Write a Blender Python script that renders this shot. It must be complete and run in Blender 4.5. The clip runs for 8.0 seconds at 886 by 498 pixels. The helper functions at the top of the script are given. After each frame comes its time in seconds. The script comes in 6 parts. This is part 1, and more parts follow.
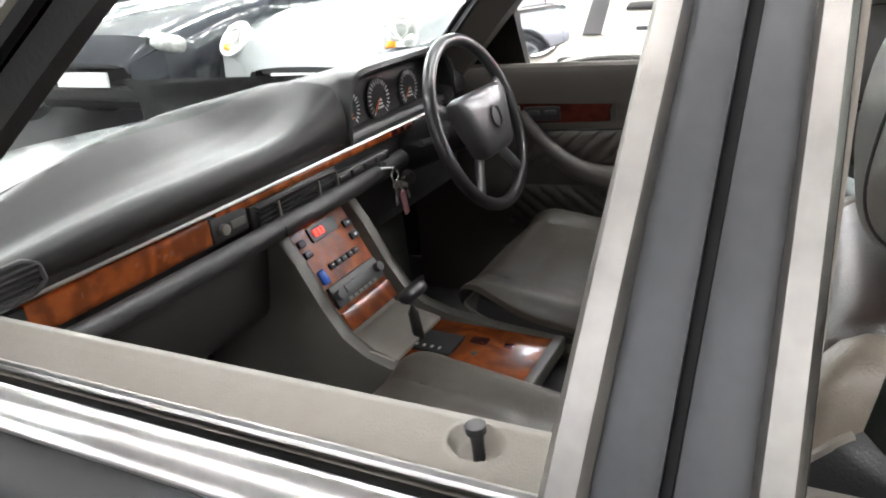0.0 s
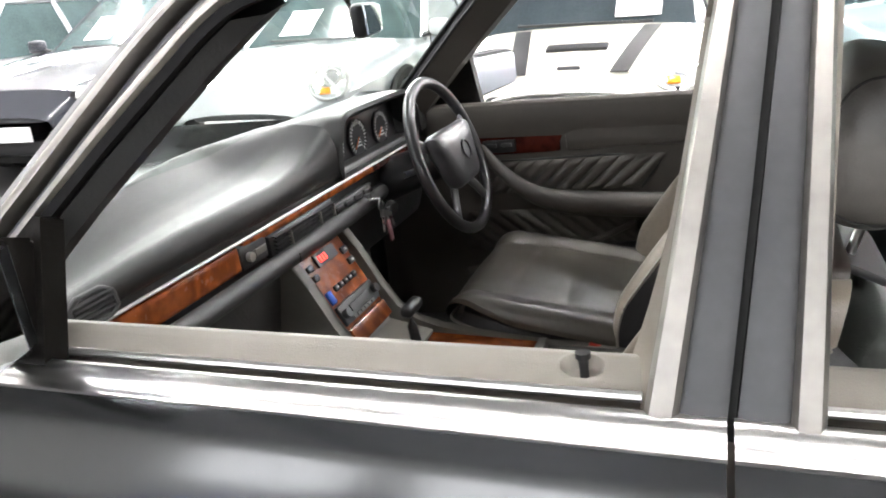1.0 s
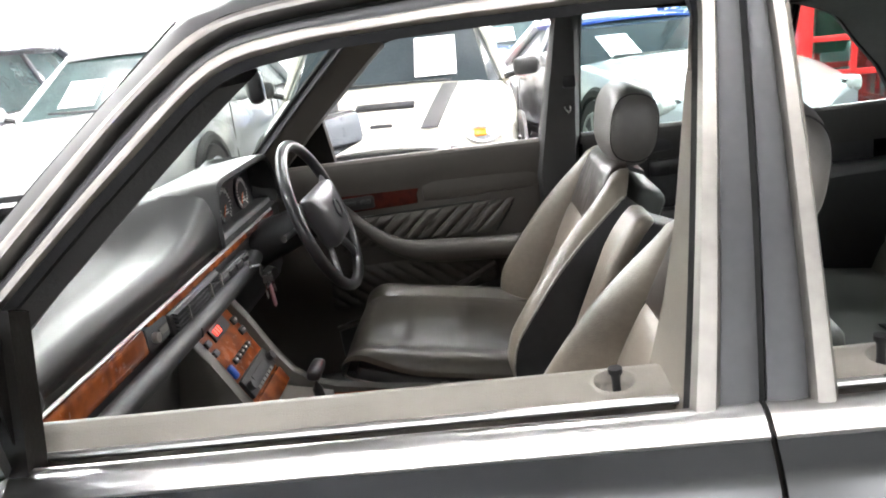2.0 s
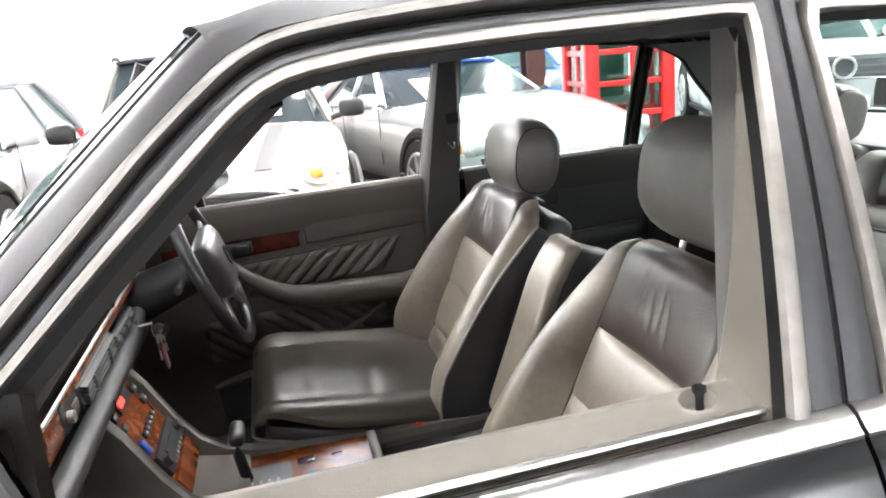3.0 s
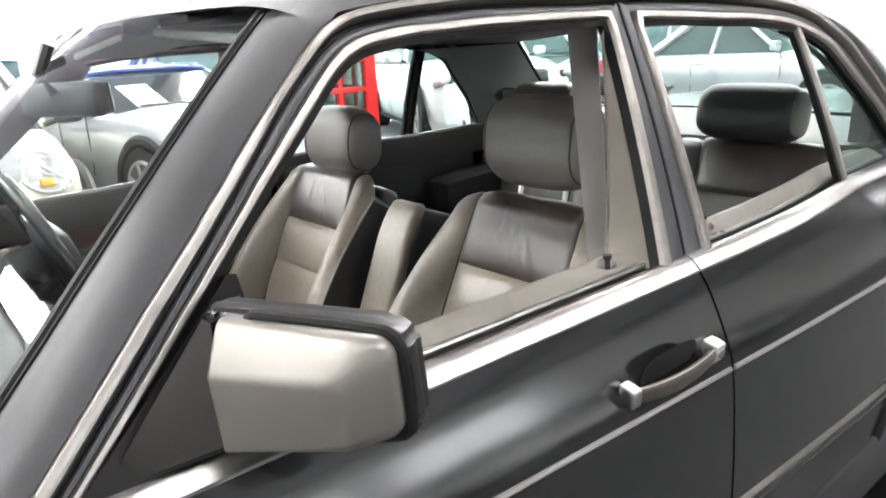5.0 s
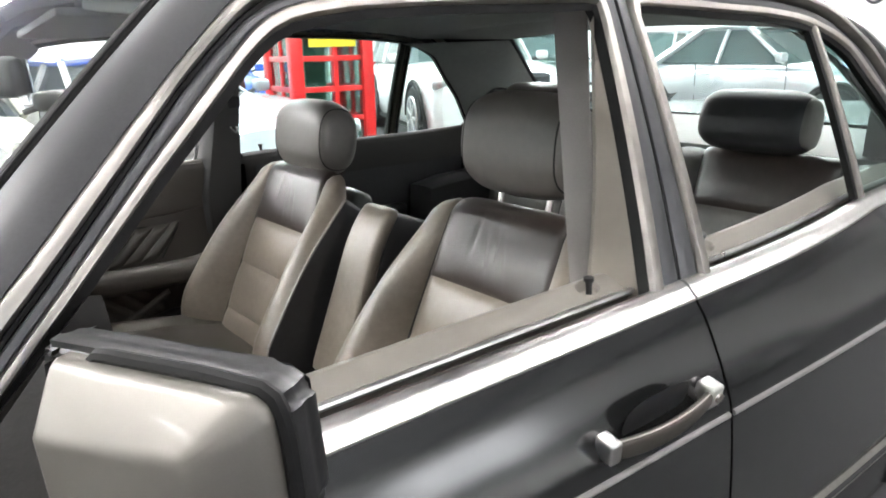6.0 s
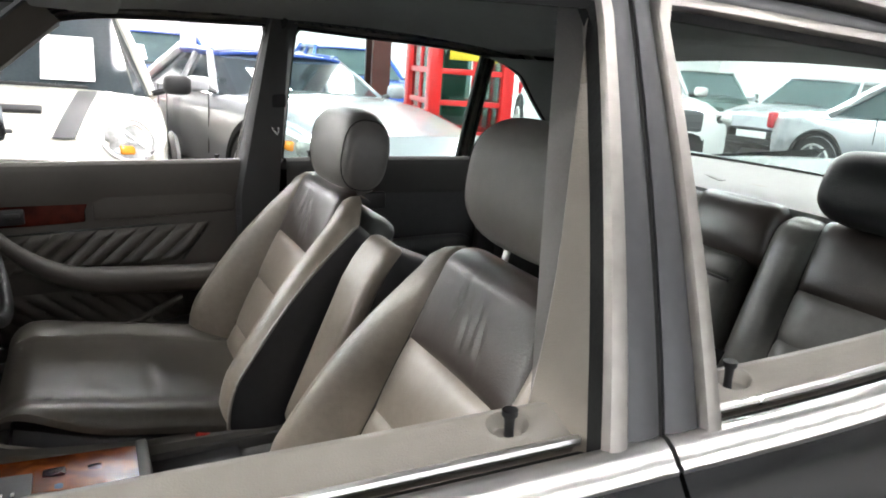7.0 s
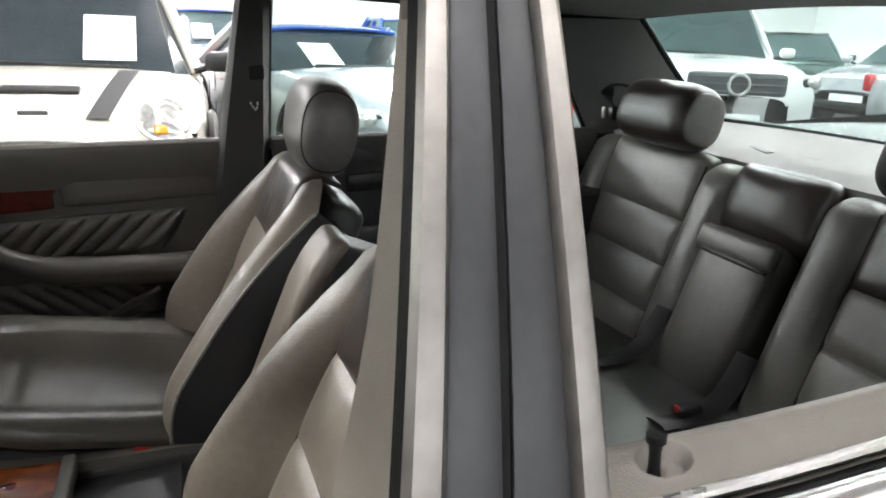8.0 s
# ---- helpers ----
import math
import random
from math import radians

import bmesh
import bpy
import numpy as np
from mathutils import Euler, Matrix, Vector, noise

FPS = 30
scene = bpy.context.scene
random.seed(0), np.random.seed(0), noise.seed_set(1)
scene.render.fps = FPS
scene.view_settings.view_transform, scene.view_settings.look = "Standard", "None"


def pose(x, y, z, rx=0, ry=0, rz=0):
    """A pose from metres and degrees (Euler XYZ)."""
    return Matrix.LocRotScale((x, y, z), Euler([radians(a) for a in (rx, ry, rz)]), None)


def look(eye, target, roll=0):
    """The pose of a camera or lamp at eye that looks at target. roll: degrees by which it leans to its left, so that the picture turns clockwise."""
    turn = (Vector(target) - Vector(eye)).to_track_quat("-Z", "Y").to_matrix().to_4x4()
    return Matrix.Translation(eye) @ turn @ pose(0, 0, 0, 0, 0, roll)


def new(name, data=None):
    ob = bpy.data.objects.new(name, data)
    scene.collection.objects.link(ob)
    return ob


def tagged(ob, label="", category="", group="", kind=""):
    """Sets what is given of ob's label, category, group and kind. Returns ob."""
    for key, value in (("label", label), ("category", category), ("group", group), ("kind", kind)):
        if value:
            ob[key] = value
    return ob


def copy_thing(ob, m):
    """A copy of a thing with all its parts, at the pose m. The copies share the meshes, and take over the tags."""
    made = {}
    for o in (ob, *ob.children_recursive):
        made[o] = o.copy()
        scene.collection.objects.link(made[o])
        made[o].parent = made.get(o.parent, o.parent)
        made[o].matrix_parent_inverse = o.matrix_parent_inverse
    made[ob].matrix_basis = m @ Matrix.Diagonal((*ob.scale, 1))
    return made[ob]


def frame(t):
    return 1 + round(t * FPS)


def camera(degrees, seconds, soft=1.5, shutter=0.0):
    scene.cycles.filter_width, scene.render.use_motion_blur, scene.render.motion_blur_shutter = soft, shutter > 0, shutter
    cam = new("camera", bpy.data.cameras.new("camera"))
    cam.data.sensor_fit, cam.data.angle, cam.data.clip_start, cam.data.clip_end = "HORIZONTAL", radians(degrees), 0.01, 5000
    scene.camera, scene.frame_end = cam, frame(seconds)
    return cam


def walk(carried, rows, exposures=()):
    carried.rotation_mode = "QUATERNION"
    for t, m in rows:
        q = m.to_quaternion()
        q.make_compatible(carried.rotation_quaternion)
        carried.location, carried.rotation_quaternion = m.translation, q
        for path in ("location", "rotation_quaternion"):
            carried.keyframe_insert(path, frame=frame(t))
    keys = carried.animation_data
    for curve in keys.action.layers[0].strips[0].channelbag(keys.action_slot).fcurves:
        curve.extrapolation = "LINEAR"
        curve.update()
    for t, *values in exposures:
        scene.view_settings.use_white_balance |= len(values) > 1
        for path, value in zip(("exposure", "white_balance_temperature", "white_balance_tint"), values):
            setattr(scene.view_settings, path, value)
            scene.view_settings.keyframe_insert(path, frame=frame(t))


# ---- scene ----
cam = camera(62.2, 8.0, soft=1.9)
PATH = [
    (0, (-1.078, -0.009, 1.189), (0.546, 0.874, 0.425), -4.3),
    (0.3, (-1.146, -0.025, 1.196), (0.498, 0.885, 0.512), -1.0),
    (0.5, (-1.204, -0.021, 1.211), (0.371, 0.977, 0.486), -4.2),
    (1, (-1.299, 0.061, 1.219), (0.455, 0.744, 0.543), -5.0),
    (1.5, (-1.384, 0.169, 1.235), (0.477, 0.504, 0.584), -7.9),
    (1.7, (-1.396, 0.21, 1.242), (0.496, 0.432, 0.632), -6.6),
    (2.8, (-1.305, 0.45, 1.23), (0.607, 0.254, 0.676), -6.1),
    (3, (-1.309, 0.52, 1.24), (0.576, 0.096, 0.725), -4.8),
    (3.5, (-1.323, 0.658, 1.241), (0.504, -0.058, 0.854), -6.0),
    (4, (-1.407, 0.778, 1.223), (0.212, -0.266, 0.684), -2.5),
    (4.2, (-1.431, 0.84, 1.237), (0.138, -0.244, 0.635), -2.9),
    (5.3, (-1.401, 0.983, 1.221), (0.097, -0.243, 0.72), -3.0),
    (5.5, (-1.389, 0.974, 1.216), (0.056, -0.309, 0.7), -1.9),
    (6, (-1.327, 0.837, 1.199), (0.199, -0.342, 0.67), -1.3),
    (6.5, (-1.288, 0.651, 1.209), (0.393, -0.322, 0.734), 4.8),
    (7, (-1.208, 0.46, 1.186), (0.529, -0.403, 0.698), 4.3),
    (7.5, (-1.124, 0.309, 1.184), (0.633, -0.501, 0.678), 5.0),
    (8, (-1.088, 0.192, 1.173), (0.714, -0.466, 0.604), 2.4),
]
# the car stands with a slight rake
RAKE, DROP = math.degrees(math.asin(-0.06)), -0.02
STANCE = pose(0, 0, DROP, RAKE, 0, 0)
walk(cam, [(t, look(eye, target, roll)) for t, eye, target, roll in PATH], [(0.0, 2.56), (0.5, 2.68), (1.5, 2.74), (3.5, 2.92), (4.2, 2.76), (5.5, 2.54), (6.5, 2.46), (7.0, 2.36), (8.0, 2.14)])

# ---- light ----
world = bpy.data.worlds.new("showroom_world")
scene.world = world
world.use_nodes = True
wn = world.node_tree.nodes
wn["Background"].inputs["Color"].default_value = (0.9, 0.95, 1.0, 1)
wn["Background"].inputs["Strength"].default_value = 0.1
scene.view_settings.exposure = 1.95
TUBE_GLOW = 24.0
PANEL_GLOW = 1.0


# ---- materials ----
def material(name, colour, rough=0.5, metal=0.0, vary=0.15, scale=6.0, fine=60.0, bump=0.0, bump_scale=200.0, coat=0.0, dark=None, spec=0.5, sheen=0.0):
    """A surface with two scales of variation in colour and roughness and a fine relief."""
    m = bpy.data.materials.new(name)
    m.use_nodes = True
    nt = m.node_tree
    b = nt.nodes["Principled BSDF"]
    co = nt.nodes.new("ShaderNodeTexCoord")
    n1 = nt.nodes.new("ShaderNodeTexNoise")
    n1.inputs["Scale"].default_value, n1.inputs["Detail"].default_value = scale, 3
    n2 = nt.nodes.new("ShaderNodeTexNoise")
    n2.inputs["Scale"].default_value, n2.inputs["Detail"].default_value = fine, 2
    for n in (n1, n2):
        nt.links.new(co.outputs["Object"], n.inputs["Vector"])
    mix = nt.nodes.new("ShaderNodeMath")
    mix.operation = "MULTIPLY_ADD"
    mix.inputs[1].default_value = 0.4
    nt.links.new(n2.outputs["Fac"], mix.inputs[0])
    half = nt.nodes.new("ShaderNodeMath")
    half.operation = "MULTIPLY"
    half.inputs[1].default_value = 0.6
    nt.links.new(n1.outputs["Fac"], half.inputs[0])
    nt.links.new(half.outputs[0], mix.inputs[2])
    ramp = nt.nodes.new("ShaderNodeValToRGB")
    lo = dark if dark else tuple(c * (1 - vary) for c in colour)
    hi = colour if dark else tuple(min(1, c * (1 + vary)) for c in colour)
    ramp.color_ramp.elements[0].position, ramp.color_ramp.elements[1].position = 0.3, 0.7
    ramp.color_ramp.elements[0].color, ramp.color_ramp.elements[1].color = (*lo, 1), (*hi, 1)
    nt.links.new(mix.outputs[0], ramp.inputs["Fac"])
    nt.links.new(ramp.outputs["Color"], b.inputs["Base Color"])
    rr = nt.nodes.new("ShaderNodeMapRange")
    rr.inputs["To Min"].default_value, rr.inputs["To Max"].default_value = max(0.02, rough * 0.8), min(1, rough * 1.2)
    nt.links.new(mix.outputs[0], rr.inputs["Value"])
    nt.links.new(rr.outputs["Result"], b.inputs["Roughness"])
    b.inputs["Metallic"].default_value = metal
    b.inputs["Specular IOR Level"].default_value = spec
    b.inputs["Coat Weight"].default_value, b.inputs["Coat Roughness"].default_value = coat, 0.04
    if sheen:
        b.inputs["Sheen Weight"].default_value = sheen
    if bump:
        n3 = nt.nodes.new("ShaderNodeTexNoise")
        n3.inputs["Scale"].default_value, n3.inputs["Detail"].default_value = bump_scale, 4
        nt.links.new(co.outputs["Object"], n3.inputs["Vector"])
        bp = nt.nodes.new("ShaderNodeBump")
        bp.inputs["Strength"].default_value, bp.inputs["Distance"].default_value = bump, 0.002
        nt.links.new(n3.outputs["Fac"], bp.inputs["Height"])
        nt.links.new(bp.outputs["Normal"], b.inputs["Normal"])
    return m


def glowing(name, colour, strength):
    m = bpy.data.materials.new(name)
    m.use_nodes = True
    b = m.node_tree.nodes["Principled BSDF"]
    b.inputs["Base Color"].default_value = (*colour, 1)
    b.inputs["Emission Color"].default_value = (*colour, 1)
    b.inputs["Emission Strength"].default_value = strength
    return m


def glass_material(name, tint, rough=0.0):
    """Thin pane: clear with a tint, and the reflection that glass has."""
    m = bpy.data.materials.new(name)
    m.use_nodes = True
    nt = m.node_tree
    nt.nodes.remove(nt.nodes["Principled BSDF"])
    out = nt.nodes["Material Output"]
    tr, gl = nt.nodes.new("ShaderNodeBsdfTransparent"), nt.nodes.new("ShaderNodeBsdfGlossy")
    fr, mx = nt.nodes.new("ShaderNodeLayerWeight"), nt.nodes.new("ShaderNodeMixShader")
    pw, ma = nt.nodes.new("ShaderNodeMath"), nt.nodes.new("ShaderNodeMath")
    pw.operation, ma.operation = "POWER", "MULTIPLY_ADD"
    pw.inputs[1].default_value, ma.inputs[1].default_value, ma.inputs[2].default_value = 4.5, 0.85, 0.05
    fr.inputs["Blend"].default_value = 0.5
    tr.inputs["Color"].default_value = (*tint, 1)
    gl.inputs["Roughness"].default_value = rough
    nt.links.new(fr.outputs["Facing"], pw.inputs[0])
    nt.links.new(pw.outputs[0], ma.inputs[0])
    nt.links.new(ma.outputs[0], mx.inputs[0])
    nt.links.new(tr.outputs[0], mx.inputs[1])
    nt.links.new(gl.outputs[0], mx.inputs[2])
    nt.links.new(mx.outputs[0], out.inputs["Surface"])
    return m


def wood_material(name, light, dark):
    """Polished burl veneer."""
    m = material(name, light, 0.26, coat=0.15, vary=0.2, spec=0.3)
    nt = m.node_tree
    b = nt.nodes["Principled BSDF"]
    co = nt.nodes.new("ShaderNodeTexCoord")
    wv = nt.nodes.new("ShaderNodeTexWave")
    wv.inputs["Scale"].default_value, wv.inputs["Distortion"].default_value = 5, 12
    wv.inputs["Detail"].default_value, wv.inputs["Detail Scale"].default_value = 4, 2.2
    nz = nt.nodes.new("ShaderNodeTexNoise")
    nz.inputs["Scale"].default_value, nz.inputs["Detail"].default_value = 30, 6
    nt.links.new(co.outputs["Object"], wv.inputs["Vector"])
    nt.links.new(co.outputs["Object"], nz.inputs["Vector"])
    mul = nt.nodes.new("ShaderNodeMath")
    mul.operation = "MULTIPLY"
    nt.links.new(wv.outputs["Fac"], mul.inputs[0])
    nt.links.new(nz.outputs["Fac"], mul.inputs[1])
    ramp = nt.nodes.new("ShaderNodeValToRGB")
    ramp.color_ramp.elements[0].position, ramp.color_ramp.elements[1].position = 0.05, 0.55
    ramp.color_ramp.elements[0].color, ramp.color_ramp.elements[1].color = (*dark, 1), (*light, 1)
    nt.links.new(mul.outputs[0], ramp.inputs["Fac"])
    nt.links.new(ramp.outputs["Color"], b.inputs["Base Color"])
    return m


PAINT = material("anthracite_metallic_paint", (0.080, 0.082, 0.083), 0.17, metal=0.85, vary=0.12, scale=2, fine=900, coat=0.6, bump=0.06, bump_scale=5)
PAINT.node_tree.nodes["Principled BSDF"].inputs["Coat Roughness"].default_value = 0.14
ROOF_PAINT = material("dusty_anthracite_paint", (0.055, 0.055, 0.057), 0.48, metal=0.15, vary=0.14, scale=3, fine=300, bump=0.05, bump_scale=5, spec=0.16)
ROOF_PAINT.node_tree.nodes["Principled BSDF"].inputs["Coat Roughness"].default_value = 0.3
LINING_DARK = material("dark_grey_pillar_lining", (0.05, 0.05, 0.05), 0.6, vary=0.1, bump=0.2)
PILLAR_CLOTH = material("dark_green_grey_cloth", (0.17, 0.178, 0.17), 0.9, vary=0.12, bump=0.5, bump_scale=800)
CLAD = material("grey_lower_cladding", (0.035, 0.035, 0.037), 0.5, metal=0.2, vary=0.1, coat=0.4)
MIRROR_PAINT = material("pewter_mirror_paint", (0.20, 0.188, 0.168), 0.42, metal=0.55, vary=0.06, fine=700, coat=0.15)
HANDLE_GREY = material("taupe_grey_handle_paint", (0.070, 0.063, 0.054), 0.42, metal=0.25, vary=0.15)
# pale grey that paints the highlight on the body crease
CREASE = material("pale_crease_highlight", (0.30, 0.29, 0.28), 0.4, metal=0.4, vary=0.1, fine=40)
CHROME = material("worn_bright_trim", (0.74, 0.73, 0.71), 0.29, metal=1.0, vary=0.08, scale=4, fine=40)
BELT_TRIM = material("weathered_bright_belt_trim", (0.50, 0.49, 0.475), 0.30, metal=1.0, vary=0.14, scale=5, fine=50)
SATIN = material("satin_aluminium_trim", (0.40, 0.378, 0.35), 0.40, metal=1.0, vary=0.18, scale=6, fine=60)
RUBBER = material("black_rubber_seal", (0.008, 0.008, 0.008), 0.6, vary=0.3, bump=0.2, spec=0.25)
FRAME_GREY = material("dark_grey_frame_paint", (0.076, 0.077, 0.081), 0.38, metal=0.28, vary=0.14, scale=5, fine=80)
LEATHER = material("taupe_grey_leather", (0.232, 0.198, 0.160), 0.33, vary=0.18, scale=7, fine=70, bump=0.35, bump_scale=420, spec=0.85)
# cushion leather, darker and browner than the backrests
LEATHER_SEAT = material("dark_brown_grey_seat_leather", (0.072, 0.064, 0.051), 0.36, vary=0.22, scale=6, fine=60, bump=0.35, bump_scale=420, spec=0.8)
LEATHER_QUILT = material("soft_grey_quilted_leather", (0.085, 0.077, 0.066), 0.42, vary=0.14, scale=7, fine=70, bump=0.3, bump_scale=420)
# dark from wear and dirt, and from shade put into the colour
LEATHER_DARK = material("worn_shaded_dark_leather", (0.036, 0.027, 0.023), 0.31, vary=0.3, scale=7, fine=50, bump=0.3, bump_scale=380, spec=0.75)
# rear backrest leather, dimmed: the cabin's shade is in the colour
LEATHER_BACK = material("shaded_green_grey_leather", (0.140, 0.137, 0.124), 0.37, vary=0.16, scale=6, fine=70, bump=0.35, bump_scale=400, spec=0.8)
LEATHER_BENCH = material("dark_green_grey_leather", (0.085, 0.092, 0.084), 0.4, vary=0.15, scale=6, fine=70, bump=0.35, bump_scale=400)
LEATHER_HEAD = material("smooth_grey_leather", (0.138, 0.128, 0.117), 0.38, vary=0.14, scale=5, fine=60, bump=0.3, bump_scale=420, spec=0.75)
# grey vinyl with shade mixed into its colour, for glovebox and far rear sill
VINYL_SHADED = material("shaded_grey_vinyl", (0.036, 0.035, 0.033), 0.6, vary=0.1, bump=0.3)
BACK_VINYL = material("dark_green_grey_vinyl", (0.060, 0.066, 0.060), 0.45, vary=0.12, bump=0.3)
CONSOLE_DARK = material("dark_grey_console_plastic", (0.09, 0.088, 0.082), 0.5, vary=0.1, bump=0.2)
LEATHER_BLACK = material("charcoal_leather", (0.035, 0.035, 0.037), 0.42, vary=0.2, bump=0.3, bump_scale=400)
SEAM = material("dark_seam_thread", (0.02, 0.019, 0.018), 0.7)
PIPING = material("grey_piping", (0.30, 0.28, 0.245), 0.4)
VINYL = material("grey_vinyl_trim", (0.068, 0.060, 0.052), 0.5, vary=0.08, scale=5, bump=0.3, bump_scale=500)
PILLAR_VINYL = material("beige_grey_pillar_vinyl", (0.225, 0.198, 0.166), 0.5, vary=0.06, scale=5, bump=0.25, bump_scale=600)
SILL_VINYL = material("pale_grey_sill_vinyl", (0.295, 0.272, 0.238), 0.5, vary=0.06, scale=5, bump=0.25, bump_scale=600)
DASH = material("soft_dark_dashboard_vinyl", (0.019, 0.019, 0.019), 0.38, spec=0.38, vary=0.1, scale=9, bump=0.3, bump_scale=600)
CONSOLE_GREY = material("warm_grey_console_plastic", (0.165, 0.158, 0.142), 0.5, vary=0.08, bump=0.2)
BLACK = material("black_plastic", (0.014, 0.014, 0.015), 0.4, vary=0.3, bump=0.15)
SAIL_BLACK = material("aged_black_mirror_plastic", (0.009, 0.008, 0.007), 0.38, vary=0.3, bump=0.2, spec=0.2)
DARK = material("charcoal_plastic", (0.035, 0.035, 0.036), 0.45, vary=0.2, bump=0.2)
WHEEL_RIM = material("black_leather_rim", (0.03, 0.03, 0.032), 0.3, vary=0.2, bump=0.2, coat=0.3)
WHEEL_PAD = material("grey_vinyl_wheel_pad", (0.062, 0.062, 0.066), 0.32, vary=0.1, bump=0.3)
CARPET = material("charcoal_carpet", (0.045, 0.044, 0.042), 0.95, vary=0.3, fine=300, bump=1.0, bump_scale=700, sheen=0.3)
HEADLINER = material("grey_cloth_headliner", (0.25, 0.255, 0.245), 0.9, vary=0.1, bump=0.5, bump_scale=900)
HEADLINER_DARK = material("dark_sun_visor_cloth", (0.03, 0.03, 0.03), 0.8, vary=0.2)
WOOD = wood_material("polished_burl_walnut", (0.28, 0.070, 0.016), (0.15, 0.036, 0.009))
WOOD_RED = wood_material("polished_red_walnut", (0.085, 0.014, 0.009), (0.035, 0.006, 0.004))
RED_PLASTIC = material("red_buckle_plastic", (0.6, 0.05, 0.03), 0.35)
STRAP = material("grey_seat_belt_webbing", (0.25, 0.236, 0.228), 0.7, vary=0.1, fine=400, bump=0.5, bump_scale=900)
STRAP_BLACK = material("black_seat_belt_webbing", (0.012, 0.012, 0.013), 0.7, vary=0.2)
TYRE = material("black_tyre_rubber", (0.012, 0.012, 0.012), 0.8, vary=0.3, bump=0.4)
ALLOY = material("silver_alloy", (0.45, 0.45, 0.44), 0.35, metal=0.8, vary=0.08, coat=0.4)
GREY_CLOTH_SHELF = material("pale_grey_shelf_cloth", (0.24, 0.25, 0.243), 0.8, vary=0.08, bump=0.4, bump_scale=800)
GLASS = glass_material("windscreen_glass", (0.86, 0.93, 0.90))
GLASS_GREEN = glass_material("tinted_green_glass", (0.69, 0.85, 0.83))
MIRROR_GLASS = material("mirror_glass", (0.85, 0.9, 0.95), 0.03, metal=1.0, vary=0.01)
RED_GLOW = glowing("red_display_digits", (1.0, 0.03, 0.02), 1.0)
BLUE_BADGE = material("blue_enamel", (0.02, 0.1, 0.5), 0.3, coat=0.5)
WHITE_MARK = material("white_print", (0.75, 0.75, 0.73), 0.5)
ORANGE_MARK = material("orange_print", (0.8, 0.2, 0.05), 0.5)
METAL_KEY = material("nickel_key_metal", (0.6, 0.6, 0.58), 0.28, metal=1.0)
KEY_TAG = material("pink_leather_tag", (0.42, 0.2, 0.22), 0.5)


# ---- mesh helpers ----
def thing(name, label, category, group="", kind="", at=(0, 0, 0)):
    ob = new(name)
    ob.location = at
    ob.empty_display_size = 0.05
    return tagged(ob, label, category, group, kind)


def part(name, bm, mat, parent=None, label="", smooth=True, kind=""):
    """Link a bmesh as one mesh object under a thing or a part."""
    bmesh.ops.recalc_face_normals(bm, faces=bm.faces)
    me = bpy.data.meshes.new(name)
    bm.to_mesh(me)
    bm.free()
    if smooth:
        me.polygons.foreach_set("use_smooth", [True] * len(me.polygons))
        me.set_sharp_from_angle(angle=radians(38))
    me.materials.append(mat)
    ob = new(name, me)
    if parent is not None:
        ob.parent = parent
        ob.matrix_parent_inverse = Matrix.Translation(-parent.location) if parent.type == "EMPTY" else Matrix.Identity(4)
    if label:
        ob["label"] = label
    if kind:
        ob["kind"] = kind
    return ob


def rbox(sx, sy, sz, r=0.01, at=(0, 0, 0), rot=(0, 0, 0), n=6, puff=(0, 0, 0), warp=None, bm=None):
    """A box with rounded edges and softly bulging sides."""
    bm = bm or bmesh.new()
    h = (sx / 2, sy / 2, sz / 2)
    r = min(r, *[q * 0.999 for q in h])
    m = pose(*at, *rot)
    ts = [math.sin(math.pi / 2 * (2 * i / n - 1)) for i in range(n + 1)]
    verts = {}

    def vert(p):
        key = tuple(round(c, 5) for c in p)
        if key not in verts:
            q = [p[i] * h[i] for i in range(3)]
            inner = [max(-(h[i] - r), min(h[i] - r, q[i])) for i in range(3)]
            d = Vector([q[i] - inner[i] for i in range(3)])
            if d.length > 1e-9:
                d.normalize()
            v = Vector(inner) + d * r
            for i in range(3):
                j, k = (i + 1) % 3, (i + 2) % 3
                v[i] += puff[i] * p[i] * (1 - p[j] ** 2) * (1 - p[k] ** 2) if abs(p[i]) == 1 else 0
            if warp:
                v = Vector(warp(v))
            verts[key] = bm.verts.new(m @ v)
        return verts[key]

    for ax in range(3):
        for s in (-1, 1):
            for i in range(n):
                for j in range(n):
                    quad = []
                    for a, b in ((i, j), (i + 1, j), (i + 1, j + 1), (i, j + 1)):
                        p = [0, 0, 0]
                        p[ax], p[(ax + 1) % 3], p[(ax + 2) % 3] = s, ts[a], ts[b]
                        quad.append(vert(p))
                    if s < 0:
                        quad.reverse()
                    bm.faces.new(quad)
    return bm


def grid(fn, nu, nv, bm=None, thick=0.0):
    """A surface from fn(u, v) with u, v from 0 to 1; thick: a vector function or number for its depth is added by a second skin."""
    bm = bm or bmesh.new()
    rows = [[bm.verts.new(fn(i / nu, j / nv)) for j in range(nv + 1)] for i in range(nu + 1)]
    faces = [bm.faces.new((rows[i][j], rows[i + 1][j], rows[i + 1][j + 1], rows[i][j + 1])) for i in range(nu) for j in range(nv)]
    if thick:
        bmesh.ops.recalc_face_normals(bm, faces=bm.faces)
        bmesh.ops.solidify(bm, geom=faces, thickness=thick)
    return bm


def resample(pts, n):
    pts = [Vector(p) for p in pts]
    ds = [0]
    for a, b in zip(pts, pts[1:]):
        ds.append(ds[-1] + (b - a).length)
    out, k = [], 0
    for i in range(n + 1):
        d = ds[-1] * i / n
        while k < len(pts) - 2 and ds[k + 1] < d:
            k += 1
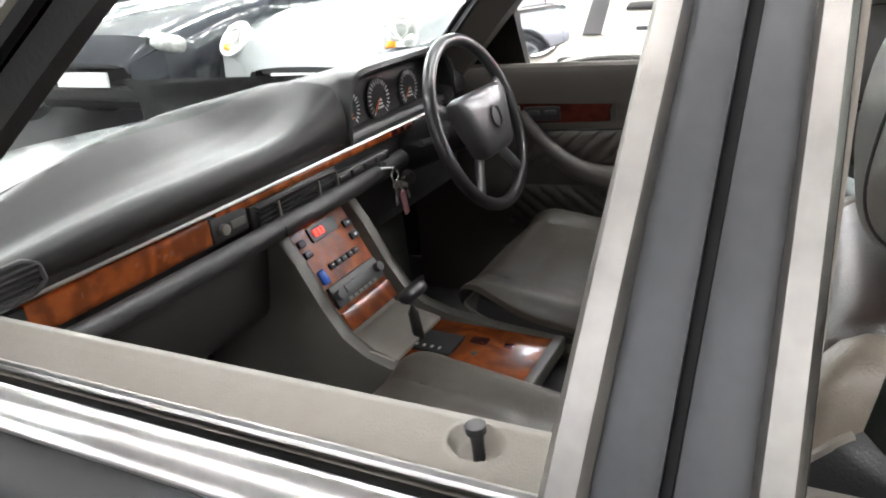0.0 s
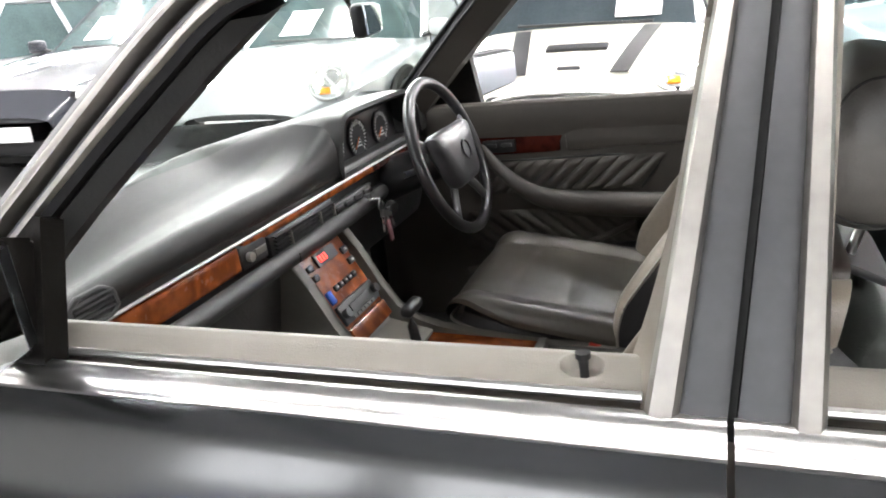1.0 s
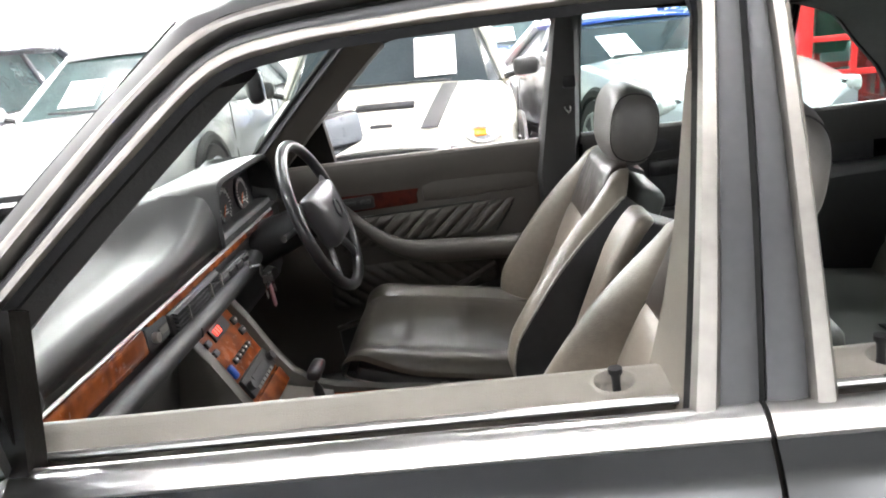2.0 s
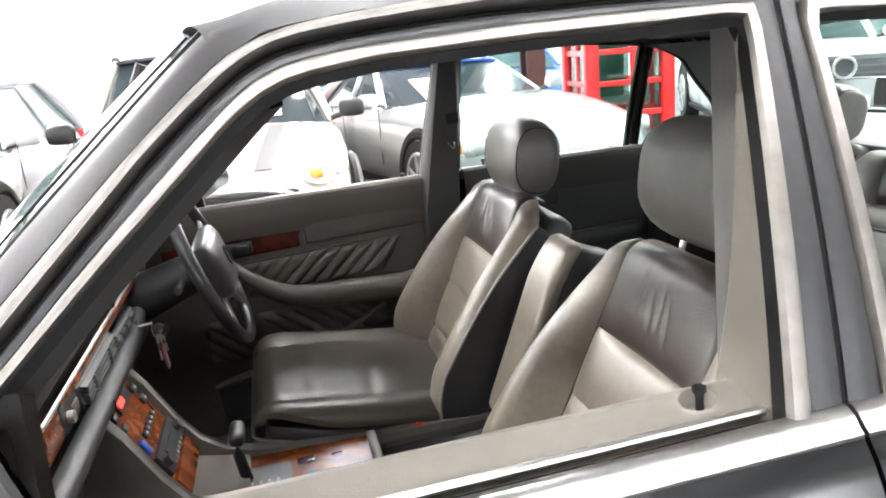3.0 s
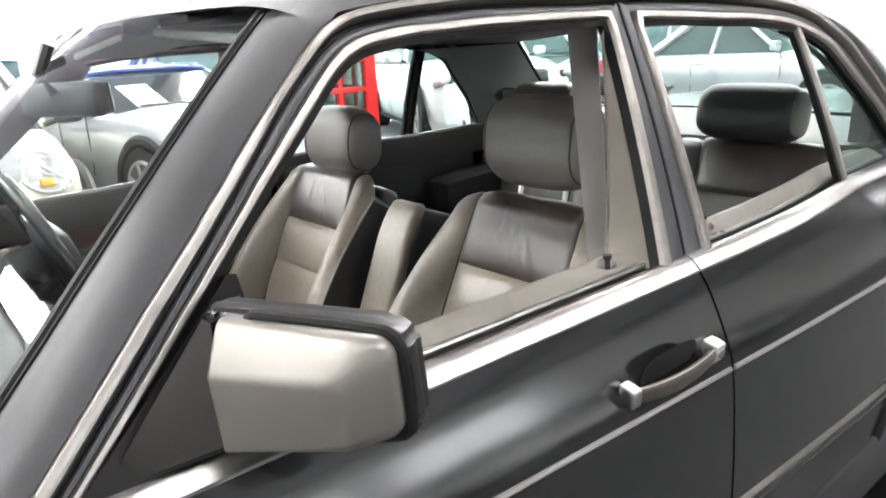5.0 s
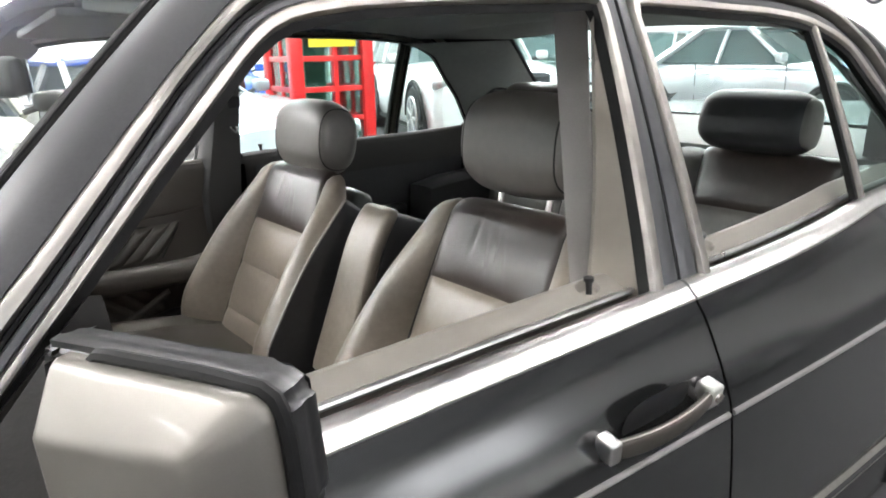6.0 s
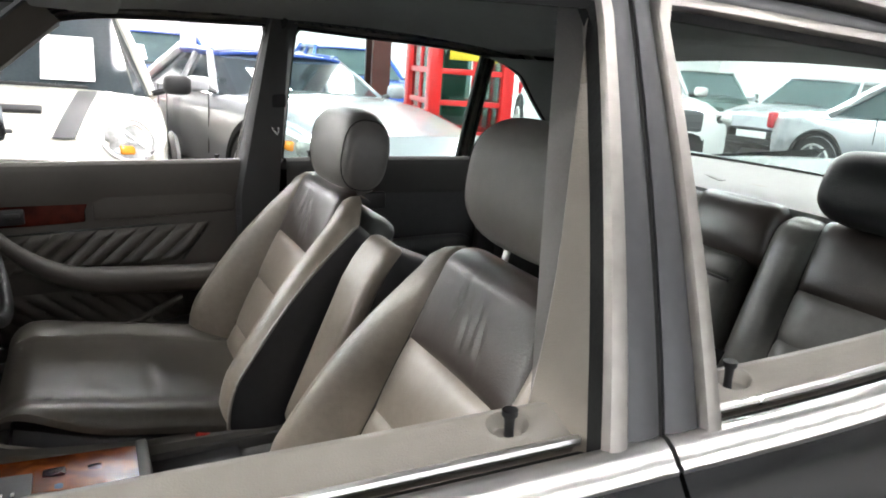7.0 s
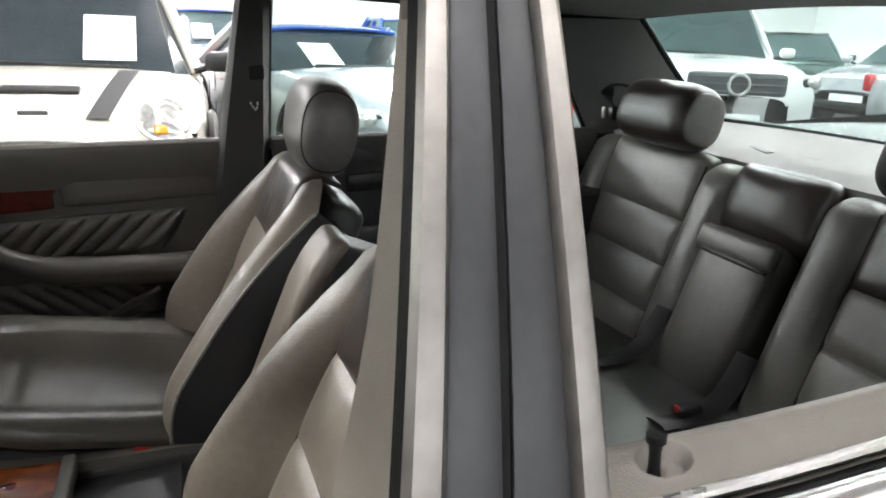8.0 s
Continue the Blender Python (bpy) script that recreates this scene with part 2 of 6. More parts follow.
        out.append(pts[k].lerp(pts[k + 1], (d - ds[k]) / max(1e-9, ds[k + 1] - ds[k])))
    return out


def smooth_line(pts, n, rounds=2):
    """A line through pts with its corners cut round."""
    pts = [Vector(p) for p in pts]
    for _ in range(rounds):
        q = [pts[0]]
        for a, b in zip(pts, pts[1:]):
            q += [a.lerp(b, 0.25), a.lerp(b, 0.75)]
        pts = q + [pts[-1]]
    return resample(pts, n)


def tube(pts, r, sides=8, closed=False, bm=None, flat=1.0, up=(0, 0, 1)):
    """A round (or flattened) bar along a line."""
    bm = bm or bmesh.new()
    pts = [Vector(p) for p in pts]
    n, rings = len(pts), []
    for i, p in enumerate(pts):
        a = pts[i - 1] if i or closed else p
        b = pts[(i + 1) % n] if i < n - 1 or closed else p
        t = (b - a).normalized()
        s = t.cross(Vector(up))
        if s.length < 1e-4:
            s = t.cross(Vector((1, 0, 0)))
        s.normalize()
        w = s.cross(t)
        rad = r(i / max(1, n - 1)) if callable(r) else r
        rings.append([bm.verts.new(p + s * rad * math.cos(q) + w * rad * flat * math.sin(q)) for q in [2 * math.pi * k / sides for k in range(sides)]])
    for i in range(n if closed else n - 1):
        A, B = rings[i], rings[(i + 1) % n]
        for k in range(sides):
            bm.faces.new((A[k], A[(k + 1) % sides], B[(k + 1) % sides], B[k]))
    if not closed:
        bm.faces.new(rings[0][::-1])
        bm.faces.new(rings[-1])
    return bm


def pillow(hx, hy, hz, at, rot, power=2.6, ends=5.0):
    """A padded roll along x with a soft squarish section and rounded ends."""
    m = pose(*at, *rot)

    def fn(u, v):
        a, t = math.tau * v, max(-0.9999, min(0.9999, math.sin(math.pi * (u - 0.5))))
        k = (1 - abs(t) ** ends) ** (1 / ends)
        c, d = math.cos(a), math.sin(a)
        y = math.copysign(abs(c) ** (2 / power), c) * hy * k
        z = math.copysign(abs(d) ** (2 / power), d) * hz * k
        return m @ Vector((t * hx, y * (1 - 0.9 * z), z))
    return grid(fn, 24, 36)


def disc(r, depth, at=(0, 0, 0), rot=(0, 0, 0), sides=28, bm=None, r2=None):
    """A short cylinder or cone along its own z."""
    bm = bm or bmesh.new()
    bmesh.ops.create_cone(bm, cap_ends=True, segments=sides, radius1=r, radius2=r if r2 is None else r2, depth=depth, matrix=pose(*at, *rot))
    return bm


def prism(poly, depth, m=None, bm=None, bevel=0.0):
    """A flat outline given in x, y, drawn out along z by depth."""
    bm = bm or bmesh.new()
    m = m or Matrix.Identity(4)
    lo = [bm.verts.new(m @ Vector((x, y, 0))) for x, y in poly]
    hi = [bm.verts.new(m @ Vector((x, y, depth))) for x, y in poly]
    faces = [bm.faces.new(lo[::-1]), bm.faces.new(hi)]
    k = len(poly)
    faces += [bm.faces.new((lo[i], lo[(i + 1) % k], hi[(i + 1) % k], hi[i])) for i in range(k)]
    if bevel:
        edges = list({e for f in faces for e in f.edges})
        bmesh.ops.bevel(bm, geom=edges, offset=bevel, segments=2, affect="EDGES", profile=0.5)
    return bm


def mirrored(bm):
    for v in bm.verts:
        v.co.x = -v.co.x
    return bm


# ---- the grey saloon: shell ----
SLOPE, BELT_X, BELT_Z = 0.40, -0.796, 0.915


def taper(y):
    """How far the body's flank is drawn in towards the tail."""
    d = max(0.0, -y - 0.1)
    return 0.16 * d * d if d < 0.55 else 0.0484 + 0.045 * (d - 0.55)


def rise(y, z=0.92):
    """Belt and crease climb gently towards the nose, the crease more than the belt."""
    return y * (0.03 + 0.025 * max(0.0, min(1.0, (0.92 - z) / 0.157)))


def side(y, z, out=0.0, s=1):
    """A point on the side-window plane; s = 1 is the near (left-hand) side, -1 the other; out: metres proud of it."""
    k = max(0.0, min(1.0, (z - 0.90) / 0.40))
    x = BELT_X + SLOPE * (z - BELT_Z) + taper(y) - 0.036 * k * (1 - k)
    q = math.hypot(1, SLOPE)
    return Vector((s * (x - out / q), y, z + out * SLOPE / q))


def band(inner, outer, low, high, n=40, s=1, bm=None):
    """Trim between two lines (y, z) on the side plane, with a rounded face."""
    bm = bm or bmesh.new()
    A, B = resample([(0, *p) for p in inner], n), resample([(0, *p) for p in outer], n)
    rows = []
    for a, b in zip(A, B):
        prof = ((0, -0.012), (0, low), (0.18, high * 0.85 + low * 0.15), (0.5, high), (0.82, high * 0.85 + low * 0.15), (1, low), (1, -0.012))
        rows.append([bm.verts.new(side(*(a.lerp(b, f)[1:]), out, s)) for f, out in prof])
    for r, q in zip(rows, rows[1:]):
        for k in range(6):
            bm.faces.new((r[k], r[k + 1], q[k + 1], q[k]))
    bm.faces.new(rows[0])
    bm.faces.new(rows[-1][::-1])
    return bm


car = thing("saloon_car", "dark grey metallic four-door saloon with chrome trim and open windows", "car")

# lines on the side plane, as (y, z)
F_IN = [(0.0521, 0.905), (0.0299, 1.02), (0.0049, 1.15), (-0.0167, 1.262), (-0.0168, 1.268), (-0.012, 1.2715), (0.11, 1.275), (0.22, 1.279), (0.34, 1.280), (0.40, 1.275), (0.43, 1.270), (0.452, 1.260), (0.478, 1.243), (0.52, 1.209), (0.585, 1.158), (0.64, 1.112), (0.68, 1.078), (0.75, 1.019), (0.82, 0.960), (0.875, 0.914)]
F_OUT = [(0.0256, 0.905), (0.0072, 1.018), (-0.0136, 1.146), (-0.0348, 1.276), (-0.0338, 1.281), (-0.028, 1.283), (0.11, 1.290), (0.20, 1.293), (0.30, 1.2925), (0.36, 1.293), (0.40, 1.290), (0.428, 1.285), (0.447, 1.278), (0.470, 1.264), (0.487, 1.251), (0.513, 1.231), (0.55, 1.201), (0.60, 1.160), (0.645, 1.121), (0.70, 1.074), (0.77, 1.014), (0.84, 0.955), (0.89, 0.914)]
D_IN = [(-0.054, 1.297), (0.0, 1.2995), (0.109, 1.306), (0.167, 1.3085), (0.232, 1.311), (0.294, 1.3105), (0.352, 1.309), (0.385, 1.307), (0.412, 1.3045), (0.43, 1.301), (0.447, 1.294), (0.466, 1.285), (0.506, 1.2575), (0.546, 1.2265), (0.578, 1.198), (0.628, 1.154), (0.676, 1.112), (0.722, 1.073), (0.806, 1.0), (0.905, 0.914)]
D_OUT = [(-0.054, 1.311), (0.0, 1.3145), (0.103, 1.320), (0.161, 1.322), (0.227, 1.324), (0.289, 1.323), (0.349, 1.3205), (0.38, 1.319), (0.407, 1.3165), (0.428, 1.313), (0.450, 1.306), (0.471, 1.297), (0.503, 1.274), (0.545, 1.242), (0.59, 1.205), (0.64, 1.162), (0.69, 1.119), (0.736, 1.081), (0.82, 1.008), (0.925, 0.917)]
DR_IN = [(-0.054, 1.297), (-0.14, 1.294), (-0.28, 1.283), (-0.40, 1.271), (-0.52, 1.257), (-0.61, 1.245), (-0.672, 1.231), (-0.719, 1.212), (-0.760, 1.185), (-0.814, 1.146), (-0.918, 1.008), (-1.0, 0.883)]
DR_OUT = [(-0.054, 1.311), (-0.14, 1.307), (-0.28, 1.296), (-0.40, 1.284), (-0.52, 1.270), (-0.615, 1.258), (-0.68, 1.245), (-0.732, 1.224), (-0.775, 1.196), (-0.829, 1.156), (-0.933, 1.018), (-1.015, 0.885)]
R_IN = [(-0.0765, 0.905), (-0.0804, 1.0), (-0.0858, 1.13), (-0.0912, 1.258), (-0.096, 1.2625), (-0.104, 1.2635), (-0.22, 1.252), (-0.30, 1.244), (-0.416, 1.234), (-0.50, 1.224), (-0.549, 1.217), (-0.600, 1.208), (-0.640, 1.1985), (-0.680, 1.184), (-0.712, 1.169), (-0.743, 1.149), (-0.793, 1.088), (-0.868, 1.006), (-0.945, 0.883)]
R_OUT = [(-0.0531, 0.905), (-0.0588, 0.99), (-0.0684, 1.133), (-0.0774, 1.268), (-0.079, 1.276), (-0.087, 1.2775), (-0.225, 1.266), (-0.30, 1.258), (-0.42, 1.248), (-0.50, 1.239), (-0.559, 1.231), (-0.612, 1.222), (-0.652, 1.212), (-0.695, 1.197), (-0.730, 1.182), (-0.764, 1.159), (-0.813, 1.098), (-0.887, 1.016), (-0.965, 0.883)]
GAP = [(-0.0131, 0.905), (-0.0247, 1.0), (-0.0417, 1.139), (-0.0608, 1.295)]


def window_frames(s):
    near = s == 1
    fd = part("front_door", door_skin(s, -0.0104, 0.99), PAINT, car, "grey front door with the window wound down" if near else "")
    rd = part("rear_door", door_skin(s, -0.90, -0.0158), PAINT, car)
    part("window_frame", band(F_IN, F_OUT, 0.004, 0.010, 60, s), SATIN, fd, "bright satin metal window surround")
    part("window_frame", band(R_IN, R_OUT, 0.004, 0.010, 60, s), SATIN, rd, "bright satin metal window surround")
    # dark painted frames between the bright lines
    part("frame_panel", band(F_OUT[4:], [(-0.0565, 1.289), (-0.050, 1.2905)] + [(y, z - 0.007) for y, z in D_IN[1:]], 0.001, 0.003, 60, s), FRAME_GREY, fd)
    part("pillar_panel", band(F_OUT[:5], [(y + 0.0035, z) for y, z in GAP], 0.001, 0.004, 24, s), FRAME_GREY, fd, "dark grey painted pillar face")
    part("frame_panel", band(R_OUT[4:], [(-0.0645, 1.290)] + [(y, z - 0.007) for y, z in DR_IN[1:]], 0.001, 0.003, 60, s), FRAME_GREY, rd)
    part("pillar_panel", band(R_OUT[:5], [(y - 0.0035, z) for y, z in GAP], 0.001, 0.004, 24, s), FRAME_GREY, rd, "dark grey painted pillar face")
    part("door_gap_seal", tube([side(y, z, -0.012, s) for y, z in resample_yz(GAP, 12)], 0.011, 6), RUBBER, car)
    part("window_seal", seal(F_IN, s, 0.008), RUBBER, fd, "black rubber window channel")
    part("window_seal", seal(R_IN, s, 0.007), RUBBER, rd)
    part("drip_moulding", band(D_IN, D_OUT, 0.006, 0.016, 60, s), SATIN, car, "bright drip rail trim above the doors")
    part("drip_moulding", band(DR_IN, DR_OUT, 0.006, 0.016, 60, s), SATIN, car)
    part("drip_groove", band([(y, z - 0.007) for y, z in D_IN], D_IN, -0.006, -0.004, 60, s), RUBBER, car)
    part("drip_groove", band([(y, z - 0.007) for y, z in DR_IN], DR_IN, -0.006, -0.004, 60, s), RUBBER, car)
    # divider and quarter light of the rear door
    part("window_divider", band([(-0.606, 0.905), (-0.618, 1.206)], [(-0.622, 0.905), (-0.633, 1.200)], 0.004, 0.009, 6, s), SATIN, rd)
    part("divider_seal", band([(-0.592, 0.905), (-0.604, 1.209)], [(-0.606, 0.905), (-0.618, 1.206)], 0.0, 0.001, 6, s), RUBBER, rd)
    part("divider_seal", band([(-0.622, 0.905), (-0.633, 1.200)], [(-0.634, 0.905), (-0.645, 1.192)], 0.0, 0.001, 6, s), RUBBER, rd)
    if s == -1:
        g = pane([(-0.072, 0.900), (-0.095, 1.266), (-0.35, 1.242), (-0.61, 1.210), (-0.595, 0.900)], s)
        ob = part("window_glass", g, GLASS_GREEN, rd, "green-tinted side glass, wound up", smooth=False)
        ob.visible_shadow = False
    g = pane([(-0.622, 0.885), (-0.638, 1.199), (-0.680, 1.184), (-0.743, 1.149), (-0.793, 1.088), (-0.868, 1.006), (-0.945, 0.883)], s)
    ob = part("quarter_glass", g, GLASS_GREEN, rd, smooth=False)
    ob.visible_shadow = False
    # belt moulding in two lengths, sill trims and lock knobs
    for door, y0, y1 in ((fd, -0.0111, 0.97), (rd, -1.012, -0.0161)):
        part("belt_moulding", belt(s, y0, y1), BELT_TRIM, door, "broad polished belt-line trim")
        part("belt_seal", sill_seal(s, y0 + (0.03 if door is fd else 0), y1 - (0 if door is fd else 0.03)), RUBBER, door)
    # far door tops take darker vinyl: their shade is put into the colour
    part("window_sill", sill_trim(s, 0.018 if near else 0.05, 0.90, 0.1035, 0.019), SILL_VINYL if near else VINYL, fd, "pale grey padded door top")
    part("window_sill", sill_trim(s, -0.93, -0.070, -0.149, 0.021), SILL_VINYL if near else VINYL_SHADED, rd, "pale grey padded door top")
    part("sill_bead", tube([(s * -0.7720, y, 0.9195 + rise(y)) for y in (0.052, 0.3, 0.6, 0.9)], 0.0046, 8), CHROME, fd)
    part("sill_bead", tube([(s * (-0.7720 + taper(y)), y, 0.9195 + rise(y)) for y in [-0.072 - 0.0345 * i for i in range(25)]], 0.0046, 8), CHROME, rd)
    for door, y in ((fd, 0.102), (rd, -0.140)):
        k = tube([(s * -0.7455, y, 0.912 + 0.0044 * i) for i in range(8)], lambda f: 0.0040 + 0.0020 * abs(2 * f - 1) ** 3, 12)
        tube([(s * -0.7455, y, 0.941), (s * -0.7455, y, 0.946)], 0.0068, 12, bm=k)
        part("lock_knob", k, BLACK, door, "black door lock knob, raised")
    for door, y in ((fd, 0.129), (rd, -0.76)):
        door_handle(s, door, y)
    # bright rubbing strip low on the doors and the crease above it
    for door, y0, y1 in ((fd, -0.006, 0.97), (rd, -0.68, -0.016)):
        part("side_moulding", flank_bar(s, y0, y1, 0.507, 0.016, 0.006), SATIN, door, "grey rubbing strip with bright edges")
        part("moulding_insert", flank_bar(s, y0, y1, 0.507, 0.008, 0.009), CLAD, door)
        # ridge in a pale colour, so the crease's highlight is painted on
        part("crease_line", flank_bar(s, y0, y1, 0.763, 0.0042, 0.0042), CREASE, door, "pale painted highlight along the body crease")
    return fd, rd


def resample_yz(line, n):
    return [(p[1], p[2]) for p in resample([(0, *q) for q in line], n)]


SKIN = [(-0.8235, 0.902), (-0.836, 0.885), (-0.852, 0.850), (-0.866, 0.815), (-0.8755, 0.786), (-0.880, 0.770), (-0.8805, 0.757), (-0.884, 0.70), (-0.885, 0.60), (-0.882, 0.51), (-0.877, 0.46), (-0.870, 0.41), (-0.858, 0.33), (-0.835, 0.26)]


def flank(s, x, y, z):
    """A point of the body side, given for the middle of the car, carried along it."""
    w = 1.0 - 0.8 * max(0.0, min(1.0, (0.905 - z) / 0.08))
    return Vector((s * (x + taper(y) * w), y, z + rise(y, z)))


def flank_bar(s, y0, y1, z, high, proud):
    """A rounded strip lying along the body side."""
    ys = [y0 + (y1 - y0) * i / 12 for i in range(13)]
    return tube([flank(s, skin_x(z), y, z) for y in ys], high, 8, flat=proud / high, up=(1, 0, 0))


def skin_x(z):
    for (xa, za), (xb, zb) in zip(SKIN, SKIN[1:]):
        if zb <= z <= za:
            return xa + (xb - xa) * (za - z) / (za - zb)
    return SKIN[0][0] if z > SKIN[0][1] else SKIN[-1][0]


def arch_cut(y, z):
    """True inside the rear wheel's arch."""
    return math.hypot(y + 1.005, z - 0.30) < 0.375


def door_skin(s, y0, y1):
    bm = bmesh.new()
    n = max(8, int((y1 - y0) / 0.03))
    pts = smooth_line([(x, 0, z) for x, z in SKIN], 34, 1)
    rows = []
    for i in range(n + 1):
        y = y0 + (y1 - y0) * i / n
        bulge = 0.008 * (1 - ((y - 0.1) / 1.2) ** 2)
        rows.append([bm.verts.new(flank(s, p.x + 0.008 - bulge, y, p.z)) for p in pts])
    for r, q in zip(rows, rows[1:]):
        for k in range(len(pts) - 1):
            c = [v.co for v in (r[k], r[k + 1], q[k + 1], q[k])]
            if all(arch_cut(p.y, p.z) for p in c):
                continue
            bm.faces.new((r[k], r[k + 1], q[k + 1], q[k]))
    # turned-in edges and inner skin
    faces = list(bm.faces)
    bmesh.ops.recalc_face_normals(bm, faces=faces)
    bmesh.ops.delete(bm, geom=[v for v in bm.verts if not v.link_faces], context="VERTS")
    res = bmesh.ops.extrude_edge_only(bm, edges=[e for e in bm.edges if e.is_boundary])
    for v in [g for g in res["geom"] if isinstance(g, bmesh.types.BMVert)]:
        v.co.x += s * 0.03
    return bm


def seal(line, s, w):
    bm = bmesh.new()
    A = resample([(0, *p) for p in line], 60)
    mid = Vector((0, sum(p[0] for p in line) / len(line), 1.06))
    rows = []
    for i, a in enumerate(A):
        t = (A[min(i + 1, 60)] - A[max(i - 1, 0)]).normalized()
        nrm = Vector((0, -t.z, t.y))
        if (mid - a).dot(nrm) < 0:
            nrm = -nrm
        post = min(1.0, max(0.0, (abs(t.z) - 0.9) / 0.08)) if a.y < 0.1 else 0.0
        b = a + nrm * (w * (1 - post) + 0.0006 * post)
        rows.append([bm.verts.new(side(a.y, a.z, 0.003, s)), bm.verts.new(side(b.y, b.z, -0.002, s)), bm.verts.new(side(b.y, b.z, -0.002, s) + Vector((s * 0.013, 0, 0))), bm.verts.new(side(a.y, a.z, 0, s) + Vector((s * 0.013, 0, 0)))])
    for r, q in zip(rows, rows[1:]):
        for k in range(4):
            bm.faces.new((r[k], r[(k + 1) % 4], q[(k + 1) % 4], q[k]))
    return bm


def pane(outline, s):
    bm = bmesh.new()
    bm.faces.new([bm.verts.new(side(y, z, -0.008, s)) for y, z in outline])
    return bm


def belt(s, y0, y1):
    prof = [(-0.790, 0.912), (-0.793, 0.9205), (-0.797, 0.9235), (-0.803, 0.9235), (-0.811, 0.9185), (-0.8175, 0.9115), (-0.8195, 0.9085), (-0.8215, 0.9075), (-0.8235, 0.9050), (-0.8235, 0.9010), (-0.818, 0.898)]
    n, m = 24, len(prof) - 1

    def fn(u, v):
        y = y0 + (y1 - y0) * u
        x, z = prof[round(v * m)]
        return (s * (x + taper(y)), y, z + rise(y))
    bm = grid(fn, n, m)
    ends = [[v for v in bm.verts if abs(v.co.y - y) < 1e-6] for y in (y0, y1)]
    for e in ends:
        bm.faces.new(e)
    return bm


def sill_seal(s, y0, y1):
    ys = [y0 + (y1 - y0) * i / 10 for i in range(11)]
    return tube([(s * (-0.7825 + taper(y)), y, 0.9035 + rise(y)) for y in ys], 0.0125, 8, flat=0.7)


def sill_trim(s, y0, y1, knob, half):
    """Padded inner top of the door: flat ledge with a rounded inner edge dropping into the cabin, and an oval dent round the lock knob."""
    prof = [(-0.769, 0.895), (-0.769, 0.9155), (-0.766, 0.9185), (-0.757, 0.9225), (-0.742, 0.930), (-0.732, 0.9340), (-0.724, 0.9325), (-0.718, 0.925), (-0.716, 0.912), (-0.718, 0.87), (-0.726, 0.83)]
    line = resample([(x, 0, z) for x, z in prof[1:9]], 44)
    line = [Vector((-0.769, 0, 0.895))] + line + [Vector((x, 0, z)) for x, z in prof[9:]]
    ys = sorted([y for y in [y0 + (y1 - y0) * i / 20 for i in range(21)] if abs(y - knob) > half * 1.4] + [knob + half * 1.2 * (i / 18 - 1) for i in range(37)])
    bm = bmesh.new()
    rows = []
    for y in ys:
        row = []
        for p in line:
            d = math.hypot((p.x + 0.7445) / 0.0115, (y - knob) / half)
            k = max(0.0, min(1.0, (1.0 - d) / 0.30))
            dent = 0.010 * k * k * (3 - 2 * k) if p.z > 0.9 else 0.0
            lip = 0.0012 * math.exp(-((d - 1.05) / 0.10) ** 2) if p.z > 0.9 else 0.0
            row.append(bm.verts.new((s * (p.x + taper(y)), y, p.z + rise(y) - dent + lip)))
        rows.append(row)
    for r, q in zip(rows, rows[1:]):
        for k in range(len(line) - 1):
            bm.faces.new((r[k], r[k + 1], q[k + 1], q[k]))
    return bm


def door_handle(s, door, y):
    """Pull handle: black oval as the hand recess's shade, bright end caps and lip, and a broad satin bar standing off
    the door.
    """
    z = 0.809
    x = skin_x(z) - 0.001
    tilt = math.degrees(math.atan2(skin_x(0.825) - skin_x(0.79), 0.035))
    m = Matrix.Translation(flank(s, x, y, z)) @ pose(0, 0, 0, 2.2, s * -tilt * 0.8, 0)

    def placed(bm):
        bmesh.ops.transform(bm, matrix=m, verts=bm.verts)
        return bm
    # no real dip: a slightly proud black oval paints the recess's shade
    def shade_oval(u, v):
        a = math.tau * v
        c, d = math.cos(a), math.sin(a)
        return (s * -(0.0012 + 0.0016 * (1 - u * u)), 0.006 + 0.060 * u * math.copysign(abs(c) ** 0.6, c), 0.012 + 0.025 * u * math.copysign(abs(d) ** 0.7, d))
    bowl = grid(shade_oval, 6, 32)
    part("recess_shade", placed(bowl), BLACK, door, "black oval painted as the shade of the hand recess")

    def bar(u, v):
        """Broad bar, bowed outwards and drooping in the middle, with a rounded section."""
        f, a = 2 * u - 1, math.tau * v
        bow = 1 - f * f
        c, d = math.cos(a), math.sin(a)
        high = 0.0125 + 0.002 * bow
        return (s * (-0.012 - 0.012 * bow - 0.0060 * math.copysign(abs(c) ** 0.7, c)), 0.098 * f, -0.001 - 0.003 * bow + high * math.copysign(abs(d) ** 0.7, d))
    part("handle_bar", placed(grid(bar, 24, 20)), HANDLE_GREY, door, "satin grey pull bar")
    lip = [(s * (-0.014 - 0.012 * (1 - f * f)), 0.098 * f, 0.0125 - 0.001 * (1 - f * f)) for f in [i / 12 - 1 for i in range(25)]]
    part("handle_lip", placed(tube(lip, 0.0010, 6)), SATIN, door, "thin bright lip along the bar")
    for yy, w in ((0.096, 0.020), (-0.092, 0.026)):
        cap = rbox(0.026, w, 0.033, 0.005, (s * -0.009, yy, 0.0005), n=5, warp=lambda v: (v.x, v.y + 0.25 * v.z * (1 if yy > 0 else 0.4), v.z))
        part("handle_cap", placed(cap), CHROME, door, "chrome handle end cap")
    part("lock_barrel", placed(disc(0.0065, 0.006, (s * -0.022, -0.094, 0.001), (0, 90, 0), 14)), SATIN, door)


front_left, rear_left = window_frames(1)
front_right, rear_right = window_frames(-1)


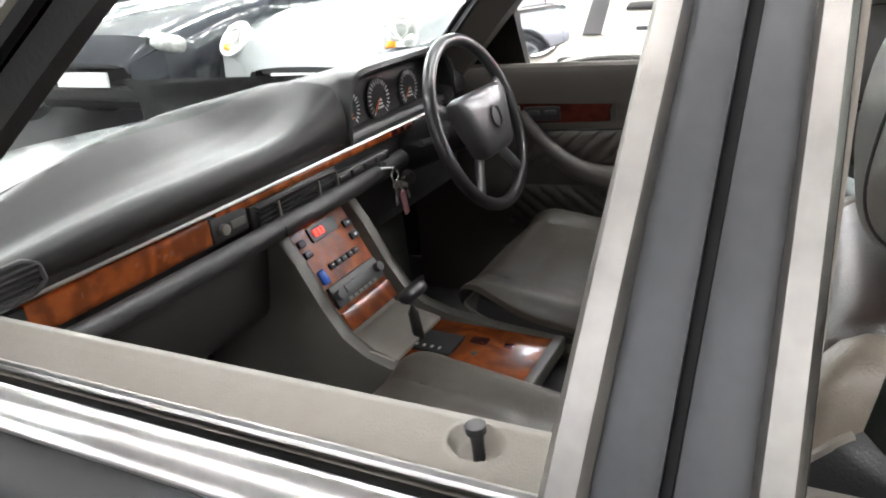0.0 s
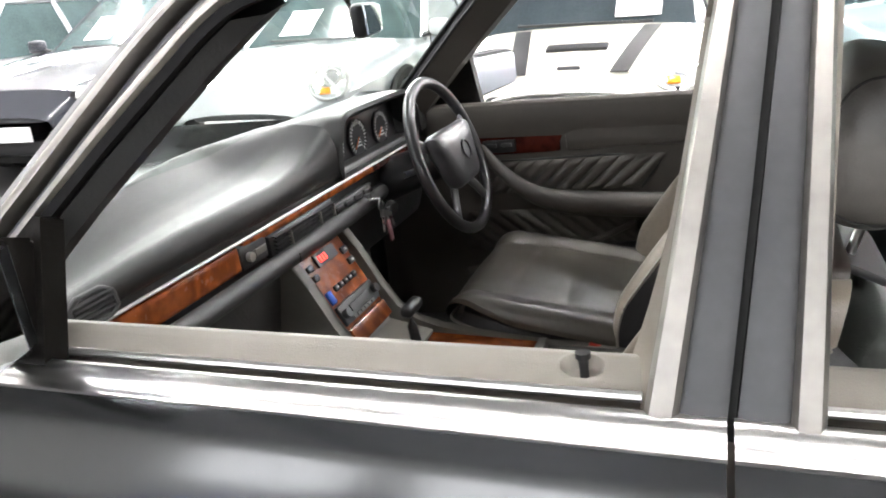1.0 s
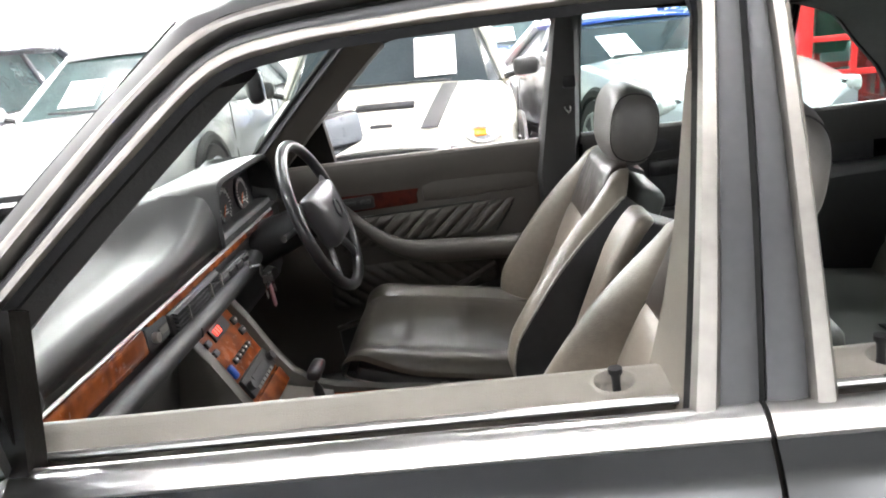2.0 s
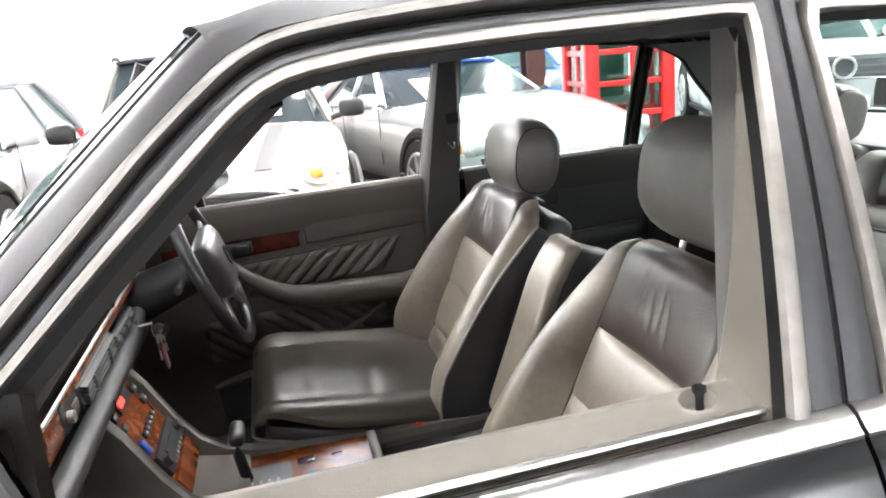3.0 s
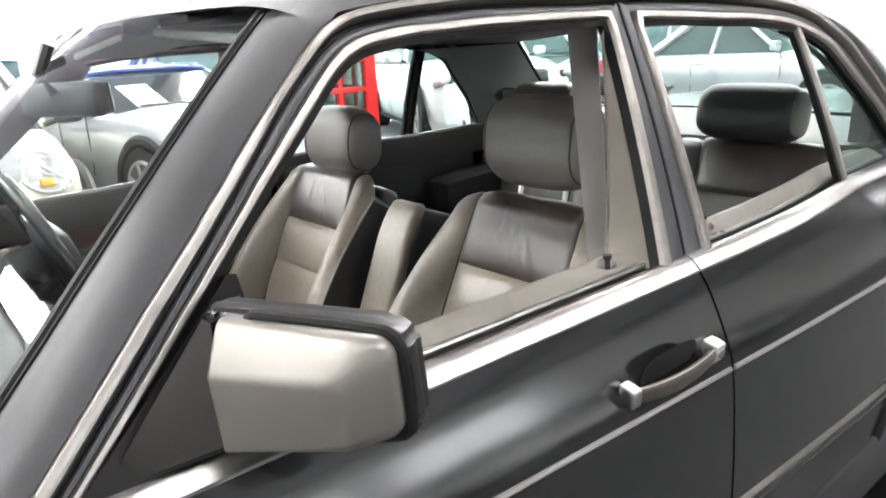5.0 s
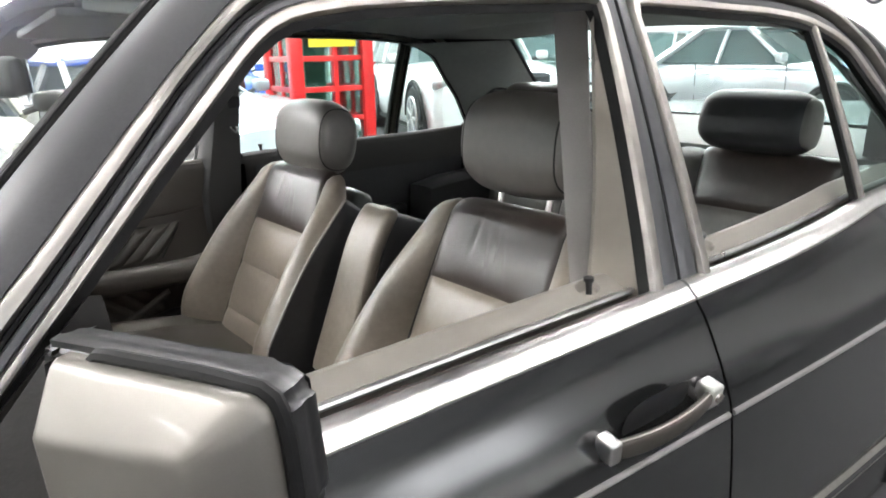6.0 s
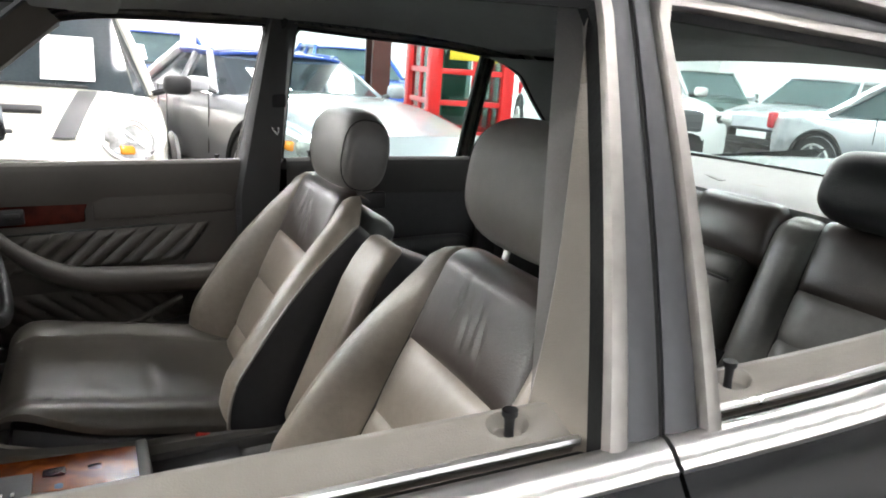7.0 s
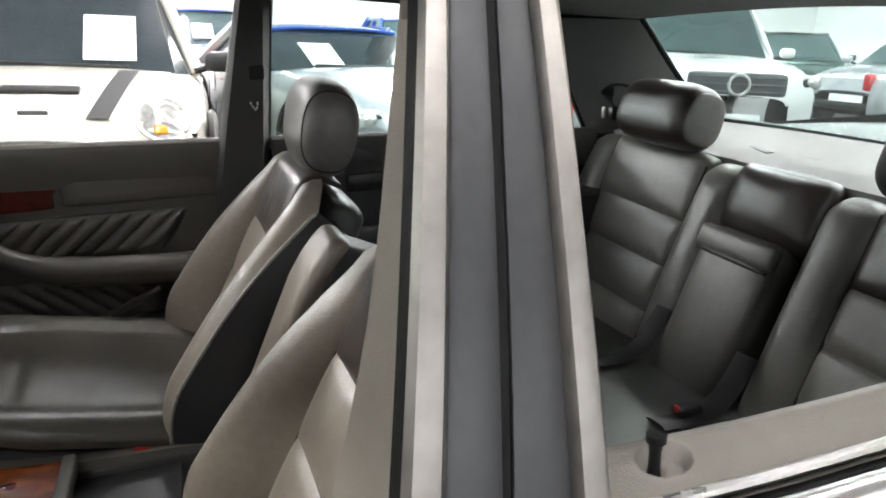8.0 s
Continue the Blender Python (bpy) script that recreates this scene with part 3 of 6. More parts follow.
# roof, pillars and glass
def roof_edge_z(y):
    pts = [(0.47, 1.312), (0.41, 1.320), (0.349, 1.3245), (0.227, 1.328), (0.103, 1.324), (0.0, 1.3185), (-0.14, 1.311), (-0.28, 1.300), (-0.40, 1.288), (-0.52, 1.274), (-0.615, 1.262), (-0.69, 1.247), (-0.735, 1.228), (-0.95, 1.10)]
    for (ya, za), (yb, zb) in zip(pts, pts[1:]):
        if yb <= y <= ya:
            return za + (zb - za) * (ya - y) / (ya - yb)
    return pts[0][1] if y > pts[0][0] else pts[-1][1]


def roof_point(u, v, lift=0.0):
    """u from the windscreen to the rear screen, v from left to right."""
    a = math.sin(math.pi / 2 * (2 * v - 1))
    y_front = 0.478 + 0.060 * (1 - a * a)
    y_rear = -0.70 - 0.235 * (1 - abs(a) ** 3)
    y = y_front + (y_rear - y_front) * u
    ze = roof_edge_z(max(min(y, 0.47), -0.72))
    xe = abs(BELT_X + SLOPE * (ze - BELT_Z)) - taper(max(y, -0.72))
    x = xe * a
    fall = 0.012 * max(0, u - 0.75) / 0.25
    z = ze + (0.047 * (1 - abs(a) ** 11) + 0.016 * (1 - a * a)) * (1 - 0.25 * (2 * u - 1) ** 2 - 0.22 * max(0.0, 1 - u / 0.3) ** 2) - fall + lift
    return (x, y, z)


part("roof", grid(lambda u, v: roof_point(u, v), 40, 56), ROOF_PAINT, car, "smooth grey painted roof panel")
part("headliner", grid(lambda u, v: (roof_point(0.06 + 0.9 * u, v)[0] * 0.99, roof_point(0.06 + 0.9 * u, v)[1], roof_point(0.06 + 0.9 * u, v)[2] - 0.035), 24, 20), HEADLINER, car, "grey cloth headliner")


def rear_screen(u, v):
    a = 2 * v - 1
    w = 0.485 + 0.155 * u
    return (w * a, -0.935 - 0.33 * u - 0.07 * (1 - a * a), 1.190 - 0.275 * u + 0.02 * (1 - a * a) * (1 - u))


def screen_edge(f, s):
    """Windscreen side edge from the roof (0) to the cowl (1)."""
    line = [(-0.572, 0.425, 1.262), (-0.604, 0.497, 1.206), (-0.629, 0.575, 1.143), (-0.66, 0.667, 1.067), (-0.692, 0.755, 0.986), (-0.715, 0.815, 0.93)]
    p = resample(line, 40)[round(f * 40)]
    return Vector((s * p.x, p.y, p.z))


def glass_edge(f, s):
    """Outer edge of the windscreen, standing proud of the lining."""
    line = [(-0.545, 0.482, 1.324), (-0.556, 0.525, 1.290), (-0.574, 0.585, 1.241), (-0.602, 0.66, 1.179), (-0.630, 0.745, 1.106), (-0.655, 0.82, 1.040), (-0.69, 0.92, 0.955), (-0.70, 0.955, 0.925)]
    p = resample(line, 40)[round(f * 40)]
    return Vector((s * p.x, p.y, p.z))


def windscreen(u, v):
    a = 2 * v - 1
    q = glass_edge(u, 1)
    bow = 1 - a * a
    return (-q.x * a, q.y + bow * (0.055 + 0.09 * u), q.z + bow * 0.034 * (1 - u))


ws = part("windscreen", grid(windscreen, 20, 24), GLASS, car, "clear laminated windscreen with reflections")
ws.visible_shadow = False
for s in (1, -1):
    pillar = bmesh.new()
    inner = resample([side(y, z, 0.010, s) for y, z in D_OUT[10:]], 40)
    rows = []
    for yy in (0.34, 0.38, 0.41, 0.432):
        ring = []
        for e in (1.0, 0.965, 0.93, 0.89, 0.855):
            yf, yr = 0.478 + 0.060 * (1 - e * e), -0.70 - 0.235 * (1 - e ** 3)
            ring.append(Vector(roof_point((yf - yy) / (yf - yr), 0.5 - math.asin(e) / math.pi, 0.0012)))
        ring += [ring[4] + Vector((0.012, 0, -0.03)), ring[0] + Vector((0.05, 0, -0.02))]
        rows.append([pillar.verts.new((s * p.x, p.y, p.z)) for p in ring])
    for i in range(41):
        a, b = inner[i], glass_edge(i / 40, s)
        mid = a.lerp(b, 0.5) + Vector((s * -0.012, 0.010, 0.008))
        rows.append([pillar.verts.new(p) for p in (a, a.lerp(mid, 0.5) + Vector((s * -0.006, 0.002, 0.003)), mid, mid.lerp(b, 0.6) + Vector((0, 0.003, 0.003)), b, b + Vector((s * 0.012, -0.012, -0.012)), a + Vector((s * 0.05, -0.01, -0.02)))])
    for r, q in zip(rows, rows[1:]):
        for k in range(7):
            pillar.faces.new((r[k], r[(k + 1) % 7], q[(k + 1) % 7], q[k]))
    part("windscreen_pillar", pillar, ROOF_PAINT, car, "grey painted windscreen pillar")
    seam = [inner[i].lerp(glass_edge(i / 40, s), 0.80) + Vector((s * -0.010, 0.0105, 0.012)) for i in range(1, 41)]
    part("pillar_seam", tube(seam, 0.0014, 6), RUBBER, car)
    part("screen_seal", tube([glass_edge(i / 20, s) + Vector((0, 0.002, 0.003)) for i in range(21)], 0.007, 6), RUBBER, car)
    # inside lining of the windscreen pillar
    lining = bmesh.new()
    rows = []
    for i in range(41):
        a, b = resample([side(y, z, -0.022, s) for y, z in F_IN[11:]], 40)[i], screen_edge(i / 40, s)
        mid = a.lerp(b, 0.5) + Vector((s * -0.004, -0.012, -0.004))
        rows.append([lining.verts.new(p) for p in (a, mid, b, glass_edge(i / 40, s) + Vector((s * 0.004, -0.012, -0.012)))])
    for r, q in zip(rows, rows[1:]):
        for k in range(3):
            lining.faces.new((r[k], r[k + 1], q[k + 1], q[k]))
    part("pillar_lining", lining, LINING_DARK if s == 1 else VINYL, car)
    # rear pillar skin between the quarter light and the rear screen
    skin = bmesh.new()
    rows = []
    outer = resample([side(y, z, 0.010, s) for y, z in DR_OUT[4:]], 30)
    for i in range(31):
        f = i / 30
        a = outer[i]
        b = Vector(rear_screen(f, 0 if s == 1 else 1)) + Vector((s * -0.006, 0.0, 0.004))
        rows.append([skin.verts.new(a.lerp(b, k / 6) + Vector((s * -0.03, -0.0, 0.022)) * math.sin(math.pi * k / 6)) for k in range(7)])
    for r, q in zip(rows, rows[1:]):
        for k in range(6):
            skin.faces.new((r[k], r[k + 1], q[k + 1], q[k]))
    part("rear_pillar", skin, PAINT, car, "grey rear pillar")
    lining = bmesh.new()
    rows = []
    inner = resample([side(y, z, -0.025, s) for y, z in R_IN[11:]], 30)
    for i in range(31):
        f = i / 30
        b = Vector(rear_screen(f, 0 if s == 1 else 1)) + Vector((s * 0.006, 0.012, -0.006))
        rows.append([lining.verts.new(inner[i].lerp(b, k / 4) + Vector((s * 0.015, 0.008, 0)) * math.sin(math.pi * k / 4)) for k in range(5)])
    for r, q in zip(rows, rows[1:]):
        for k in range(4):
            lining.faces.new((r[k], r[k + 1], q[k + 1], q[k]))
    part("rear_pillar_lining", lining, PILLAR_CLOTH, car, "dark grey cloth rear pillar lining")


rs = part("rear_screen", grid(rear_screen, 12, 20), GLASS_GREEN, car, "green-tinted heated rear screen")
rs.visible_shadow = False


def tail_edge(v, lift):
    """Between the roof's rear end and the top of the rear screen."""
    return Vector(roof_point(1.0 if lift > -0.01 else 0.96, v, lift))


part("roof_tail", grid(lambda u, v: tail_edge(v, 0.0).lerp(Vector(rear_screen(0, v)), u) + Vector((0, 0, 0.012 * math.sin(math.pi * u))), 6, 32), ROOF_PAINT, car)
part("rear_header", grid(lambda u, v: tail_edge(v, -0.035).lerp(Vector(rear_screen(0, v)) + Vector((0, 0.01, -0.004)), u), 4, 20), HEADLINER, car, "grey cloth over the rear screen")
rim = [rear_screen(0, i / 20) for i in range(21)] + [rear_screen(i / 12, 1) for i in range(1, 13)] + [rear_screen(1, 1 - i / 20) for i in range(1, 21)] + [rear_screen(1 - i / 12, 0) for i in range(1, 12)]
part("rear_screen_seal", tube(rim, 0.0055, 6, closed=True), RUBBER, car)


# lower body beyond the doors: wings, bonnet, boot, floor
def wing(s, y0, y1, xend):
    pts = smooth_line([(x, 0, z) for x, z in SKIN], 24, 1)

    def fn(u, v):
        y = y0 + (y1 - y0) * u
        p = pts[round(v * 24)]
        f = abs(y - 0.1) / 2.6
        return flank(s, p.x * (1 - xend * max(0, f - 0.3)) + 0.01 * f, max(y, -0.905), p.z) + Vector((0, min(0, y + 0.905), 0))
    return grid(fn, 24, 24)


def cut_arch(bm, cy, cz, r):
    dead = [f for f in bm.faces if all(math.hypot(v.co.y - cy, v.co.z - cz) < r for v in f.verts)]
    bmesh.ops.delete(bm, geom=dead, context="FACES")
    return bm


for s in (1, -1):
    part("front_wing", cut_arch(wing(s, 0.995, 2.20, 0.12), 1.62, 0.32, 0.37), PAINT, car, "grey front wing")
    part("rear_wing", cut_arch(wing(s, -0.905, -2.15, 0.12), -1.005, 0.30, 0.37), PAINT, car, "grey rear wing")
    for yc, zc in ((1.62, 0.32), (-1.005, 0.30)):
        arc = [(yc + 0.372 * math.cos(a), zc + 0.372 * math.sin(a)) for a in [math.pi * (0.02 + 0.96 * k / 40) for k in range(41)]]
        part("arch_lip", tube([flank(s, skin_x(z) - 0.002, y, z) - Vector((0, 0, rise(y, z))) for y, z in arc], 0.011, 8), PAINT, car, "rolled wheel arch lip")
    part("sill_cladding", rbox(0.05, 1.95, 0.14, 0.02, (s * -0.84, 0.2, 0.28), n=4), CLAD, car)

part("bonnet", grid(lambda u, v: ((2 * v - 1) * (0.80 - 0.10 * u), 1.02 + 1.2 * u + 0.12 * (1 - (2 * v - 1) ** 2), 0.905 - 0.12 * u * u + 0.035 * (1 - (2 * v - 1) ** 2) - 0.05 * abs(2 * v - 1) ** 6), 24, 20), PAINT, car, "long grey bonnet")
part("cowl", rbox(1.48, 0.12, 0.05, 0.015, (0, 1.06, 0.895), n=6, warp=lambda v: (v.x, v.y + 0.10 * (1 - (v.x / 0.75) ** 2), v.z)), BLACK, car, "black air intake below the windscreen")
part("nose_panel", rbox(1.5, 0.12, 0.55, 0.05, (0, 2.24, 0.52), n=6), PAINT, car)
part("boot_lid", grid(lambda u, v: ((2 * v - 1) * 0.76, -1.27 - 0.85 * u - 0.05 * (1 - (2 * v - 1) ** 2), 0.893 - 0.05 * u * u + 0.02 * (1 - (2 * v - 1) ** 2) - 0.04 * abs(2 * v - 1) ** 6), 14, 16), PAINT, car, "grey boot lid")
part("tail_panel", rbox(1.5, 0.12, 0.55, 0.05, (0, -2.15, 0.55), n=6), PAINT, car)
part("floor_pan", rbox(1.66, 2.4, 0.03, 0.01, (0, -0.1, 0.27), n=4), CARPET, car, "charcoal carpeted floor")
part("bulkhead", rbox(1.5, 0.03, 0.62, 0.01, (0, 1.10, 0.57), n=4), CARPET, car)
for s in (1, -1):
    part("rear_quarter_shoulder", rbox(0.09, 0.46, 0.03, 0.01, (s * -0.716, -1.17, 0.850), n=4), PAINT, car)
    part("scuttle_shoulder", rbox(0.12, 0.14, 0.03, 0.01, (s * -0.765, 1.02, 0.895), n=4), PAINT, car)


def road_wheel(y, s, hub):
    x = s * -0.755
    w = part("wheel", disc(0.312, 0.2, (x, y, hub), (0, 90, 0), 48), TYRE, car, "alloy road wheel with a black tyre")
    bmx = bmesh.new()
    disc(0.205, 0.02, (x - s * 0.096, y, hub), (0, 90, 0), 48, bmx)
    bmesh.ops.bevel(bmx, geom=[e for e in bmx.edges], offset=0.004, segments=2, affect="EDGES")
    part("rim", bmx, ALLOY, w, "silver fifteen-hole alloy rim")
    part("rim_lip", tube([(x - s * 0.106, y + 0.196 * math.cos(a), hub + 0.196 * math.sin(a)) for a in [math.tau * k / 48 for k in range(48)]], 0.009, 8, closed=True, up=(1, 0, 0)), ALLOY, w)
    part("centre_cap", rbox(0.02, 0.06, 0.06, 0.0095, (x - s * 0.108, y, hub), n=6), ALLOY, w)
    for k in range(15):
        a = math.tau * k / 15
        part("hole", rbox(0.006, 0.03, 0.017, 0.0028, (x - s * 0.106, y + 0.165 * math.cos(a), hub + 0.165 * math.sin(a)), (math.degrees(a), 0, 0), n=4), BLACK, w)
    for k in range(5):
        a = math.tau * k / 5 + 0.3
        part("wheel_bolt", disc(0.009, 0.012, (x - s * 0.108, y + 0.056 * math.cos(a), hub + 0.056 * math.sin(a)), (0, 90, 0), 10), DARK, w)
    part("arch_liner", rbox(0.16, 0.80, 0.80, 0.05, (s * -0.62, y, 0.36), n=4), BLACK, car)


for s in (1, -1):
    road_wheel(-1.005, s, 0.300)
    road_wheel(1.62, s, 0.445)


# ---- door mirrors ----
def build_mirror(s):
    """Boxy housing with a bevelled painted shell facing forward, a black surround and hood, and glass facing back."""
    def p(along, up, fwd):
        """Along the housing from its root, up, and forward of its glass."""
        base = Vector((-0.825, 0.709, 0.956))
        q = base + Vector((-0.148, -0.079, 0)).normalized() * along + Vector((0, 0, up)) + Vector((-0.471, 0.882, 0)) * fwd
        return Vector((s * q.x, q.y, q.z))
    sail = prism([(0.652, 0.918), (0.862, 0.918), (0.862, 0.928), (0.692, 1.060), (0.665, 1.082), (0.656, 1.080)], 0.03)
    for v in sail.verts:
        y, z, d = v.co
        v.co = side(y, z, d - 0.012, s)
    mir = part("door_mirror", sail, SAIL_BLACK, car, "boxy door mirror with a pewter shell and black surround")
    arm = bmesh.new()
    A = [arm.verts.new(side(y, z, 0.004, s)) for y, z in ((0.835, 0.940), (0.694, 1.056), (0.666, 1.062), (0.660, 0.935))]
    B = [arm.verts.new(p(-0.001, u, f)) for u, f in ((-0.002, 0.010), (0.122, 0.002), (0.126, -0.05), (-0.002, -0.05))]
    for i in range(4):
        arm.faces.new((A[i], A[(i + 1) % 4], B[(i + 1) % 4], B[i]))
    arm.faces.new(A[::-1])
    arm.faces.new(B)
    bmesh.ops.bevel(arm, geom=list(arm.edges), offset=0.005, segments=2, affect="EDGES")
    part("mirror_arm", arm, SAIL_BLACK, mir, "black mirror foot")
    # shell: rim outline, shoulders, and inset face
    shell = bmesh.new()
    rim_o = [(0.0, 0.0), (0.0, 0.120), (0.158, 0.117), (0.170, 0.107), (0.171, 0.040), (0.162, 0.028)]
    face = [(0.004, 0.004), (0.002, 0.078), (0.120, 0.086), (0.130, 0.080), (0.134, 0.034), (0.128, 0.026)]
    A = [shell.verts.new(p(a, u, -0.035)) for a, u in rim_o]
    B = [shell.verts.new(p(a, u, 0.0)) for a, u in rim_o]
    C = [shell.verts.new(p(a, u, 0.026)) for a, u in face]
    for P, Q in ((A, B), (B, C)):
        for i in range(6):
            shell.faces.new((P[i], P[(i + 1) % 6], Q[(i + 1) % 6], Q[i]))
    shell.faces.new(C)
    shell.faces.new(A[::-1])
    bmesh.ops.bevel(shell, geom=list(shell.edges), offset=0.006, segments=3, affect="EDGES", profile=0.6)
    part("mirror_shell", shell, MIRROR_PAINT, mir, "pewter painted mirror shell")
    ringline = [(-0.004, -0.004), (-0.006, 0.123), (0.157, 0.120), (0.174, 0.109), (0.175, 0.036), (0.163, 0.023)]
    part("mirror_surround", tube(smooth_line([p(a, u, -0.012) for a, u in ringline + ringline[:1]], 60, 1)[:-1], 0.0055, 8, closed=True, up=(0.45, -0.9, 0)), RUBBER, mir, "black mirror surround")
    hood = bmesh.new()
    rows = []
    outline = [(-0.02, -0.004), (-0.02, 0.125), (0.155, 0.122), (0.176, 0.110), (0.178, 0.034), (0.163, 0.017)]
    for f, grow in ((-0.008, 1.0), (-0.030, 1.03), (-0.050, 0.94)):
        rows.append([hood.verts.new(p(0.09 + (a - 0.09) * grow, 0.06 + (u - 0.06) * grow, f)) for a, u in outline])
    for r, q in zip(rows, rows[1:]):
        for i in range(6):
            hood.faces.new((r[i], r[(i + 1) % 6], q[(i + 1) % 6], q[i]))
    hood.faces.new(rows[0])
    hood.faces.new(rows[-1][::-1])
    bmesh.ops.bevel(hood, geom=list(hood.edges), offset=0.007, segments=3, affect="EDGES")
    part("mirror_hood", hood, BLACK, mir, "black plastic mirror hood")
    g = bmesh.new()
    g.faces.new([g.verts.new(p(a, u, -0.0535)) for a, u in ((-0.008, 0.006), (-0.008, 0.114), (0.150, 0.112), (0.163, 0.104), (0.165, 0.036), (0.154, 0.022))])
    part("mirror_glass", g, MIRROR_GLASS, mir, "bluish mirror glass", smooth=False)


build_mirror(1)
build_mirror(-1)

inner = part("rear_view_mirror", rbox(0.25, 0.03, 0.06, 0.014, (0.02, 0.615, 1.228), (0, 0, 18), n=6), BLACK, car, "black rear-view mirror on a short stalk")
part("stalk", tube([(0.0, 0.63, 1.24), (0.0, 0.645, 1.275), (0.0, 0.62, 1.32)], 0.011, 8), BLACK, inner)
part("glass", rbox(0.235, 0.004, 0.05, 0.0015, (0.0155, 0.5985, 1.228), (0, 0, 18), n=4), MIRROR_GLASS, inner)
for s in (1, -1):
    part("sun_visor", rbox(0.42, 0.16, 0.018, 0.008, (s * 0.30, 0.395, 1.303), (4, s * 4, 0), n=5), HEADLINER, car, "grey sun visor folded up")
part("roof_lamp", rbox(0.16, 0.09, 0.018, 0.007, (0.0, 0.36, 1.342), n=4), HEADLINER_DARK, car)

# ---- centre pillars inside, seat belts ----
for s in (1, -1):
    # far lining is a dark copy of the near one: shade in its colour
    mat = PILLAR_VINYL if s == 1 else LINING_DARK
    b = bmesh.new()
    rows = []
    for i in range(21):
        z = 0.72 + (1.285 - 0.72) * i / 20
        f = (z - 0.905) / 0.36
        g = max(0.0, min(1.0, f))
        y1, y2 = 0.0515 - 0.068 * max(f, -0.2), -0.078 - 0.024 * f
        yf = 0.004 + 0.075 * max(0.0, 0.5 - g) ** 2 if s == 1 else 0.0
        xo = BELT_X + SLOPE * (max(z, 0.80) - BELT_Z) - 0.036 * g * (1 - g)
        xb = -0.706 + 0.062 * f if s == 1 else -0.690 + 0.052 * f
        ring_pts = ((xo + 0.010, y1 - 0.010), (xo + 0.0165, y1 - 0.0005), (xb - 0.014, y1 + yf), (xb, y1 + yf - 0.010), (xb + 0.002, y1 - 0.05), (xb, y2 + 0.03), (xo, y2 + 0.004))
        rows.append([b.verts.new((s * x, y, z)) for x, y in ring_pts])
    for r, q in zip(rows, rows[1:]):
        for k in range(7):
            b.faces.new((r[k], r[(k + 1) % 7], q[(k + 1) % 7], q[k]))
    pil = part("centre_pillar", b, mat, car, "pale grey vinyl centre pillar lining" if s == 1 else "centre pillar lining with shade in its dark colour and a belt slot")
    if s == 1:
        strap = bmesh.new()
        rows = []
        for i in range(31):
            z = 0.80 + 0.49 * i / 30
            f = (z - 0.905) / 0.36
            xb, xs, y1 = -0.646 + 0.058 * f, -0.613 + 0.070 * f, -0.002 - 0.058 * f
            front = [(xb + (xs - xb) * k / 4, y1 - 0.020 * (1 - k / 4) ** 1.5 + 0.003 * math.sin(z * 6)) for k in range(5)]
            rows.append([strap.verts.new((x, y, z)) for x, y in front + [(x, y - 0.0025) for x, y in front[::-1]]])
        for r, q in zip(rows, rows[1:]):
            for k in range(10):
                strap.faces.new((r[k], r[(k + 1) % 10], q[(k + 1) % 10], q[k]))
        part("seat_belt", strap, STRAP, pil, "grey seat belt hanging beside the pillar")
        part("belt_shadow_strap", tube([(-0.585, -0.045, 1.09), (-0.594, -0.034, 1.02), (-0.604, -0.022, 0.95), (-0.616, -0.008, 0.84)], lambda f: 0.003 + 0.004 * f, 6, flat=0.3, up=(0, 1, 0)), STRAP_BLACK, pil, "black belt stalk")
    else:
        part("belt_slot", rbox(0.012, 0.036, 0.034, 0.005, (0.6655, -0.045, 1.085), (0, -8, 0), n=3), STRAP_BLACK, pil)
        part("belt_anchor", tube([(0.668, -0.026, 1.018), (0.660, -0.030, 1.010), (0.656, -0.035, 1.002), (0.660, -0.040, 1.008), (0.668, -0.042, 1.018)], 0.0022, 6), METAL_KEY, pil, "small steel belt guide")

# ---- door linings ----
def lining(s, y0, y1, door):
    prof = [(-0.718, 0.905), (-0.722, 0.87), (-0.733, 0.862), (-0.735, 0.80), (-0.735, 0.68), (-0.730, 0.60), (-0.724, 0.50), (-0.715, 0.40), (-0.71, 0.30)]

    def fn(u, v):
        k = v * 8
        i = min(7, int(k))
        x = prof[i][0] + (prof[i + 1][0] - prof[i][0]) * (k - i)
        z = prof[i][1] + (prof[i + 1][1] - prof[i][1]) * (k - i)
        y = y0 + (y1 - y0) * u
        return (s * (x + taper(y)), y, z + min(0.0, rise(y)) - 0.004)
    return part("door_card", grid(fn, 16, 16), VINYL, door, "grey vinyl door lining")


for s, fd, rd in ((1, front_left, rear_left), (-1, front_right, rear_right)):
    lining(s, 0.05, 1.02, fd)
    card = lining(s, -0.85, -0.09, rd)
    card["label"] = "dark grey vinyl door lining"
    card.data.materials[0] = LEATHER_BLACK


def quilt(y0, y1, z0, z1, x, cut, lean=1):
    """Diagonal padded ribs on the door."""
    def fn(u, v):
        y, z = y0 + (y1 - y0) * u, z0 + (z1 - z0) * v
        y -= cut * (1 - v)  # slanted ends
        ph = ((y0 - y) * 1.0 - lean * (z - z0) * 1.15) / 0.047
        edge = min(1, min(v, 1 - v) / 0.12) * min(1, min(u, 1 - u) / 0.03)
        return (x - 0.011 * abs(math.sin(math.pi * ph)) ** 0.55 * edge, y, z)
    return grid(fn, 150, 22)


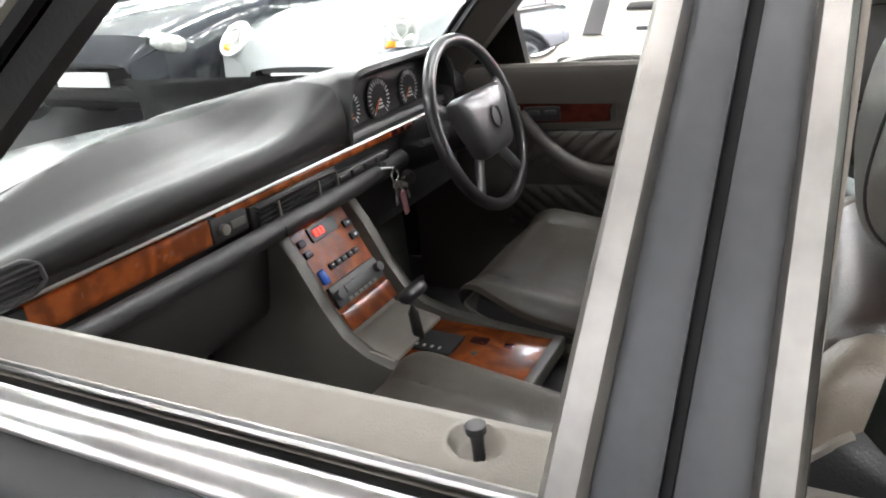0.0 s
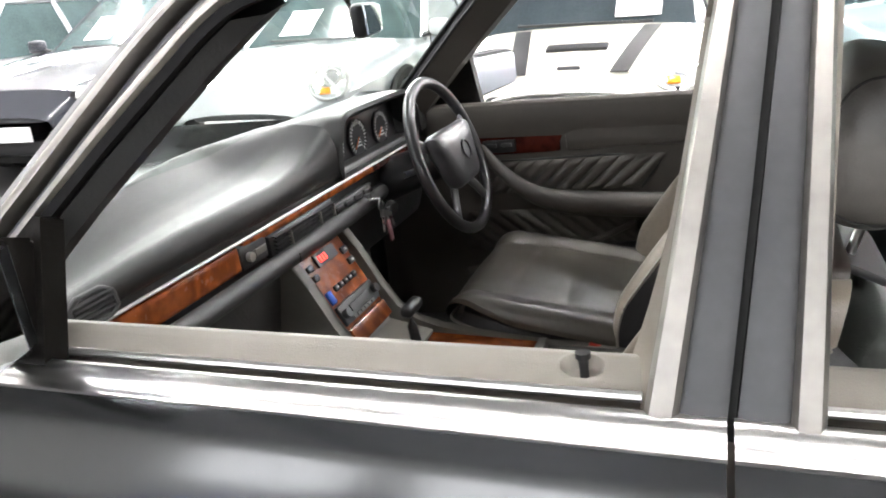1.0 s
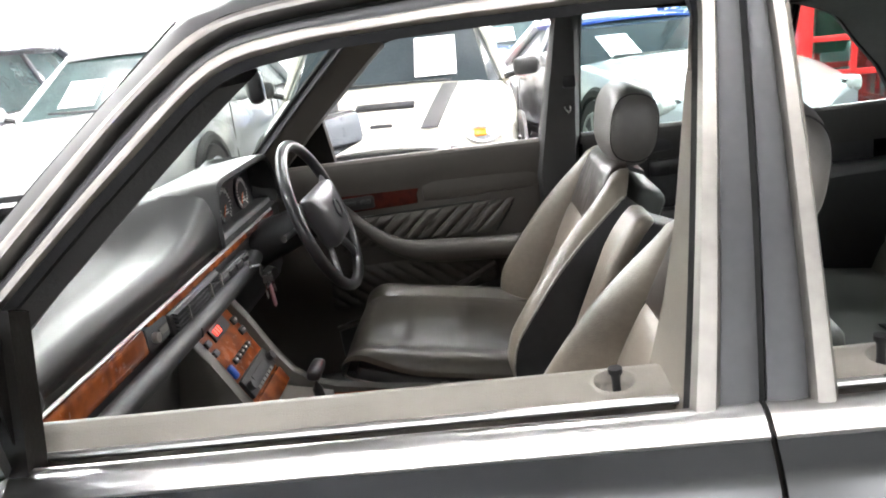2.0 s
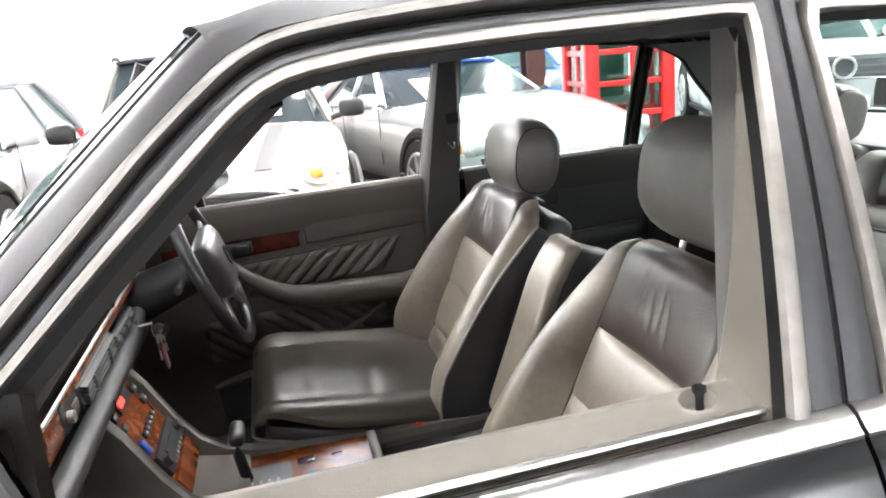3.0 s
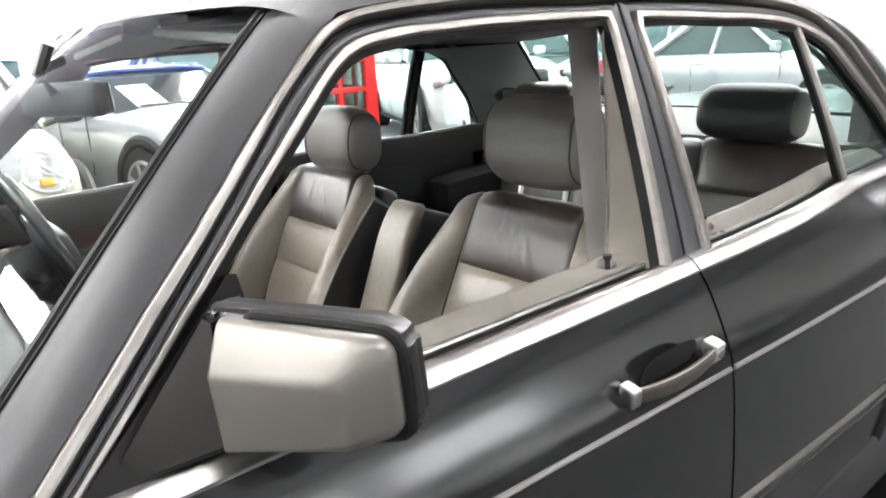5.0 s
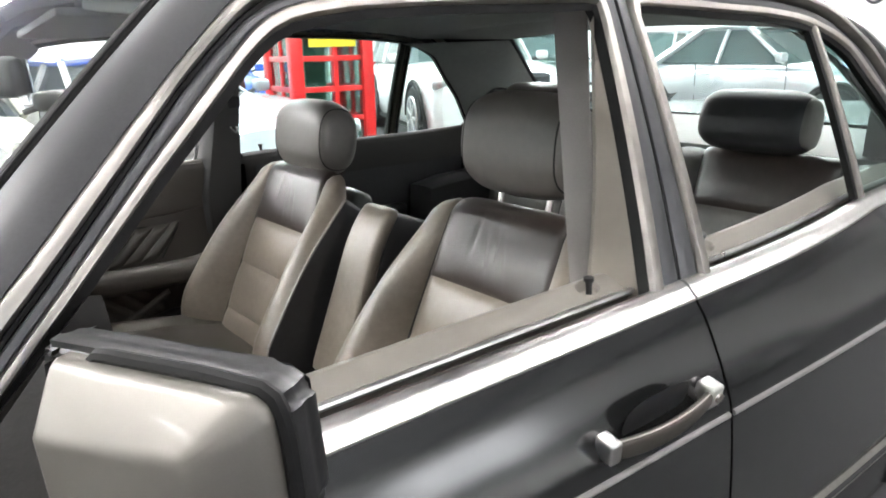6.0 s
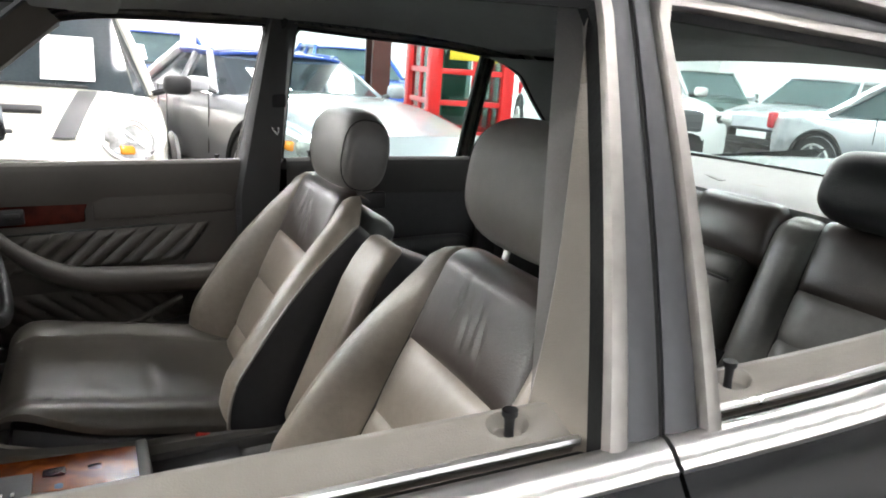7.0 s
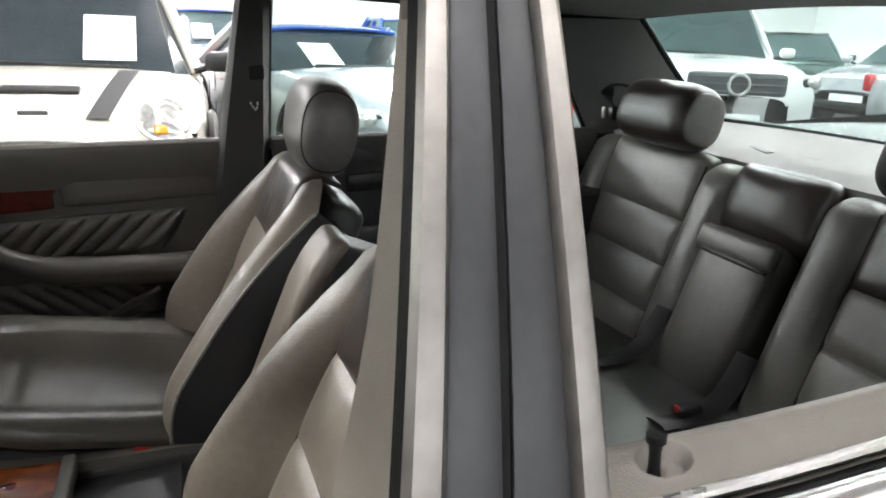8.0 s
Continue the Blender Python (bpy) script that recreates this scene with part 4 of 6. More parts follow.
part("quilted_panel", quilt(0.60, 0.135, 0.680, 0.775, 0.728, -0.075), LEATHER_QUILT, front_right, "grey leather panel quilted in diagonal ribs")
part("quilt_border", tube(smooth_line([(0.731, 0.60, 0.777), (0.731, 0.132, 0.777), (0.731, 0.205, 0.68)], 30, 1), 0.003, 6), SEAM, front_right)
part("quilted_panel", quilt(0.72, 0.20, 0.50, 0.63, 0.724, -0.02, -1), LEATHER_QUILT, front_right, "grey leather panel quilted in diagonal ribs")
part("wood_trim", rbox(0.014, 0.38, 0.084, 0.006, (0.735, 0.600, 0.838), n=5, warp=lambda v: (v.x, v.y - 0.012 * (v.z < 0) * (v.y < -0.15) * -1, v.z)), WOOD_RED, front_right, "polished red walnut door strip")
part("window_switch", rbox(0.012, 0.10, 0.038, 0.005, (0.7265, 0.60, 0.822), n=4), BLACK, front_right)
for k in range(2):
    part("switch_key", rbox(0.008, 0.032, 0.012, 0.003, (0.7195, 0.575 + 0.045 * k, 0.826), n=3), DARK, front_right)
part("door_release", rbox(0.014, 0.05, 0.022, 0.006, (0.724, 0.685, 0.835), n=4), CHROME, front_right)
part("upper_pad", rbox(0.02, 0.34, 0.080, 0.008, (0.733, 0.235, 0.838), n=5), VINYL, front_right)
arm = smooth_line([(0.725, 0.655, 0.818), (0.700, 0.630, 0.800), (0.672, 0.565, 0.740), (0.664, 0.50, 0.692), (0.664, 0.43, 0.668), (0.664, 0.30, 0.656), (0.665, 0.15, 0.646), (0.70, 0.095, 0.640)], 40, 2)
part("armrest", tube(arm, lambda f: 0.017 + 0.017 * min(1, max(0, (f - 0.15) / 0.35)), 14), VINYL, front_right, "grey moulded armrest sweeping up to the pull")
part("armrest_base", rbox(0.07, 0.33, 0.035, 0.015, (0.70, 0.265, 0.636), n=6), VINYL, front_right)
part("door_pocket", rbox(0.05, 0.55, 0.16, 0.02, (0.70, 0.45, 0.42), n=6, warp=lambda v: (v.x, v.y, v.z + (-0.15 * v.y if v.z > 0 else 0))), DARK, front_right, "dark map pocket")
part("pocket_edge", tube(smooth_line([(0.668, 0.72, 0.46), (0.666, 0.50, 0.50), (0.666, 0.34, 0.545), (0.67, 0.22, 0.60)], 20, 2), 0.009, 8), VINYL, front_right)
part("wood_trim", rbox(0.014, 0.42, 0.064, 0.006, (-0.735, 0.62, 0.826), n=5), WOOD_RED, front_left, "polished red walnut door strip")
part("armrest", rbox(0.07, 0.45, 0.06, 0.025, (-0.695, 0.32, 0.645), n=6), VINYL, front_left, "grey moulded armrest")
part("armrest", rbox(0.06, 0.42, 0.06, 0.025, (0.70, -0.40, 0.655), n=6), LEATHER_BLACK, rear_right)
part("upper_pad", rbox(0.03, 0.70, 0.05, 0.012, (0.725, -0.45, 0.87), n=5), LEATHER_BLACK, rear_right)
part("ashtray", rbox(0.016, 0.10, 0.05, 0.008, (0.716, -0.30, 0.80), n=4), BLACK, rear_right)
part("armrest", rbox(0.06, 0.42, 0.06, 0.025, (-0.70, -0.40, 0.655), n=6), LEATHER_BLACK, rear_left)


# ---- dashboard ----
def dash_section(x):
    """Cross-section of the padded top from the lower front lip over the crest to the windscreen, as (y, z)."""
    low = 0.035 * max(0, min(1, (-x - 0.38) / 0.3)) ** 1.5
    hump = 0.022 * math.exp(-((max(0.0, -x - 0.15) + max(0.0, x - 0.14)) / 0.3) ** 2)
    yc = 1.03 - 0.30 * max(0.0, -x - 0.05) ** 1.15
    zc = 1.004 + hump - low - 0.09 * max(0.0, 0.96 - yc)
    ye = 1.06 - 0.14 * (x / 0.7) ** 2
    k = (yc - 0.822) / 0.208
    zl = 0.950 - low * 0.5
    pad = [(0.845, 0.893), (0.812, 0.893), (0.803, 0.903), (0.800, 0.920), (0.804, 0.936 - low * 0.3), (0.818, zl), (0.818 + 0.022 * k, zl - 0.004 * k), (0.822 + 0.10 * k, zl + (zc - zl) * 0.05), (yc - 0.022 * k, zc - 0.024 * k), (yc + 0.002, zc - 0.001)]
    r = max(0.0, min(1.0, (x + 0.12) / 0.25, (0.70 - x) / 0.06)) ** 2
    side_of_hood = [(0.845, 0.893), (0.812, 0.893), (0.803, 0.903), (0.798, 0.925), (0.795, 0.960), (0.798, 0.998), (0.812, 1.020), (0.88, 1.032), (0.95, 1.030), (1.0, 1.024)]
    pad = [(p[0] + (q[0] - p[0]) * r, p[1] + (q[1] - p[1]) * r) for p, q in zip(pad, side_of_hood)]
    bay = [(0.845, 0.880), (0.812, 0.882), (0.803, 0.886), (0.802, 0.889), (0.806, 0.891), (0.825, 0.892), (0.862, 0.893), (0.885, 0.96), (0.95, 1.015), (1.0, 1.018)]
    w = max(0.0, min(1.0, (x - 0.135) / 0.02, (0.64 - x) / 0.02))
    return [(p[0] + (q[0] - p[0]) * w, p[1] + (q[1] - p[1]) * w) for p, q in zip(pad, bay)] + [(yc + 0.02 + (ye - yc - 0.02) * 0.5, zc - 0.45 * (zc - 0.970 + low * 0.4)), (ye, 0.970 - low * 0.4), (ye + 0.008, 0.94)]


def dash_top(u, v):
    x = -0.70 + 1.40 * u
    sec = smooth_line([(0, *p) for p in dash_section(x)], 36, 1)
    q = sec[round(v * 36)]
    return (x, q.y, q.z)


dash = part("dashboard", grid(dash_top, 112, 36), DASH, car, "dark padded dashboard with a walnut strip")
for f, r in ((0.35, 0.005), (0.72, 0.004)):
    line = []
    for i in range(25):
        x = -0.62 + 1.08 * i / 24
        a, b = dash_section(x)[-3:-1]
        line.append((x, a[0] + (b[0] - a[0]) * f, a[1] + (b[1] - a[1]) * f + 0.001))
    part("dash_vent_slot", tube(line, r, 6), BLACK, dash, "black demister slot along the windscreen")
part("lower_panel", rbox(1.36, 0.05, 0.12, 0.01, (0, 0.845, 0.845), n=5), DARK, dash)
part("bright_strip", tube([(x, 0.7985, 0.8865) for x in (-0.66, -0.3, 0.1, 0.53)], 0.0032, 8), CHROME, dash, "thin bright strip along the walnut")
part("wood_trim", rbox(0.325, 0.016, 0.048, 0.006, (-0.437, 0.806, 0.857), n=6), WOOD, dash, "glossy burr walnut fascia strip")
part("wood_trim", rbox(0.56, 0.012, 0.016, 0.004, (0.02, 0.803, 0.876), n=4), WOOD, dash)
part("wood_trim", rbox(0.24, 0.012, 0.016, 0.004, (0.42, 0.803, 0.876), n=4), WOOD_RED, dash)
part("left_switch_panel", rbox(0.05, 0.014, 0.042, 0.005, (-0.622, 0.806, 0.857), n=4), BLACK, dash)
lock_panel = part("glovebox_lock_panel", rbox(0.085, 0.014, 0.046, 0.005, (-0.232, 0.804, 0.855), n=4), DARK, dash)
part("lock_button", disc(0.009, 0.014, (-0.252, 0.795, 0.853), (90, 0, 0), 16), CHROME, lock_panel)
part("lock_label", rbox(0.034, 0.003, 0.014, 0.001, (-0.215, 0.796, 0.853), n=3), CONSOLE_GREY, lock_panel)
# centre air vents
vent = part("centre_vent", rbox(0.26, 0.02, 0.046, 0.006, (-0.055, 0.804, 0.845), n=4), BLACK, dash, "black twin centre air vents")
for k in range(5):
    part("vent_blade", rbox(0.235, 0.012, 0.003, 0.001, (-0.055, 0.792, 0.830 + 0.008 * k), (18, 0, 0), n=2), BLACK, vent)
for x in (-0.12, 0.0, 0.06):
    part("vent_thumbwheel", rbox(0.006, 0.012, 0.03, 0.002, (x, 0.790, 0.845), n=2), SATIN, vent)
sw = part("switch_row", rbox(0.22, 0.018, 0.026, 0.005, (0.16, 0.800, 0.838), n=4), BLACK, dash)
for k in range(4):
    part("switch_key", rbox(0.038, 0.010, 0.014, 0.004, (0.085 + k * 0.048, 0.788, 0.840), n=3), DARK, sw)
lv = part("side_vent", rbox(0.075, 0.03, 0.045, 0.008, (-0.600, 0.818, 0.909), n=5), BLACK, dash, "black end air vent with slats")
part("vent_rim", tube(smooth_line([(-0.640, 0.800, 0.888), (-0.640, 0.806, 0.931), (-0.560, 0.806, 0.931), (-0.560, 0.800, 0.888), (-0.640, 0.800, 0.888)], 40, 1)[:-1], 0.005, 8, closed=True, up=(0, 1, 0)), DARK, lv)
for k in range(5):
    part("vent_blade", rbox(0.07, 0.01, 0.0025, 0.001, (-0.600, 0.802, 0.894 + 0.0075 * k), (20, 0, 0), n=2), DARK, lv)
pad = smooth_line([(-0.66, 0.80, 0.812), (-0.6, 0.785, 0.812), (-0.2, 0.782, 0.812), (0.2, 0.785, 0.812), (0.33, 0.80, 0.812)], 30, 1)
part("knee_roll", tube(pad, 0.019, 14), DARK, dash, "dark padded knee roll")
part("roll_seam", tube([(-0.14, 0.7645, 0.818), (-0.14, 0.763, 0.812), (-0.14, 0.766, 0.80)], 0.002, 5), SEAM, dash)
# glovebox colour carries the shade found under the dash
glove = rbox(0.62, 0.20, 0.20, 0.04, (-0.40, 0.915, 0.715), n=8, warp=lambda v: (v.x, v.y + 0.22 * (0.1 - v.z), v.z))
part("glovebox", glove, VINYL_SHADED, dash, "grey glovebox underside")
part("driver_knee_panel", rbox(0.55, 0.12, 0.18, 0.03, (0.42, 0.86, 0.74), n=6, warp=lambda v: (v.x, v.y + 0.3 * (0.09 - v.z), v.z)), DARK, dash)

# instruments
hood = bmesh.new()
rows = []
for i in range(29):
    a = i / 28
    x = 0.142 + 0.49 * a
    zt = 0.898 + 0.130 * (1 - abs(2 * a - 1) ** 11)
    rows.append([hood.verts.new(p) for p in ((x, 0.80, zt - 0.012), (x, 0.792, zt - 0.004), (x, 0.798, zt + 0.006), (x, 0.85, zt + 0.006), (x, 0.93, zt - 0.002), (x, 1.02, zt - 0.03), (x, 1.00, zt - 0.06))])
for r, q in zip(rows, rows[1:]):
    for k in range(6):
        hood.faces.new((r[k], r[k + 1], q[k + 1], q[k]))
clus = part("instrument_hood", hood, DASH, dash, "hooded instrument cluster with round dials")
part("cluster_face", rbox(0.45, 0.02, 0.118, 0.03, (0.387, 0.872, 0.945), n=6), BLACK, clus)
for x, r in ((0.235, 0.044), (0.36, 0.048), (0.50, 0.044)):
    d = part("dial", disc(r, 0.006, (x, 0.859, 0.945), (90, 0, 0), 40), BLACK, clus, "round black dial with white marks")
    part("dial_rim", tube([(x + r * math.cos(a), 0.856, 0.945 + r * math.sin(a)) for a in [math.tau * k / 40 for k in range(40)]], 0.002, 6, closed=True, up=(0, 1, 0)), DARK, d)
    marks = bmesh.new()
    for k in range(22):
        a = radians(-50 + 280 * k / 21)
        rbox(0.009 if k % 2 else 0.013, 0.0015, 0.0028, 0.0005, (x + r * 0.82 * math.cos(a), 0.855, 0.945 + r * 0.82 * math.sin(a)), (0, -math.degrees(a), 0), n=1, bm=marks)
    part("scale_marks", marks, WHITE_MARK, d, kind="stuff")
    part("needle", rbox(r * 0.75, 0.002, 0.003, 0.0005, (x - r * 0.25, 0.853, 0.945 - r * 0.25), (0, -45, 0), n=1), ORANGE_MARK, d)
    bars = bmesh.new()
    for k in range(3):
        rbox(0.026 - 0.006 * k, 0.0012, 0.004, 0.0004, (x + 0.002, 0.8548, 0.925 + 0.008 * k), n=1, bm=bars)
    part("dial_print", bars, ORANGE_MARK if x < 0.3 else WHITE_MARK, d)

# ---- steering wheel ----
# local frame of the wheel: x right, z up in its plane, -y towards the driver
def tilted(bm):
    m = pose(0.420, 0.636, 0.872) @ Matrix.Rotation(radians(-16.4), 4, "X")
    bmesh.ops.transform(bm, matrix=m, verts=bm.verts)
    return bm


sw = part("steering_wheel", tilted(tube([(0.192 * math.cos(a), 0, 0.192 * math.sin(a)) for a in [math.tau * k / 64 for k in range(64)]], 0.0145, 12, closed=True, up=(0, 1, 0))), WHEEL_RIM, car, "black four-spoke steering wheel with a grey padded hub")
hubpad = rbox(0.21, 0.05, 0.15, 0.024, (0, -0.012, -0.005), n=8, puff=(0, 0.008, 0), warp=lambda v: (v.x * (1 + 0.6 * (v.z / 0.15)), v.y, v.z))
part("horn_pad", tilted(hubpad), WHEEL_PAD, sw, "grey vinyl horn pad with a round emblem")
part("emblem", tilted(tube([(0.024 * math.cos(a), -0.047, 0.024 * math.sin(a)) for a in [math.tau * k / 32 for k in range(32)]], 0.0025, 6, closed=True, up=(0, 1, 0))), WHEEL_PAD, sw)
for a0, w in ((158, 0.03), (22, 0.03), (232, 0.035), (308, 0.035)):
    a = radians(a0)
    part("spoke", tilted(tube([(0.06 * math.cos(a), 0.006, 0.06 * math.sin(a) - 0.01), (0.13 * math.cos(a), 0.002, 0.13 * math.sin(a)), (0.19 * math.cos(a), 0, 0.19 * math.sin(a))], w * 0.5, 10, flat=0.4, up=(0, 1, 0))), WHEEL_PAD, sw)
part("steering_column", tilted(tube([(0, 0.02, 0), (0, 0.12, 0), (0, 0.22, 0)], lambda f: 0.045 + 0.015 * f, 16)), BLACK, car)
part("indicator_stalk", tube(smooth_line([(0.40, 0.70, 0.85), (0.31, 0.695, 0.86), (0.235, 0.69, 0.87)], 12, 1), 0.008, 8), BLACK, car)
part("heater_lever", tube([(0.27, 0.755, 0.79), (0.26, 0.74, 0.785)], 0.014, 10), DARK, car)

# keys in the ignition
keys = thing("key_ring", "bunch of nickel keys with a pink tag hanging from the ignition", "keys")
part("ignition_key", rbox(0.024, 0.03, 0.006, 0.002, (0.215, 0.765, 0.822), (0, 12, 20), n=3), METAL_KEY, keys)
part("split_ring", tube([(0.217 + 0.013 * math.cos(a), 0.752, 0.806 + 0.013 * math.sin(a)) for a in [math.tau * k / 20 for k in range(20)]], 0.0015, 6, closed=True, up=(0, 1, 0)), METAL_KEY, keys)
for k, (dx, rot) in enumerate(((-0.008, 8), (0.004, -6), (0.012, -16))):
    part("key", prism([(-0.009, 0), (0.009, 0), (0.010, -0.014), (0.004, -0.022), (0.004, -0.05), (0, -0.055), (-0.003, -0.05), (-0.003, -0.022), (-0.010, -0.014)], 0.0022, pose(0.217 + dx, 0.748 - 0.004 * k, 0.797, 90, rot, 0)), METAL_KEY, keys)
part("key_tag", rbox(0.018, 0.006, 0.055, 0.003, (0.225, 0.742, 0.742), (0, -8, 0), n=4), KEY_TAG, keys, "pink leather key tag")
part("ignition_barrel", tube([(0.213, 0.80, 0.822), (0.214, 0.775, 0.822)], 0.014, 14), DARK, car)

# ---- centre console ----
def console_side(x, w):
    poly = [(0.90, 0.80), (0.808, 0.802), (0.770, 0.735), (0.735, 0.650), (0.700, 0.595), (0.655, 0.560), (0.60, 0.548), (0.50, 0.530), (0.37, 0.512), (0.20, 0.505), (0.10, 0.50), (0.10, 0.29), (1.05, 0.29), (1.05, 0.75)]
    m = Matrix(((0, 0, 1, x), (1, 0, 0, 0), (0, 1, 0, 0), (0, 0, 0, 1)))
    return prism(poly, w, m, bevel=0.006)


con = part("centre_console", console_side(-0.128, 0.030), CONSOLE_GREY, car, "warm grey console with walnut panels and controls")
part("console_wall", console_side(0.100, 0.026), CONSOLE_GREY, con)
part("console_fill", rbox(0.20, 0.52, 0.20, 0.01, (-0.002, 0.45, 0.385), n=3), DARK, con)


def stack(x, f, out=0.0):
    """A point on the sloping control panel: x across, f from its top (0) to its bottom (1)."""
    return Vector((x, 0.806 - 0.108 * f - 0.86 * out, 0.798 - 0.205 * f + 0.45 * out))


def stack_box(x, f, w, h, d, mat, name, r=0.003, lift=0.0, parent=None, n=3, label=""):
    m = Matrix.Translation(stack(x, f, lift)) @ Matrix.Rotation(radians(-27.8), 4, "X")
    bm = rbox(w, d, h, r, n=n)
    bmesh.ops.transform(bm, matrix=m, verts=bm.verts)
    return part(name, bm, mat, parent or con, label)


panel = stack_box(-0.012, 0.40, 0.175, 0.205, 0.02, WOOD, "control_panel", 0.004, -0.012, n=5, label="walnut control panel")
stack_box(-0.012, 0.16, 0.085, 0.030, 0.008, BLACK, "clock_window", 0.002, 0.0, panel)
for k in range(3):
    stack_box(-0.040 + 0.011 * k, 0.16, 0.006, 0.014, 0.003, RED_GLOW, "red_digit", 0.001, 0.005, panel, 2)
for k in range(2):
    stack_box(-0.083, 0.18 + 0.10 * k, 0.020, 0.014, 0.010, BLACK, "push_switch", 0.003, 0.0, panel)
    stack_box(0.058, 0.22 + 0.12 * k, 0.024, 0.016, 0.010, BLACK, "push_switch", 0.003, 0.0, panel)
    stack_box(0.058, 0.22 + 0.12 * k, 0.008, 0.006, 0.003, WHITE_MARK, "switch_mark", 0.001, 0.006, panel, 1)
stack_box(-0.080, 0.50, 0.020, 0.030, 0.010, BLUE_BADGE, "blue_dial", 0.006, 0.0, panel, 4)
for k in range(5):
    stack_box(-0.045 + 0.020 * k, 0.46, 0.016, 0.013, 0.010, BLACK, "heater_button", 0.003, 0.0, panel)
    stack_box(-0.045 + 0.020 * k, 0.455, 0.006, 0.0035, 0.003, WHITE_MARK, "button_mark", 0.001, 0.006, panel, 1)
radio = stack_box(-0.012, 0.69, 0.160, 0.046, 0.014, BLACK, "radio", 0.003, 0.0, label="black cassette radio with small buttons")
stack_box(-0.012, 0.68, 0.085, 0.016, 0.004, DARK, "cassette_slot", 0.001, 0.008, radio, 2)
for k in range(6):
    stack_box(-0.055 + 0.017 * k, 0.765, 0.013, 0.007, 0.005, CONSOLE_GREY, "radio_button", 0.001, 0.007, radio, 2)
for x in (-0.080, 0.056):
    m = Matrix.Translation(stack(x, 0.69, 0.012)) @ Matrix.Rotation(radians(-27.8 + 90), 4, "X")
    bm = disc(0.010, 0.014, sides=18)
    bmesh.ops.transform(bm, matrix=m, verts=bm.verts)
    part("radio_knob", bm, DARK, radio)
stack_box(-0.012, 0.91, 0.165, 0.040, 0.020, WOOD, "ashtray_lid", 0.004, -0.004, n=4, label="walnut ashtray lid")
tray = rbox(0.19, 0.12, 0.012, 0.004, (-0.012, 0.665, 0.560), (14, 0, 0), n=4)
part("coin_tray", tray, SILL_VINYL, con, "pale grey moulded tray")
part("tray_back", rbox(0.18, 0.01, 0.05, 0.003, (-0.012, 0.712, 0.578), (-25, 0, 0), n=3), SILL_VINYL, con)
deck = part("console_deck", rbox(0.185, 0.30, 0.014, 0.005, (0.0, 0.515, 0.527), (3.5, 0, 0), n=5), WOOD, con, "walnut deck round the gear lever")
gate = part("gear_gate", rbox(0.075, 0.15, 0.010, 0.004, (0.0, 0.605, 0.540), (3.5, 0, 0), n=4), BLACK, deck)
for k in range(7):
    part("gate_mark", rbox(0.008, 0.005, 0.002, 0.0005, (-0.026, 0.555 + 0.016 * k, 0.5435 + 0.001 * k), n=1), WHITE_MARK, gate)
lever = part("gear_lever", tube([(0.0, 0.612, 0.54), (0.0, 0.618, 0.60), (0.0, 0.615, 0.632)], lambda f: 0.012 - 0.003 * f, 12), BLACK, con, "black T-shaped gear lever")
part("lever_grip", rbox(0.075, 0.030, 0.026, 0.012, (0.0, 0.612, 0.642), (10, 0, 0), n=6), BLACK, lever)
for k, (x, y) in enumerate(((0.035, 0.50), (-0.01, 0.50), (0.035, 0.445), (-0.01, 0.445), (0.05, 0.41))):
    part("window_switch", rbox(0.026, 0.036, 0.010, 0.004, (x, y, 0.531 - 0.003 * k), n=3), BLACK if k % 2 else WOOD_RED, deck)
part("deck_edge", rbox(0.215, 0.022, 0.03, 0.006, (-0.0, 0.362, 0.512), n=4), CONSOLE_GREY, con)
box = rbox(0.20, 0.25, 0.02, 0.006, (0.0, 0.23, 0.462), n=4)
part("storage_box", box, CARPET, con, "dark open storage box")
for x, top in ((-0.108, 0.515), (0.100, 0.492)):
    part("box_wall", rbox(0.016, 0.27, 0.07, 0.006, (x, 0.235, top - 0.035), n=4), CONSOLE_DARK, con)

# ---- seats ----
SEAT_H = 0.444


def seat_seam(h):
    return 0.166 - 0.018 * min(1, h / SEAT_H) ** 2


def seat_edge(h):
    f = max(0.0, min(1.0, h / SEAT_H))
    over = max(0.0, h - SEAT_H) / 0.07
    return 0.266 - 0.044 * f ** 1.6 - 0.030 * over ** 2 - 0.05 * max(0.0, -h / 0.11) ** 2


def bolster_swell(h):
    """The bolster's crest over the backrest: fullest a hand above the cushion, drawn in below."""
    if h < 0.07:
        return -0.03 + 0.125 * max(0.0, 1 - ((0.07 - h) / 0.19) ** 2) ** 0.7
    k = min(1.0, (h - 0.07) / (SEAT_H - 0.07))
    return 0.095 - 0.088 * k + 0.012 * math.sin(math.pi * k)


